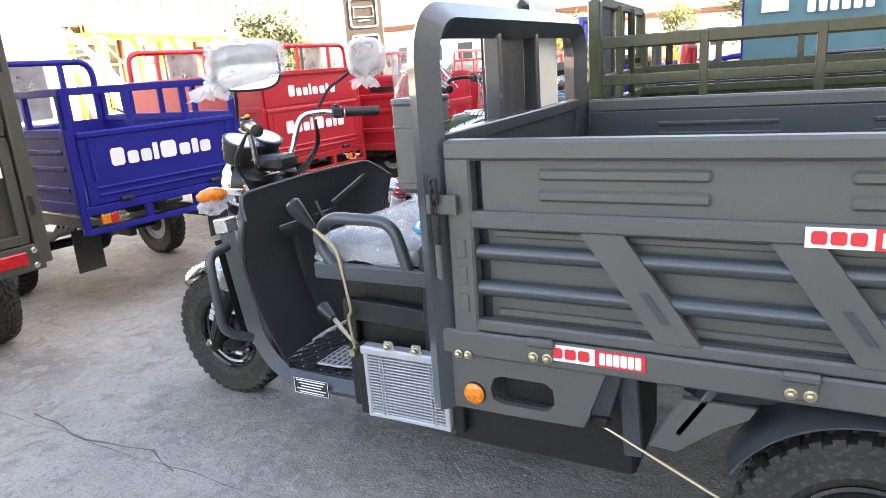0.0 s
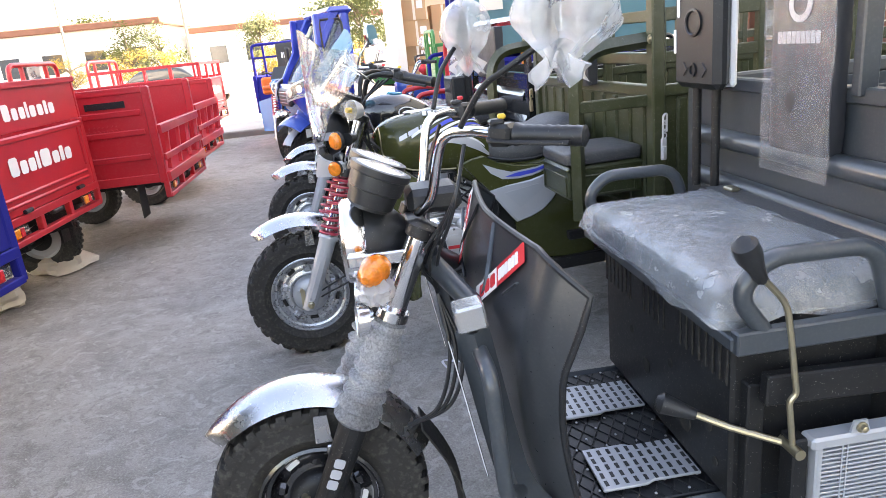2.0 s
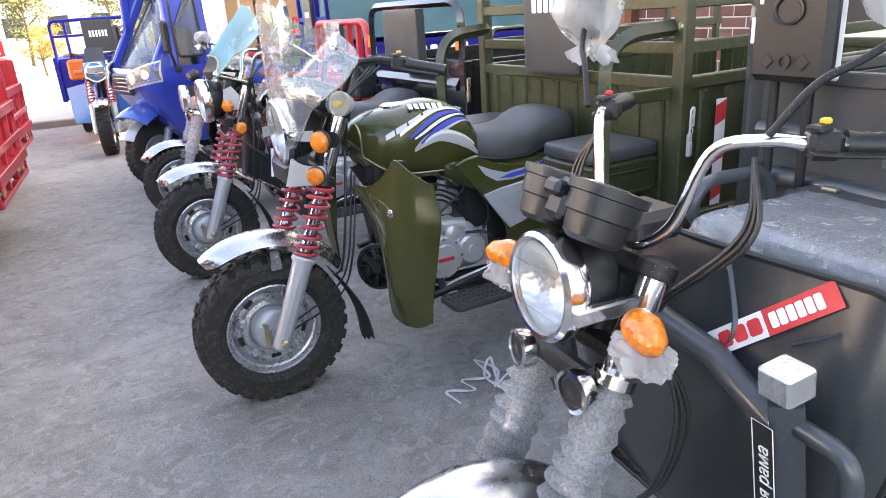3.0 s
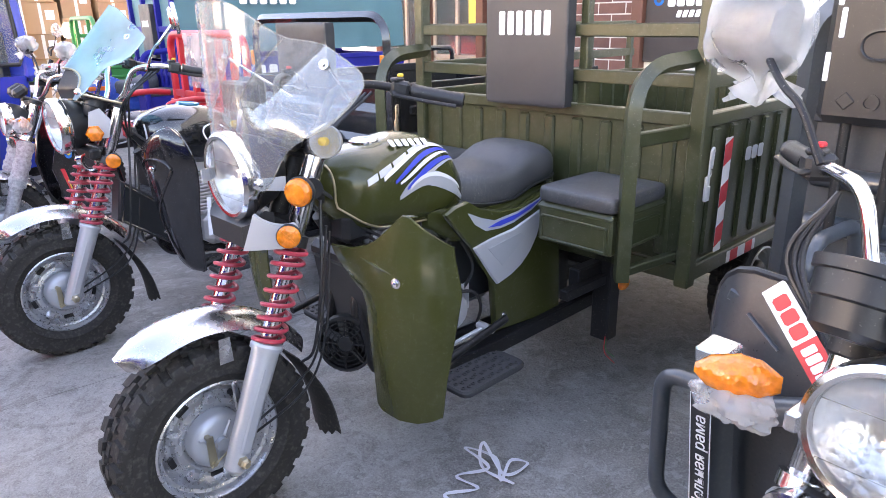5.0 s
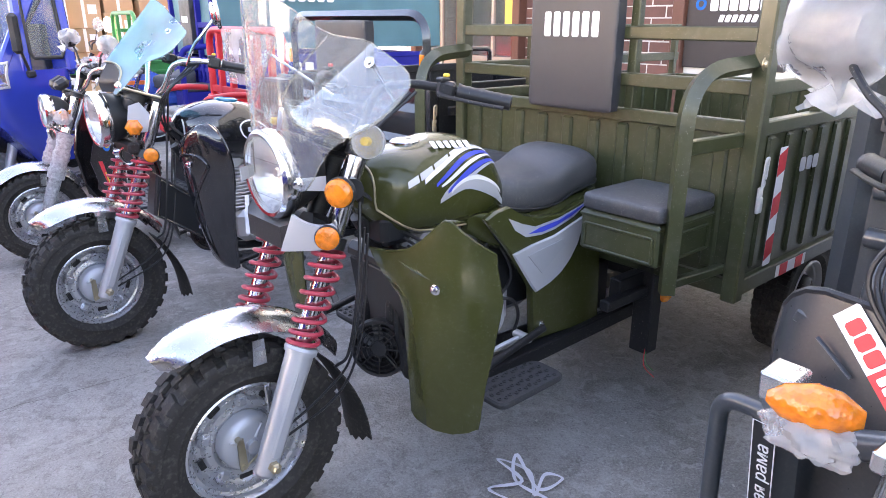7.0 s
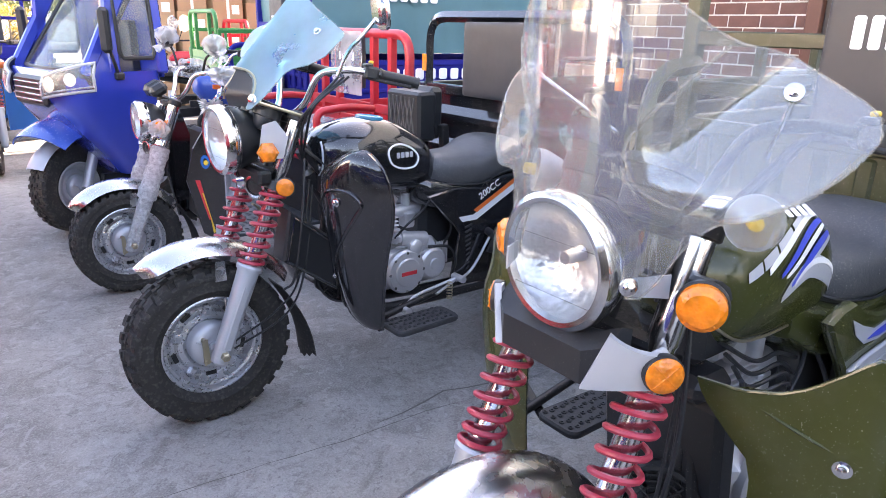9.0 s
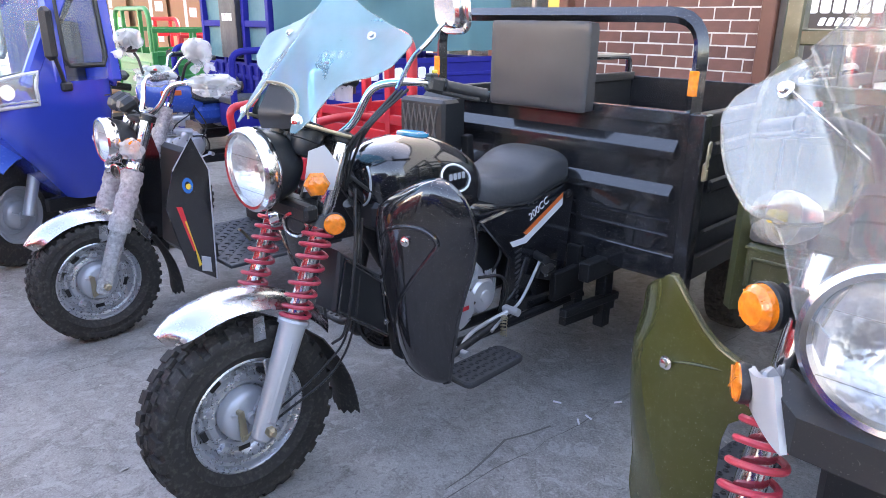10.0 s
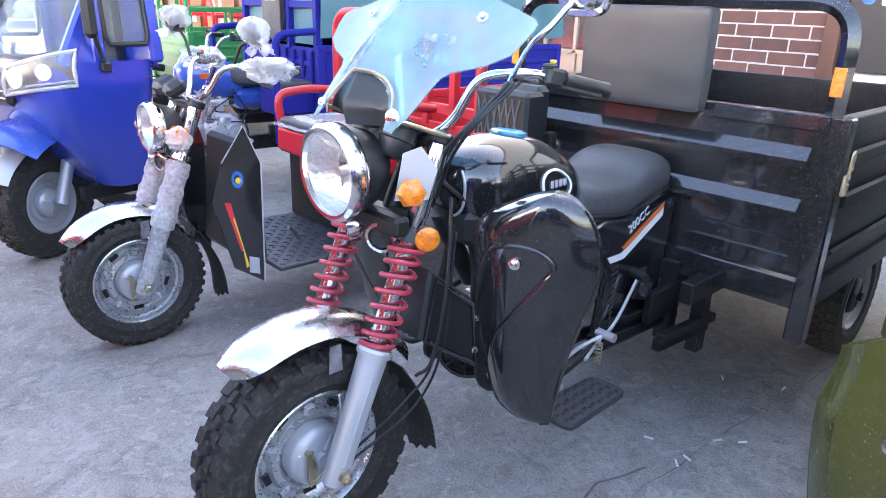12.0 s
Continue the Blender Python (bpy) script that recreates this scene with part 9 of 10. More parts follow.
        rimp = [out(q, k, 0.022) for k, q in enumerate(hl[0])] + [out(r[-1], 7, 0.022) for r in hl[1:]] + [out(q, k, 0.022) for k, q in list(enumerate(hl[-1]))[-2::-1]] + [out(r[0], 0, 0.022) for r in hl[-2:0:-1]]
        part("rim", Geo().tube(rimp, 0.010, 8, True), M["bright_silver"], lamp, "silver rim of the swept headlamp")
        for k, rr in ((2, 0.048), (5, 0.040)):
            q = Vector(out(hl[2][k], k, 0.012))
            part("reflector", Geo().lathe([(rr, 0.010), (rr * 0.8, 0.002), (rr * 0.4, -0.002), (0.010, -0.002), (0.008, 0.012), (0, 0.014)], 22, axis(q, (-1, y * 0.14 * k, 0.1))), M["reflector"], lamp)
        part("trim_strip", Geo().tube([out((q[0], q[1], q[2] + 0.022), k, 0.020) for k, q in enumerate(hl[0])], 0.007, 6), M["chrome"], lamp)
        part("lens", Geo().sheet([[out(q, k, 0.036) for k, q in enumerate(r)] for r in hl], 0.004), M["glass"], lamp, "clear swept headlamp")
    hw0, f0, b0 = ring(1.12)
    hw1, f1, b1 = ring(zt)
    part("windscreen", Geo().sheet([[(f0 + 0.07 + (f1 - f0) * v + 0.35 * yy * yy, yy * (1 - 0.10 * v), 1.12 + (zt - 1.14) * v) for yy in np.linspace(-0.50, 0.50, 13)] for v in np.linspace(0, 1, 7)], 0.005), M["cab_glass"], body, "large curved windscreen")
    part("windscreen_seal", Geo().tube([(f0 + 0.065 + (f1 - f0) * v + 0.35 * yy * yy, yy * (1 - 0.10 * v), 1.12 + (zt - 1.14) * v) for yy, v in [(-0.50, q) for q in (0, 0.25, 0.5, 0.75, 1)] + [(q, 1) for q in (-0.2, 0, 0.2)] + [(0.50, q) for q in (1, 0.75, 0.5, 0.25, 0)] + [(q, 0) for q in (0.2, 0, -0.2)]], 0.015, 8, True), M["black_plastic"], body)
    part("roof", Geo().box(((f1 + b1) / 2 + 0.02, 0, zt + 0.02), (b1 - f1 + 0.06, 2 * hw1, 0.08), 0.035), M["cab_blue"], body)
    part("rear_wall", Geo().box((b0 - 0.03, 0, 1.42), (0.04, 2 * hw1 - 0.04, 0.70), 0.01), M["cab_blue"], body)
    gr = part("grille", Geo().box((ring(1.0)[1] + 0.006, 0, 0.985), (0.05, 0.46, 0.19), 0.02), M["black_plastic"], body)
    for k in range(4):
        part("grille_bar", Geo().box((ring(1.0)[1] - 0.022, 0, 0.93 + k * 0.036), (0.012, 0.42 - 0.01 * k, 0.009), 0.003), M["chrome"], gr)
    part("seat", Geo().box((0.30, 0, 0.95), (0.30, 0.9, 0.10), 0.03), M["seat"], body)
    cushion(body, (0.42, 0, 1.22), (0.06, 0.5, 0.42), "pad", "back_pad")
    part("steering_bar", Geo().tube(curve([(0.10, -0.26, 1.16), (0.02, -0.10, 1.12), (0.02, 0.10, 1.12), (0.10, 0.26, 1.16)], 5), 0.012, 8), M["black_steel"], body)
    TURNED = pose(0, 0, 0, 0, 0, -19)          # the wheel is steered, the cab stands straighter
    body.matrix_basis = TURNED
    uf = part("underframe", Geo().bar((0.1, -0.22, 0.38), (1.0, -0.22, 0.38), 0.05, 0.08).bar((0.1, 0.22, 0.38), (1.0, 0.22, 0.38), 0.05, 0.08), M["black_steel"], root)
    uf.matrix_basis = TURNED
    for s in (-1, 1):
        w = rear_wheel(root, 0.80, s * 0.46, 0.28, s)
        w.matrix_basis = TURNED @ w.matrix_basis
    part("rear_axle", Geo().rod((0.80, -0.42, 0.28), (0.80, 0.42, 0.28), 0.03, 12), M["black_steel"], root).matrix_basis = TURNED
    return root


def tarp_trike():
    """The blue tricycle with a tarpaulin cover, set back behind the cab."""
    root = thing("cargo_tricycle", pose(-1.55, 9.05, 0, 0, 0, 0), "blue cargo tricycle whose bed carries a teal tarpaulin cover", "cargo tricycle", "cargo tricycles")
    front_wheel(root, 0.285, False, False)
    fork(root, 0.40, 0.285, 0.10, 0.112, 1.02, "film", (0.58, 0.80))
    handlebar(root, (0.28, 1.05), 0.34, 0.12, 0.24, True, 1.17, True, 0.15)
    tank(root, "nose_blue", 0.02, 0.50, 0.875, 0.115)
    part("side_flash", Geo().box((0.24, -0.118, 0.90), (0.16, 0.012, 0.04), 0.005), M["orange_paint"], root)
    saddle(root, 0.42, 0.80, 0.84)
    pad_text(root, axis((0.62, -0.152, 0.905), (0, -1, 0)), 0.20, 0.05)
    part("side_cover", Geo().box((0.60, 0, 0.72), (0.36, 0.27, 0.16), 0.05), M["nose_blue"], root)
    engine(root, 0.20, 0.50, False)
    part("frame", Geo().bar((0.1, -0.12, 0.36), (1.0, -0.12, 0.36), 0.05, 0.06).bar((0.1, 0.12, 0.36), (1.0, 0.12, 0.36), 0.05, 0.06), M["black_steel"], root)
    x0, x1, h = 0.86, 3.38, 0.66
    bed = bed_box(root, x0, x1, h, 0.60, 1.12, "blue")
    for k in range(9):
        part("pressed_rib", Geo().box((x0 - 0.02, -h + 0.10 + k * 0.14, 0.88), (0.03, 0.05, 0.44), 0.01), M["blue"], bed)
    for s in (-1, 1):
        part("side_hoop", Geo().tube(rounded([(x0 - 0.32, s * 0.60, 0.45), (x0 - 0.32, s * 0.60, 1.22), (x0, s * 0.63, 1.24)], 0.10, 6), 0.026, 10), M["blue"], bed)
        bx = part("side_seat", Geo().box((x0 - 0.17, s * 0.44, 0.74), (0.30, 0.28, 0.18), 0.01), M["blue"], bed)
        flat_cushion(bx, (x0 - 0.17, s * 0.44, 0.835), (0.31, 0.29, 0.05), "seat", "seat_pad")
        for y in (0.20, 0.63):
            part("cover_post", Geo().bar((x0, s * y, 1.10), (x0, s * y, 2.02), 0.05, 0.05), M["blue"], bed)
        bars(7, 0.9, 0.10, axis(((x0 + x1) / 2 - 0.1, s * (h + 0.03), 1.02), (0, s, 0)), M["white"], bed, "brand_mark", "white brand mark", 0.3)
    part("cover_rail", Geo().bar((x0, -0.63, 1.42), (x0, 0.63, 1.42), 0.04, 0.05).bar((x0, -0.63, 2.0), (x0, 0.63, 2.0), 0.04, 0.05), M["blue"], bed)
    cushion(bed, (x0 - 0.04, 0, 1.40), (0.05, 0.32, 0.50), "pad", "back_pad")
    pad_text(bed, axis((x0 - 0.068, 0, 1.47), (-1, 0, 0)), 0.20, 0.06)
    rows = []
    for i in range(30):
        t = i / 29
        prof = [(-h - 0.03, 1.20), (-h - 0.035, 1.50), (-h - 0.02, 1.80), (-h + 0.08, 1.98), (0, 2.10), (h - 0.08, 1.98), (h + 0.02, 1.80), (h + 0.035, 1.50), (h + 0.03, 1.20)]
        row = []
        for k in range(len(prof) - 1):
            for q in range(5):
                a, b = prof[k], prof[k + 1]
                y, z = a[0] + (b[0] - a[0]) * q / 5, a[1] + (b[1] - a[1]) * q / 5
                fold = 0.025 * noise.noise(Vector((t * 7, y * 3, z * 3))) + 0.012 * math.sin(t * 60 + z * 4)
                sgn = 1 if y > 0 else -1
                row.append((x0 + (x1 - x0) * t, y + sgn * fold * (0.6 + 0.6 * (1.9 - z)), z + 0.3 * fold))
        row.append((x0 + (x1 - x0) * t, prof[-1][0], prof[-1][1]))
        rows.append(row)
    cover = part("tarpaulin", Geo().sheet(rows, 0.004), M["tarp"], bed, "teal tarpaulin cover with sagging folds")
    part("front_flap", Geo().sheet([[(x0 + 0.02 + 0.015 * noise.noise(Vector((y * 5, z * 4, 0))), y, z) for y in np.linspace(-0.62, 0.62, 14)] for z in np.linspace(1.14, 2.0, 10)], 0.003), M["tarp"], cover)
    for s in (-1, 1):
        bars(6, 0.62, 0.13, axis((x0 + 0.90, s * (h + 0.055), 1.70), (0, s, 0)), M["white"], cover, "brand_mark", "large white brand mark", 0.25)
        part("window", Geo().slab([(-0.13, -0.07), (0.13, -0.07), (0.13, 0.07), (-0.13, 0.07)], 0.004, axis((x0 + 0.30, s * (h + 0.052), 1.74), (0, s, 0))), M["cream"], cover, "clear plastic window panel")
    chassis(root, 0.6, 3.3, "black_steel", 0.50, 0.30, 2.45, 0.52)
    return root


scooter_trike()
blue_far_trike()
cab_trike()
tarp_trike()
opposite_trike(-3.72, 3.08, -7, "blue", 0.60, 0.70, 1.15, True, 0.0, True, 1.62, "blue cargo tricycle with railed bed, tail to the aisle", wheel=-1.22)
opposite_trike(-4.05, 5.10, -3, "red", 0.66, 0.66, 1.12, True, 0.27, False, 1.70, "red cargo tricycle with double-height tailgate", wheel=-0.5)
opposite_trike(-3.60, 6.80, 0, "red", 0.68, 0.58, 1.28, False, 0.0, False, 1.72, "red cargo tricycle with slotted side boards", gate=False, wheel=-1.15)
opposite_trike(-3.75, 8.75, 0, "red", 0.64, 0.60, 1.22, False, 0.0, False, 1.60, "red cargo tricycle with open railed tail", gate=False)
opposite_trike(-4.35, 12.6, -4, "red", 0.62, 0.66, 1.20, True, 0.0, True, 1.62, "dusty red cargo tricycle at the end of the row", hoop_pad=False)


def slotted_boards():
    """Slots, pressed pattern and low tail rails of the slotted red beds."""
    for y, x, h, z0, z1 in ((6.80, -3.60, 0.68, 0.58, 1.28), (8.75, -3.75, 0.64, 0.60, 1.22)):
        m = thing("tail_frame", pose(x, y, 0), "low red tail frame of an open bed", "tail frame")
        g = Geo().bar((0, -h, z0), (0, h, z0), 0.05, 0.08).bar((0, -h, z0 + 0.38), (0, h, z0 + 0.38), 0.05, 0.07).bar((0.012, -h, z0 + 0.16), (0.012, h, z0 + 0.16), 0.02, 0.05)
        part("tail_rail", g, M["red"], m)
        for k in range(4):
            part("brace", Geo().bar((0, -h + 0.12 + k * 0.36, z0 + 0.05), (0, -h + 0.24 + k * 0.36, z0 + 0.36), 0.03, 0.03, 0.003, (1, 0, 0)), M["red"], m)
        sl = Geo()
        for k in range(3):
            sl.box((-0.35 - k * 0.45, -h - 0.0185, z1 - 0.10), (0.30, 0.004, 0.05), 0.001)
        part("slot", sl, M["black_steel"], m)
        pt = Geo()
        for i in range(26):
            for k in range(4):
                pt.box((-0.30 - i * 0.034, -h - 0.013, z1 - 0.26 - k * 0.03), (0.02, 0.005, 0.007), 0.002, Matrix.Rotation(0.6 if k % 2 else -0.6, 3, "Y"))
        part("pressed_pattern", pt, M["red"], m)


slotted_boards()


def olive_box():
    root = thing("cargo_tricycle", pose(-3.62, 1.43, 0, 0, 0, -4), "tall olive cargo tricycle with framed doors, tail to the aisle", "cargo tricycle", "cargo tricycles")
    h, L = 0.62, 1.8
    bd = part("load_box", Geo().box((-L / 2, 0, 1.25), (L - 0.06, 2 * h - 0.06, 1.30), 0.01), M["olive_grey"], root, "tall olive steel load box")
    for s in (-1, 1):
        part("corner_post", Geo().bar((0, s * h, 0.52), (0, s * h, 1.95), 0.07, 0.07), M["olive_grey"], bd)
        for za, zb in ((0.66, 1.16), (1.22, 1.88)):
            f = Geo()
            for z in (za, zb):
                f.bar((0.005, s * 0.04, z), (0.005, s * (h - 0.05), z), 0.03, 0.05)
            for y in (0.06, h - 0.07):
                f.bar((0.005, s * y, za), (0.005, s * y, zb), 0.03, 0.05)
            for k in range(3):
                f.box((-0.022, s * h / 2, za + 0.15 + k * 0.05), (0.02, h - 0.26, 0.02), 0.006)
            part("door_frame", f, M["olive_grey"], bd)
        part("hinge", Geo().rod((0.03, s * (h - 0.01), 0.78), (0.03, s * (h - 0.01), 0.88), 0.016, 10), M["black_steel"], bd)
        part("hinge", Geo().rod((0.03, s * (h - 0.01), 1.50), (0.03, s * (h - 0.01), 1.60), 0.016, 10), M["black_steel"], bd)
        latch(bd, 0.02, s * (h + 0.02), 1.25, 0.2)
    b = part("rear_bumper", Geo().bar((0, -h, 0.56), (0, h, 0.56), 0.06, 0.14), M["olive_grey"], root)
    for s in (-1, 1):
        part("tail_light", Geo().box((0.035, s * 0.36, 0.565), (0.02, 0.34, 0.07), 0.006), M["red_lens"], b, "long red tail light")
        for k in (-1, 1):
            screw(b, (0.03, s * 0.57, 0.56 + k * 0.04), (1, 0, 0), 0.012)
    part("sticker", Geo().slab([(-0.05, -0.03), (0.05, -0.03), (0.05, 0.03), (-0.05, 0.03)], 0.001, axis((0.022, 0.46, 1.02), (1, 0, 0))), M["white"], bd)
    chassis(root, -L - 0.2, -0.05, "black_steel", 0.48, 0.30, -0.55, h - 0.10)
    part("front_frame", Geo().rod((-L - 0.9, 0, 0.86), (-L, 0, 0.60), 0.04, 12).rod((-L - 0.95, 0, 1.05), (-L - 1.25, 0, 0.40), 0.03, 12), M["black_steel"], root)
    rear_wheel(root, -L - 1.35, 0, 0.285, -1)
    part("seat", Geo().box((-L - 0.35, 0, 0.84), (0.45, 0.3, 0.10), 0.04), M["seat"], root)
    return root


olive_box()

# ---- ground, joints, litter ----
ground = solid("ground", Geo().add([(-400, -400, 0), (400, -400, 0), (400, 400, 0), (-400, 400, 0)], [(0, 1, 2, 3)]), M["ground"], "worn grey concrete yard with stains and cracks", "ground", "", "structure")


def ragged_line(name, pts, w, label):
    """A joint or crack: a thin uneven strip of dirt on the concrete."""
    rnd = random.Random(len(pts) * 7 + int(pts[0][1] * 10))
    path = []
    for a, b in zip(pts, pts[1:]):
        n = max(2, int((Vector(b) - Vector(a)).length / 0.09))
        for i in range(n):
            path.append(Vector(a).lerp(Vector(b), i / n))
    g, vs, fs = Geo(), [], []
    for i, p in enumerate(path):
        o = rnd.uniform(-0.012, 0.012)
        ww = w * 0.45 * rnd.uniform(0.2, 1.0)
        vs += [(p.x, p.y + o - ww, 0.0015), (p.x, p.y + o + ww, 0.0015)]
        if i:
            fs.append((2 * i - 2, 2 * i - 1, 2 * i + 1, 2 * i))
    g.add(vs, fs)
    return solid(name, g, M["crack"], label, "joint", "", "structure")


for yy in (1.47, 4.84, 6.48, 8.75, 10.4):
    ragged_line("joint", [(-7.5, yy + 0.03, 0), (-3.5, yy, 0), (-2.2, yy - 0.02, 0), (4.4, yy, 0)], 0.006, "dirt-filled joint across the concrete")
ragged_line("joint", [(-1.95, 4.85, 0), (-1.6, 4.92, 0), (-1.3, 4.86, 0)], 0.012, "dark crack in the concrete")
ragged_line("joint", [(-3.0, 1.53, 0), (-2.55, 1.46, 0), (-2.2, 1.50, 0), (-1.9, 1.40, 0)], 0.014, "crooked crack in the concrete")


def ribbon(name, pts, w, label):
    path = curve(pts, 8)
    rows = []
    for i, p in enumerate(path):
        q = path[min(i + 1, len(path) - 1)] - path[max(i - 1, 0)]
        nn = Vector((-q.y, q.x, 0))
        nn = nn.normalized() if nn.length > 1e-6 else Vector((1, 0, 0))
        tw = Vector((0, 0, 0.35 * math.sin(i * 0.7)))
        rows.append([p + (nn + tw) * w / 2, p - (nn + tw) * w / 2])
    return solid(name, Geo().sheet(rows, 0.0015), M["strap"], label, "strap")


S = (-1.62, 3.22)
ribbon("packing_strap", [(S[0] - 0.150, S[1] - 0.038, 0.004), (S[0] - 0.165, S[1] + 0.060, 0.010), (S[0] - 0.060, S[1] + 0.015, 0.008), (S[0] - 0.075, S[1] + 0.105, 0.012), (S[0] + 0.030, S[1] + 0.060, 0.02), (S[0] + 0.015, S[1] + 0.165, 0.05), (S[0] + 0.075, S[1] + 0.075, 0.03), (S[0] + 0.015, S[1] - 0.015, 0.02), (S[0] + 0.105, S[1] + 0.030, 0.03), (S[0] + 0.150, S[1] - 0.007, 0.015), (S[0] + 0.045, S[1] + 0.000, 0.02), (S[0] + 0.075, S[1] + 0.135, 0.06), (S[0] + 0.015, S[1] + 0.075, 0.02), (S[0] + 0.045, S[1] - 0.045, 0.008)], 0.011, "tangled white plastic packing strap on the concrete")

rnd = random.Random(4)
bits, bv = Geo(), []
for k in range(300):
    x, y = rnd.uniform(-4.2, -0.6), rnd.uniform(0.6, 8.5)
    s = rnd.uniform(0.002, 0.007)
    bits.box((x, y, s * 0.3), (s * rnd.uniform(1, 2.2), s, s * 0.6), s * 0.2, Matrix.Rotation(rnd.uniform(0, 6.28), 3, "Z"))
for k in range(12):
    x, y = rnd.uniform(-4.0, -1.2), rnd.uniform(1.2, 7.5)
    bits.box((x, y, 0.003), (rnd.uniform(0.015, 0.035), rnd.uniform(0.005, 0.012), 0.004), 0.001, Matrix.Rotation(rnd.uniform(0, 6.28), 3, "Z"))
solid("grit", bits, M["grit"], "scattered grit and chips on the concrete", "grit", "", "stuff")
for k, (x, y) in enumerate(((-0.64, 5.05), (-1.0, 4.76), (-1.245, 4.825), (-0.51, 4.855), (-1.255, 4.975), (-1.30, 4.83), (-1.065, 4.82))):
    a = 0.7 + 1.9 * k
    d = Vector((math.cos(a), math.sin(a), 0)) * 0.016
    solid("cigarette_butt", Geo().rod(Vector((x, y, 0.005)) - d, Vector((x, y, 0.005)) + d, 0.0038, 10), M["strap"], "pale crushed cigarette butt on the concrete", "litter", "cigarette butts")
for x, y, r, sd in ((-4.55, 5.05, 0.16, 3), (-4.45, 5.85, 0.20, 5), (-4.75, 5.45, 0.13, 9)):
    g = Geo()
    vs, fs, R, C = [], [], 10, 18
    for i in range(R + 1):
        th = math.pi * i / R
        for j in range(C):
            a = 2 * math.pi * j / C
            q = 1 + 0.55 * noise.noise(Vector((math.cos(a) * 1.7 + sd, math.sin(a) * 1.7, math.cos(th) * 1.7)))
            vs.append((x + r * q * math.sin(th) * math.cos(a), y + r * q * math.sin(th) * math.sin(a), max(0.0, 0.05 + 0.09 * q * math.cos(th))))
    for i in range(R):
        for j in range(C):
            fs.append([i * C + j, i * C + (j + 1) % C, (i + 1) * C + (j + 1) % C, (i + 1) * C + j])
    g.add(vs, fs)
    solid("sacking", g, M["litter"], "crumpled dusty sacking on the concrete", "rubbish", "rubbish heaps")

# ---- kerb and road beyond the yard ----
solid("kerb", Geo().box((-13, 14.1, 0.05), (24, 0.16, 0.14), 0.02), M["kerb"], "low stone kerb along the road", "kerb", "", "structure")
solid("road", Geo().box((-13, 19.3, 0.02), (26, 10.2, 0.04), 0.01), M["road"], "pale sunlit road beyond the yard", "road", "", "structure")

# ---- the shop ----
X = 4.5
# Unseen upper walls and roof; height set to shade yard and block bright sky.
H = 10.5
def wall(name, y0, y1, z0, z1, mat="cream", label="cream rendered shop wall"):
    return solid(name, Geo().box((X + 0.15, (y0 + y1) / 2, (z0 + z1) / 2), (0.30, y1 - y0, z1 - z0), 0.005), M[mat], label, "wall", "", "structure")
wall("wall_shop_south", -14, 7.1, 0, H)
wall("wall_shop_upper", 7.1, 13.2, 3.1, H)
wall("wall_shop_north", 12.6, 13.2, 0, 3.1)
solid("wall_brick_core", Geo().box((X + 0.155, 8.45, 1.55), (0.24, 2.70, 3.1), 0.004), M["mortar"], "pale mortar bed of the brick wall", "wall", "", "structure")
solid("shop_roof", Geo().box((X + 5, -0.4, H + 0.1), (10.6, 27.6, 0.2), 0.02), M["kerb"], "unseen flat shop roof, set high to shade the yard", "roof", "", "structure")
solid("wall_shop_back", Geo().box((X + 10, -0.4, H / 2), (0.3, 27.2, H), 0.01), M["cream"], "cream back wall of the shop", "wall", "", "structure")
solid("wall_shop_end", Geo().box((X + 5, 13.1, H / 2), (9.7, 0.2, H), 0.01), M["cream"], "cream end wall of the shop", "wall", "", "structure")
solid("wall_shop_far_end", Geo().box((X + 5, -13.9, H / 2), (9.7, 0.2, H), 0.01), M["cream"], "cream end wall of the shop", "wall", "", "structure")
for y in (7.06, 9.88, 11.25, 12.6):
    solid("shop_post", Geo().box((X - 0.02, y, 1.55), (0.20, 0.16, 3.1), 0.01), M["brown_frame"], "red-brown shop front post", "post", "shop posts", "structure")
for k, (y0, y1) in enumerate(((9.96, 11.17), (11.33, 12.52))):
    w = thing("window_%d" % (k + 1), pose(X + 0.05, (y0 + y1) / 2, 0), "tall cream-framed shop window", "window", "shop windows", "structure")
    half = (y1 - y0) / 2
    f = Geo()
    for y in (-half + 0.03, 0, half - 0.03):
        f.bar((0, y, 0), (0, y, 3.1), 0.06, 0.06)
    for z in (0.04, 0.9, 2.3, 3.06):
        f.bar((0, -half, z), (0, half, z), 0.06, 0.06)
    part("window_frame", f, M["beige"], w)
    for s in (-1, 1):
        part("pane", Geo().box((0.01, s * half / 2, 1.6), (0.01, half - 0.08, 1.3), 0.001), M["cab_glass"], w)
        part("pane", Geo().box((0.01, s * half / 2, 2.68), (0.01, half - 0.08, 0.68), 0.001), M["cab_glass"], w)
        part("lower_panel", Geo().box((0.01, s * half / 2, 0.47), (0.02, half - 0.08, 0.8), 0.004), M["beige"], w)
solid("shop_floor", Geo().box((X + 5, 5, 0.03), (9.6, 16, 0.06), 0.004), M["shop_floor"], "pale tiled shop floor", "floor", "", "structure")
solid("poster", Geo().box((X + 0.05, 10.2, 1.60), (0.01, 0.20, 0.40), 0.002), M["yellow_trim"], "faded yellow poster on the shop window", "poster")
sg = thing("sign_board", pose(X - 0.026, 6.35, 1.60), "black sign board with white brand mark on the brick wall", "sign")
part("board", Geo().box((0, 0, 0), (0.05, 1.25, 1.3), 0.006), M["sign_dark"], sg)
bars(6, 0.72, 0.16, axis((-0.027, -0.02, 0.06), (-1, 0, 0)), M["white"], sg, "brand_mark", "white brand mark")
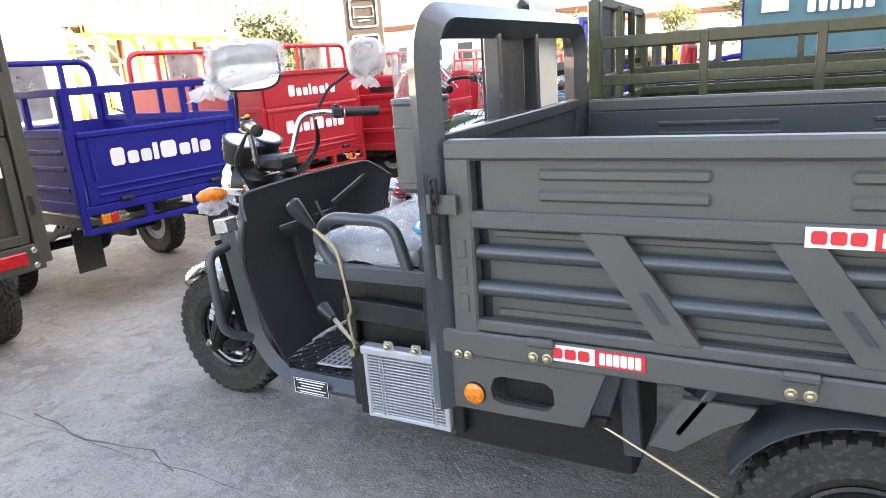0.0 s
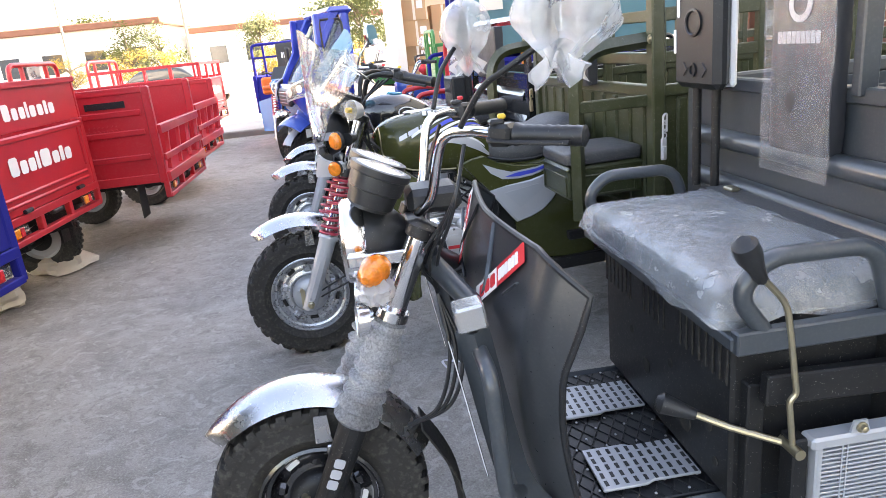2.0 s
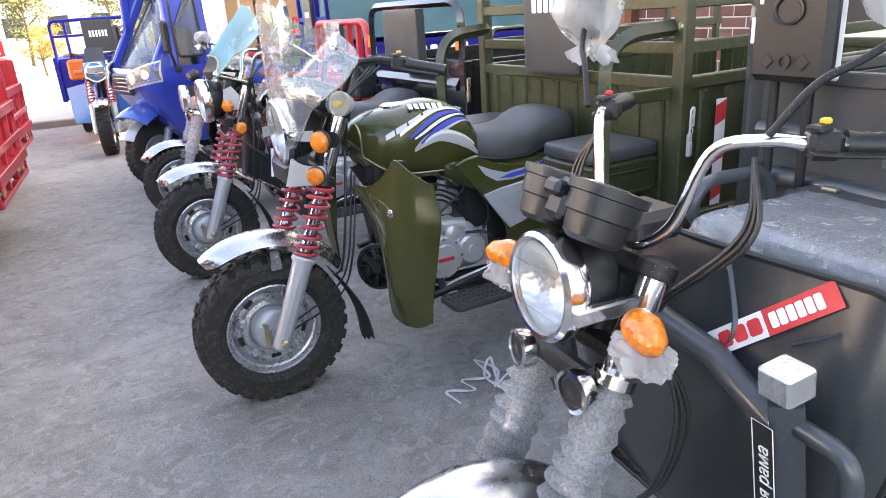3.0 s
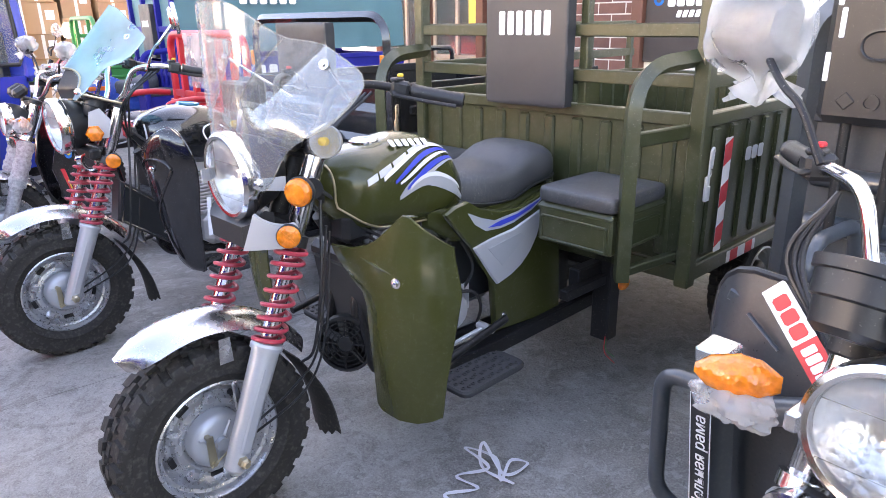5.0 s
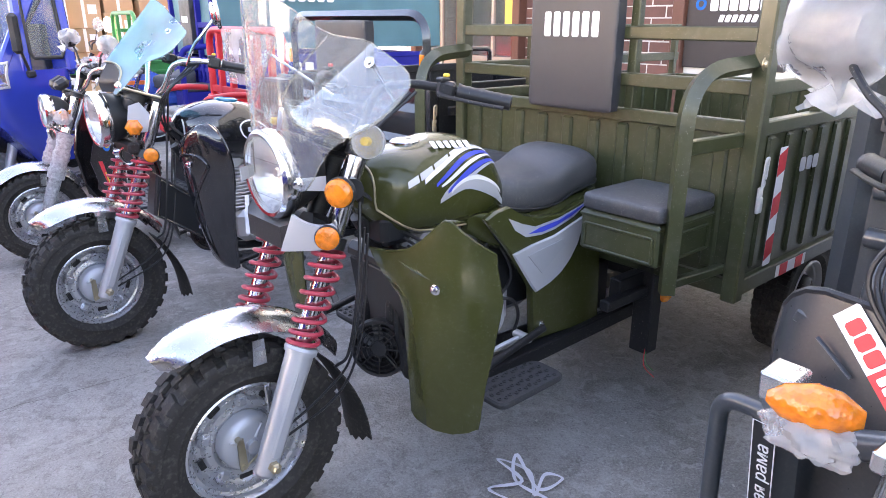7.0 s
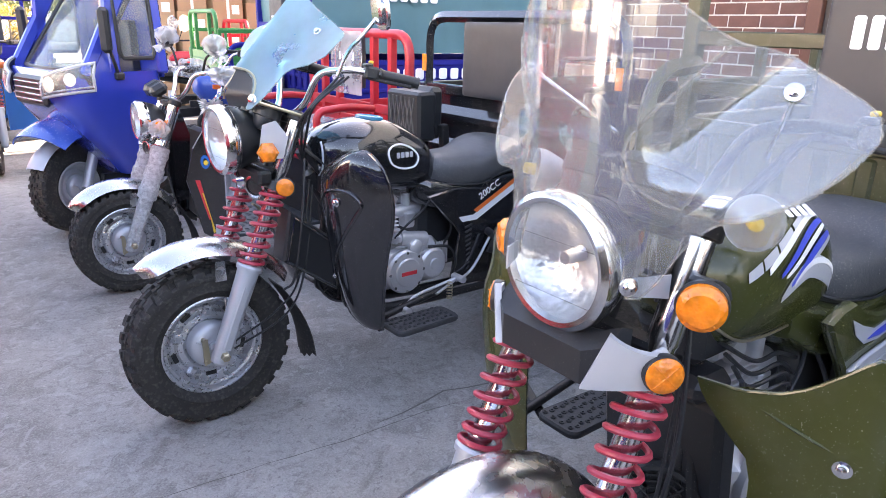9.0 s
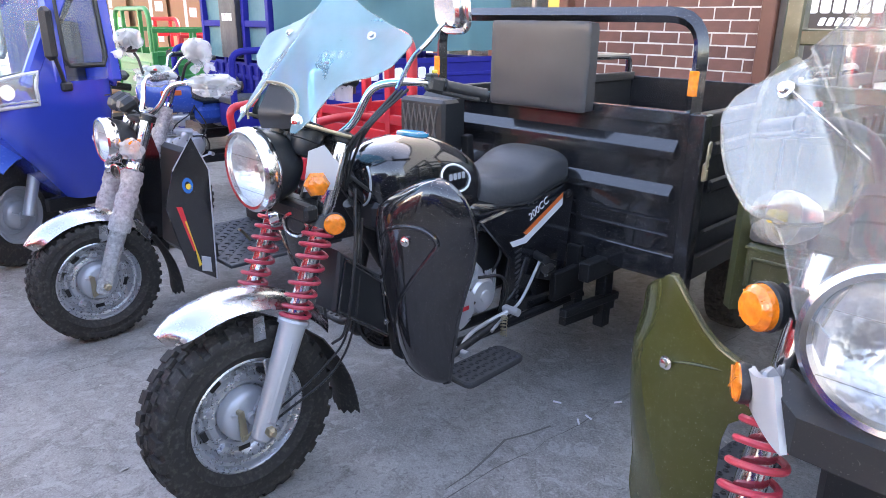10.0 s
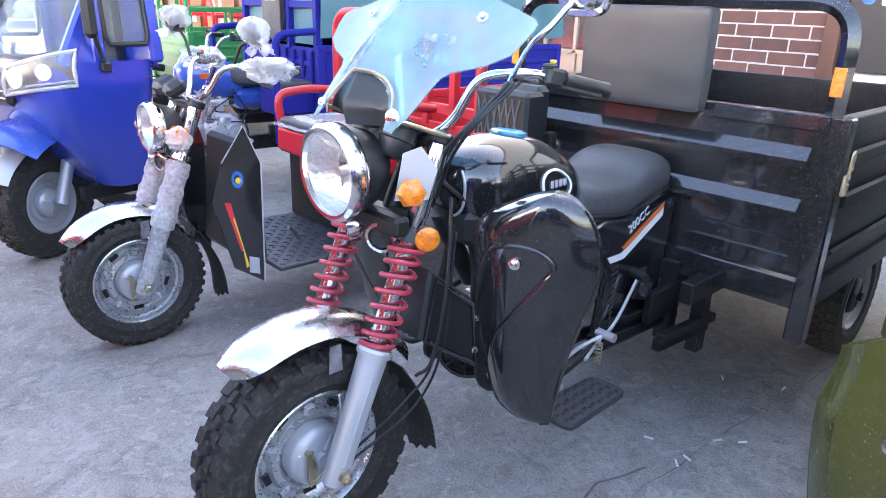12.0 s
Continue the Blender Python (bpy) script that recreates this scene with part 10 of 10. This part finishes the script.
bars(6, 0.48, 0.08, axis((-0.027, -0.02, -0.10), (-1, 0, 0)), M["white"], sg, "brand_mark_lower", "", 0.25, 0.25)
part("emblem", Geo().lathe([(0.07, 0), (0.07, 0.003), (0.035, 0.003), (0.035, 0)], 18, axis((-0.027, 0.45, 0.06), (-1, 0, 0)), True), M["sky_blue"], sg)
sg = thing("sign_board", pose(X - 0.022, 3.3, 1.62), "black sign board with pale lettering bars", "sign")
part("board", Geo().box((0, 0, 0), (0.05, 1.4, 0.7), 0.006), M["sign_dark"], sg)
for k, w in enumerate((1.0, 0.8, 0.9)):
    part("text_bar", Geo().box((-0.028, 0, 0.18 - 0.18 * k), (0.006, w, 0.09), 0.001), M["cream"], sg)

# ---- store wing with cartons, at the end of the yard ----
solid("wall_store_back", Geo().box((2.2, 17.6, 1.9), (6.4, 0.2, 3.8), 0.01), M["white_wall"], "white back wall of the open store", "wall", "", "structure")
solid("wall_store_side", Geo().box((-1.0, 16.1, 1.9), (0.2, 3.2, 3.8), 0.01), M["white_wall"], "white side wall of the open store", "wall", "", "structure")
solid("store_roof", Geo().box((2.0, 16.0, 3.85), (6.6, 3.8, 0.16), 0.02), M["kerb"], "flat roof of the open store", "roof", "", "structure")
solid("store_column", Geo().box((2.0, 14.5, 1.9), (0.2, 0.2, 3.8), 0.01), M["brown_frame"], "red-brown store column", "column", "", "structure")
rnd = random.Random(12)
def carton(x, y, z, s):
    t = thing("carton", pose(x, y, z, 0, 0, rnd.uniform(-6, 6)), "brown cardboard carton with taped top", "carton", "stacked cartons")
    part("box", Geo().box((0, 0, s[2] / 2), s, 0.006), M["cardboard"], t)
    part("tape", Geo().box((0, -s[1] / 2 - 0.001, s[2] / 2), (0.05, 0.002, s[2] * 0.96), 0.0005), M["cream"], t)
    part("label", Geo().box((s[0] * 0.25, -s[1] / 2 - 0.001, s[2] * 0.6), (s[0] * 0.25, 0.002, s[2] * 0.3), 0.0005), M["white"], t)
for c in range(7):
    z = 0.0
    x = -0.62 + c * 0.56
    for k in range(5):
        s = (rnd.uniform(0.46, 0.54), rnd.uniform(0.4, 0.5), rnd.uniform(0.36, 0.52))
        carton(x, 15.0 + rnd.uniform(0, 0.12), z, s)
        z += s[2]

# ---- green and red tricycles in front of the store ----
opposite_trike(-0.9 + 1.9, 11.6, 0, "far_green", 0.62, 0.60, 1.10, False, 0.0, True, 1.55, "green cargo tricycle with railed bed", hoop_pad=False)
opposite_trike(1.9, 13.3, 0, "red", 0.62, 0.60, 1.00, False, 0.0, True, 1.45, "red cargo tricycle with railed bed", hoop_pad=False)

# ---- the house across the road ----
hs = thing("apartment_house", pose(-21.5, 15.0, 0, 0, 0, 104), "sunlit white house with yellow trim and shop fronts", "house")
# local x runs along the front, local y points away from the yard
part("wall", Geo().box((10.3, 5, 6.3), (18.6, 9.6, 5.4), 0.02).box((10.3, 5.6, 1.8), (18.6, 8.4, 3.6), 0.02), M["white_wall"], hs)
part("roof", Geo().box((10.3, 5, 9.2), (19.2, 10.2, 0.3), 0.03), M["roof"], hs)
part("yellow_band", Geo().box((10.3, 0.12, 3.46), (18.9, 0.34, 0.34), 0.01), M["yellow_trim"], hs, "yellow painted band")
part("canopy_ceiling", Geo().box((10.3, 0.7, 3.30), (18.5, 1.3, 0.06), 0.01), M["yellow_trim"], hs)
for x, w in ((1.9, 1.5), (4.4, 1.5), (7.0, 1.6), (9.3, 1.5), (13.1, 2.0), (17.2, 2.2)):
    wd = part("window", Geo().box((x, 0.19, 5.2), (w, 0.06, 1.7), 0.01), M["violet_pane"], hs)
    part("frame", Geo().bar((x - w / 2, 0.14, 4.3), (x - w / 2, 0.14, 6.1), 0.12, 0.14).bar((x + w / 2, 0.14, 4.3), (x + w / 2, 0.14, 6.1), 0.16, 0.14).bar((x, 0.14, 4.35), (x, 0.14, 6.05), 0.06, 0.08).bar((x - w / 2, 0.14, 4.32), (x + w / 2, 0.14, 4.32), 0.08, 0.10), M["yellow_trim"], wd)
for k, x in enumerate((1.25, 3.3, 5.7, 8.4, 10.9, 13.4, 16.0, 18.6)):
    cl = part("column", Geo().bar((x, 0.12, 0.0), (x, 0.12, 3.28), 0.42 if k == 4 else 0.20, 0.2, 0.02), M["yellow_trim"], hs, "yellow painted porch column")
    part("capital", Geo().box((x, 0.12, 2.98), (0.5, 0.26, 0.10), 0.03).box((x, 0.12, 3.14), (0.62, 0.28, 0.18), 0.04), M["yellow_trim"], cl)
for k in range(7):
    x = 2.4 + k * 2.5
    sf = part("shop_front", Geo().box((x, 1.34, 1.55), (2.2, 0.08, 2.9), 0.01), M["white_wall"] if k in (1, 2) else M["pane"], hs)
    part("front_frame", Geo().bar((x - 1.15, 1.28, 0.1), (x - 1.15, 1.28, 3.2), 0.14, 0.1).bar((x + 0.2, 1.28, 0.1), (x + 0.2, 1.28, 3.0), 0.08, 0.08).bar((x - 1.1, 1.28, 2.3), (x + 1.1, 1.28, 2.3), 0.08, 0.08), M["brown_frame"] if k % 2 else M["yellow_trim"], sf)
solid("wall_annex", Geo().box((-6.2, 4.0, 4.2), (14.2, 5.6, 8.4), 0.02), M["white_wall"], "white set-back side wall of the house", "wall", "", "structure").matrix_world = pose(-21.5, 15.0, 0, 0, 0, 104)
st = thing("outside_stair", pose(-21.5, 15.0, 0, 0, 0, 104), "white outside stair beside the house", "stair")
part("landing", Geo().box((-2.0, 0.1, 3.22), (1.7, 1.6, 0.14), 0.01).bar((-2.7, -0.5, 0), (-2.7, -0.5, 3.15), 0.16, 0.16).bar((-1.25, -0.5, 0), (-1.25, -0.5, 3.15), 0.12, 0.12), M["white_wall"], st)
for k in range(16):
    part("step", Geo().box((-1.1 + k * 0.23, -0.3, 3.1 - 0.19 * k), (0.27, 1.0, 0.05), 0.005), M["white_wall"], st)
part("stringer", Geo().bar((-1.2, -0.82, 3.2), (2.5, -0.82, 0.15), 0.05, 0.24), M["white_wall"], st)
part("stringer", Geo().bar((-1.2, 0.22, 3.2), (2.5, 0.22, 0.15), 0.05, 0.24), M["cream"], st)
part("handrail", Geo().rod((-1.2, -0.82, 4.1), (2.5, -0.82, 1.05), 0.03, 8).rod((-2.8, -0.7, 4.12), (-1.2, -0.82, 4.1), 0.03, 8), M["yellow_trim"], st)
for k in range(8):
    part("baluster", Geo().rod((-1.1 + k * 0.5, -0.82, 3.1 - k * 0.412), (-1.1 + k * 0.5, -0.82, 4.0 - k * 0.412), 0.018, 6), M["yellow_trim"], st)

# ---- tall sign with appliance outlines ----
ts = thing("sign_tower", pose(-10.0, 14.9, 0, 0, 0, 36), "tall dark sign tower with white appliance outlines", "sign")
part("panel", Geo().box((0, 0, 3.2), (0.95, 0.35, 6.4), 0.03), M["sign_dark"], ts)
for k in range(6):
    z = 1.9 + k * 0.86
    fr = part("icon_frame", Geo().tube(rounded([(-0.33, -0.19, z - 0.33), (0.33, -0.19, z - 0.33), (0.33, -0.19, z + 0.33), (-0.33, -0.19, z + 0.33)], 0.08, 4, True), 0.020, 6, True), M["white"], ts, "white rounded icon frame")
    if k % 2 == 0:
        ic = Geo().tube([(-0.10, -0.19, z + 0.16), (0.10, -0.19, z + 0.16), (0.10, -0.19, z + 0.04), (0.22, -0.19, z - 0.08), (-0.22, -0.19, z - 0.08), (-0.10, -0.19, z + 0.04)], 0.014, 5, True)
        for d in (-0.10, 0, 0.10):
            ic.rod((d, -0.19, z - 0.13), (d, -0.19, z - 0.23), 0.012, 5)
    else:
        ic = Geo().tube([(-0.24, -0.19, z - 0.10), (0.24, -0.19, z - 0.10), (0.24, -0.19, z + 0.14), (-0.24, -0.19, z + 0.14)], 0.014, 5, True).rod((-0.14, -0.19, z - 0.18), (0.14, -0.19, z - 0.18), 0.014, 5)
    part("icon", ic, M["white"], fr)

# ---- trees, poles, far buildings ----
def tree_meshes(seed, h, leafmat, spread=0.36, n=2600):
    r = random.Random(seed)
    tr = Geo()
    tr.tube(curve([(0, 0, -0.1), (0.03 * h * r.uniform(-1, 1), 0, h * 0.2), (0.03 * h * r.uniform(-1, 1), 0.02 * h, h * 0.45), (0, 0, h * 0.85)], 4), [h * 0.035 * (1 - 0.8 * i / 12) for i in range(13)], 8)
    tips = []
    for k in range(11):
        a, z0 = r.uniform(0, 6.28), h * r.uniform(0.25, 0.7)
        ln = h * spread * r.uniform(0.5, 1.0)
        tip = Vector((math.cos(a) * ln, math.sin(a) * ln, z0 + h * r.uniform(0.08, 0.28)))
        tr.tube(curve([(0, 0, z0), tuple(tip * 0.5 + Vector((0, 0, z0 * 0.55))), tuple(tip)], 3), [h * 0.014 * (1 - 0.12 * i) for i in range(7)], 6)
        tips += [tip, tip * 0.65 + Vector((0, 0, z0 * 0.4))]
    tips += [Vector((0, 0, h * 0.92)), Vector((0.05 * h, 0, h * 0.8)), Vector((-0.06 * h, 0.05 * h, h * 0.72))]
    lf, vs, fs = Geo(), [], []
    for k in range(n):
        c = r.choice(tips)
        d = Vector((r.gauss(0, 1), r.gauss(0, 1), r.gauss(0, 0.8))) * h * 0.062
        p = c + d
        s = h * r.uniform(0.010, 0.022)
        u = Vector((r.gauss(0, 1), r.gauss(0, 1), r.gauss(0, 1))).normalized() * s
        w = u.orthogonal().normalized() * s * 0.6
        i = len(vs)
        vs += [p - u, p + w, p + u, p - w]
        fs.append((i, i + 1, i + 2, i + 3))
    lf.add(vs, fs)
    a, b = tr.mesh("trunk"), lf.mesh("crown")
    a.materials.append(M["bark"])
    b.materials.append(M[leafmat])
    return a, b


def tree(meshes, x, y, s, rz, label):
    t = thing("tree", pose(x, y, 0, 0, 0, rz), label, "tree", "trees")
    for nm, me in zip(("trunk", "crown"), meshes):
        ob = new(nm, me)
        ob.parent = t
        ob.scale = (s * 0.62, s * 0.62, s * 0.62)
    return t


T1, T2, T3 = tree_meshes(1, 6.0, "leaf"), tree_meshes(2, 5.0, "leaf_yellow", 0.42), tree_meshes(5, 7.0, "leaf", 0.30, 3200)
for ms, x, y, s, rz in ((T1, -11.5, 38, 1.0, 80), (T3, -7.0, 42, 0.9, 10), (T3, -3.0, 37, 1.0, 50), (T1, 0.5, 36, 1.1, 130), (T3, 4.0, 40, 1.0, 200), (T1, -15.5, 46, 1.2, 250), (T3, -1.2, 46, 1.25, 290), (T1, 3.0, 30, 1.1, 310), (T3, -19, 50, 1.2, 120)):
    tree(ms, x, y, s, rz, "leafy tree, thin green crown in the sun")
tree(tree_meshes(9, 6.0, "leaf_dark", 0.26, 5200), -9.95, 11.4, 0.74, 20, "small dense dark-green tree beside the yard")
for x, y, s, rz in ((-9.6, 32, 0.7, 0), (-12.5, 36, 0.8, 70), (-5.5, 31, 0.6, 140), (-2.2, 29, 0.6, 200), (-16.5, 39, 0.8, 250)):
    tree(T2, x, y, s, rz, "low yellowing tree beside the road")
for x, y, hh in ((-9.0, 33, 7.0), (-17.5, 42, 7.5)):
    pl = thing("street_lamp", pose(x, y, 0), "thin pale street lamp post", "street lamp", "street lamps")
    part("pole", Geo().rod((0, 0, 0), (0, 0, hh), 0.09, 10, 0.05), M["kerb"], pl)
    part("arm", Geo().rod((0, 0, hh), (0.9, -0.3, hh + 0.25), 0.03, 8), M["kerb"], pl)
    part("lamp_head", Geo().box((1.05, -0.35, hh + 0.27), (0.4, 0.18, 0.09), 0.03), M["kerb"], pl)
for x, y, w, d, hh in ((-22, 52, 16, 8, 4.2), (-3, 58, 20, 8, 3.6), (12, 46, 12, 8, 4.0)):
    hb = thing("low_building", pose(x, y, 0), "pale low building with red-brown roof in the distance", "building", "far buildings")
    part("wall", Geo().box((0, 0, hh / 2), (w, d, hh), 0.02), M["white_wall"], hb)
    part("roof", Geo().box((0, 0, hh + 0.2), (w + 0.8, d + 0.8, 0.4), 0.05), M["roof"], hb)
    for k in range(int(w / 2.6)):
        part("window", Geo().box((-w / 2 + 1.5 + k * 2.6, -d / 2 - 0.01, hh * 0.55), (1.2, 0.08, 1.2), 0.01), M["pane"], hb)


def car(x, y, rz, mat, label):
    c = thing("car", pose(x, y, 0, 0, 0, rz), label, "car", "parked cars")
    secs = smooth_sections([(-2.1, 0, 0.55, 0.70, 0.20), (-1.9, 0, 0.60, 0.80, 0.28), (-0.9, 0, 0.66, 0.84, 0.32), (0.8, 0, 0.68, 0.84, 0.34), (1.9, 0, 0.66, 0.80, 0.30), (2.1, 0, 0.62, 0.70, 0.22)], 4)
    blob(c, "body", secs, mat, "", 28, 50, 5)
    secs = smooth_sections([(-0.95, 0, 0.98, 0.66, 0.06), (-0.5, 0, 1.18, 0.66, 0.24), (0.3, 0, 1.22, 0.66, 0.26), (1.1, 0, 1.16, 0.64, 0.22), (1.6, 0, 1.0, 0.62, 0.06)], 4)
    blob(c, "cabin", secs, "pane", "", 28, 50, 5)
    part("roof_panel", Geo().box((0.35, 0, 1.46), (1.3, 1.1, 0.05), 0.02), M[mat], c)
    for xx in (-1.3, 1.3):
        for s in (-1, 1):
            part("wheel", Geo().lathe([(0.2, -0.09), (0.30, -0.09), (0.31, 0), (0.30, 0.09), (0.2, 0.09)], 20, axis((xx, s * 0.76, 0.31), (0, 1, 0)), True).lathe([(0.2, -0.05), (0, -0.06)], 16, axis((xx, s * 0.76, 0.31), (0, s * -1, 0))), M["rubber"], c)
    return c


car(-12.5, 24.0, 20, "white", "white parked car beyond the yard")
car(-16.0, 25.0, 10, "silver", "silver parked car across the road")
car(-8.4, 27.0, 170, "white", "white car parked along the road")

# ---- bricks of the shop wall, one by one ----
bm_brick = Geo().box((0, 0, 0), (0.05, 0.405, 0.126), 0.006).mesh("brick")
bm_brick.materials.append(M["brick"])
half_brick = Geo().box((0, 0, 0), (0.05, 0.195, 0.126), 0.006).mesh("half_brick")
half_brick.materials.append(M["brick"])
core = bpy.data.objects["wall_brick_core"]
rnd = random.Random(8)
for row in range(20):
    places = [(bm_brick, 7.33 + k * 0.42 + (0.21 if row % 2 else 0)) for k in range(6)] + [(half_brick, 7.225 if row % 2 else 9.745)]
    for me, y in places:
        b = new("brick", me)
        b.parent = core
        b.matrix_parent_inverse = core.matrix_world.inverted()
        b.location = (X + 0.055 + rnd.uniform(-0.003, 0.003), y, 0.32 + row * 0.140)

# ---- no more than three levels: thing, part, sub-part ----
bpy.context.view_layer.update()
for ob in [o for o in scene.objects if o.parent]:
    chain = [ob]
    while chain[-1].parent:
        chain.append(chain[-1].parent)
    if len(chain) > 3:
        place = ob.matrix_world.copy()
        ob.parent = chain[-2]
        ob.matrix_parent_inverse = chain[-2].matrix_world.inverted()
        ob.matrix_basis = place
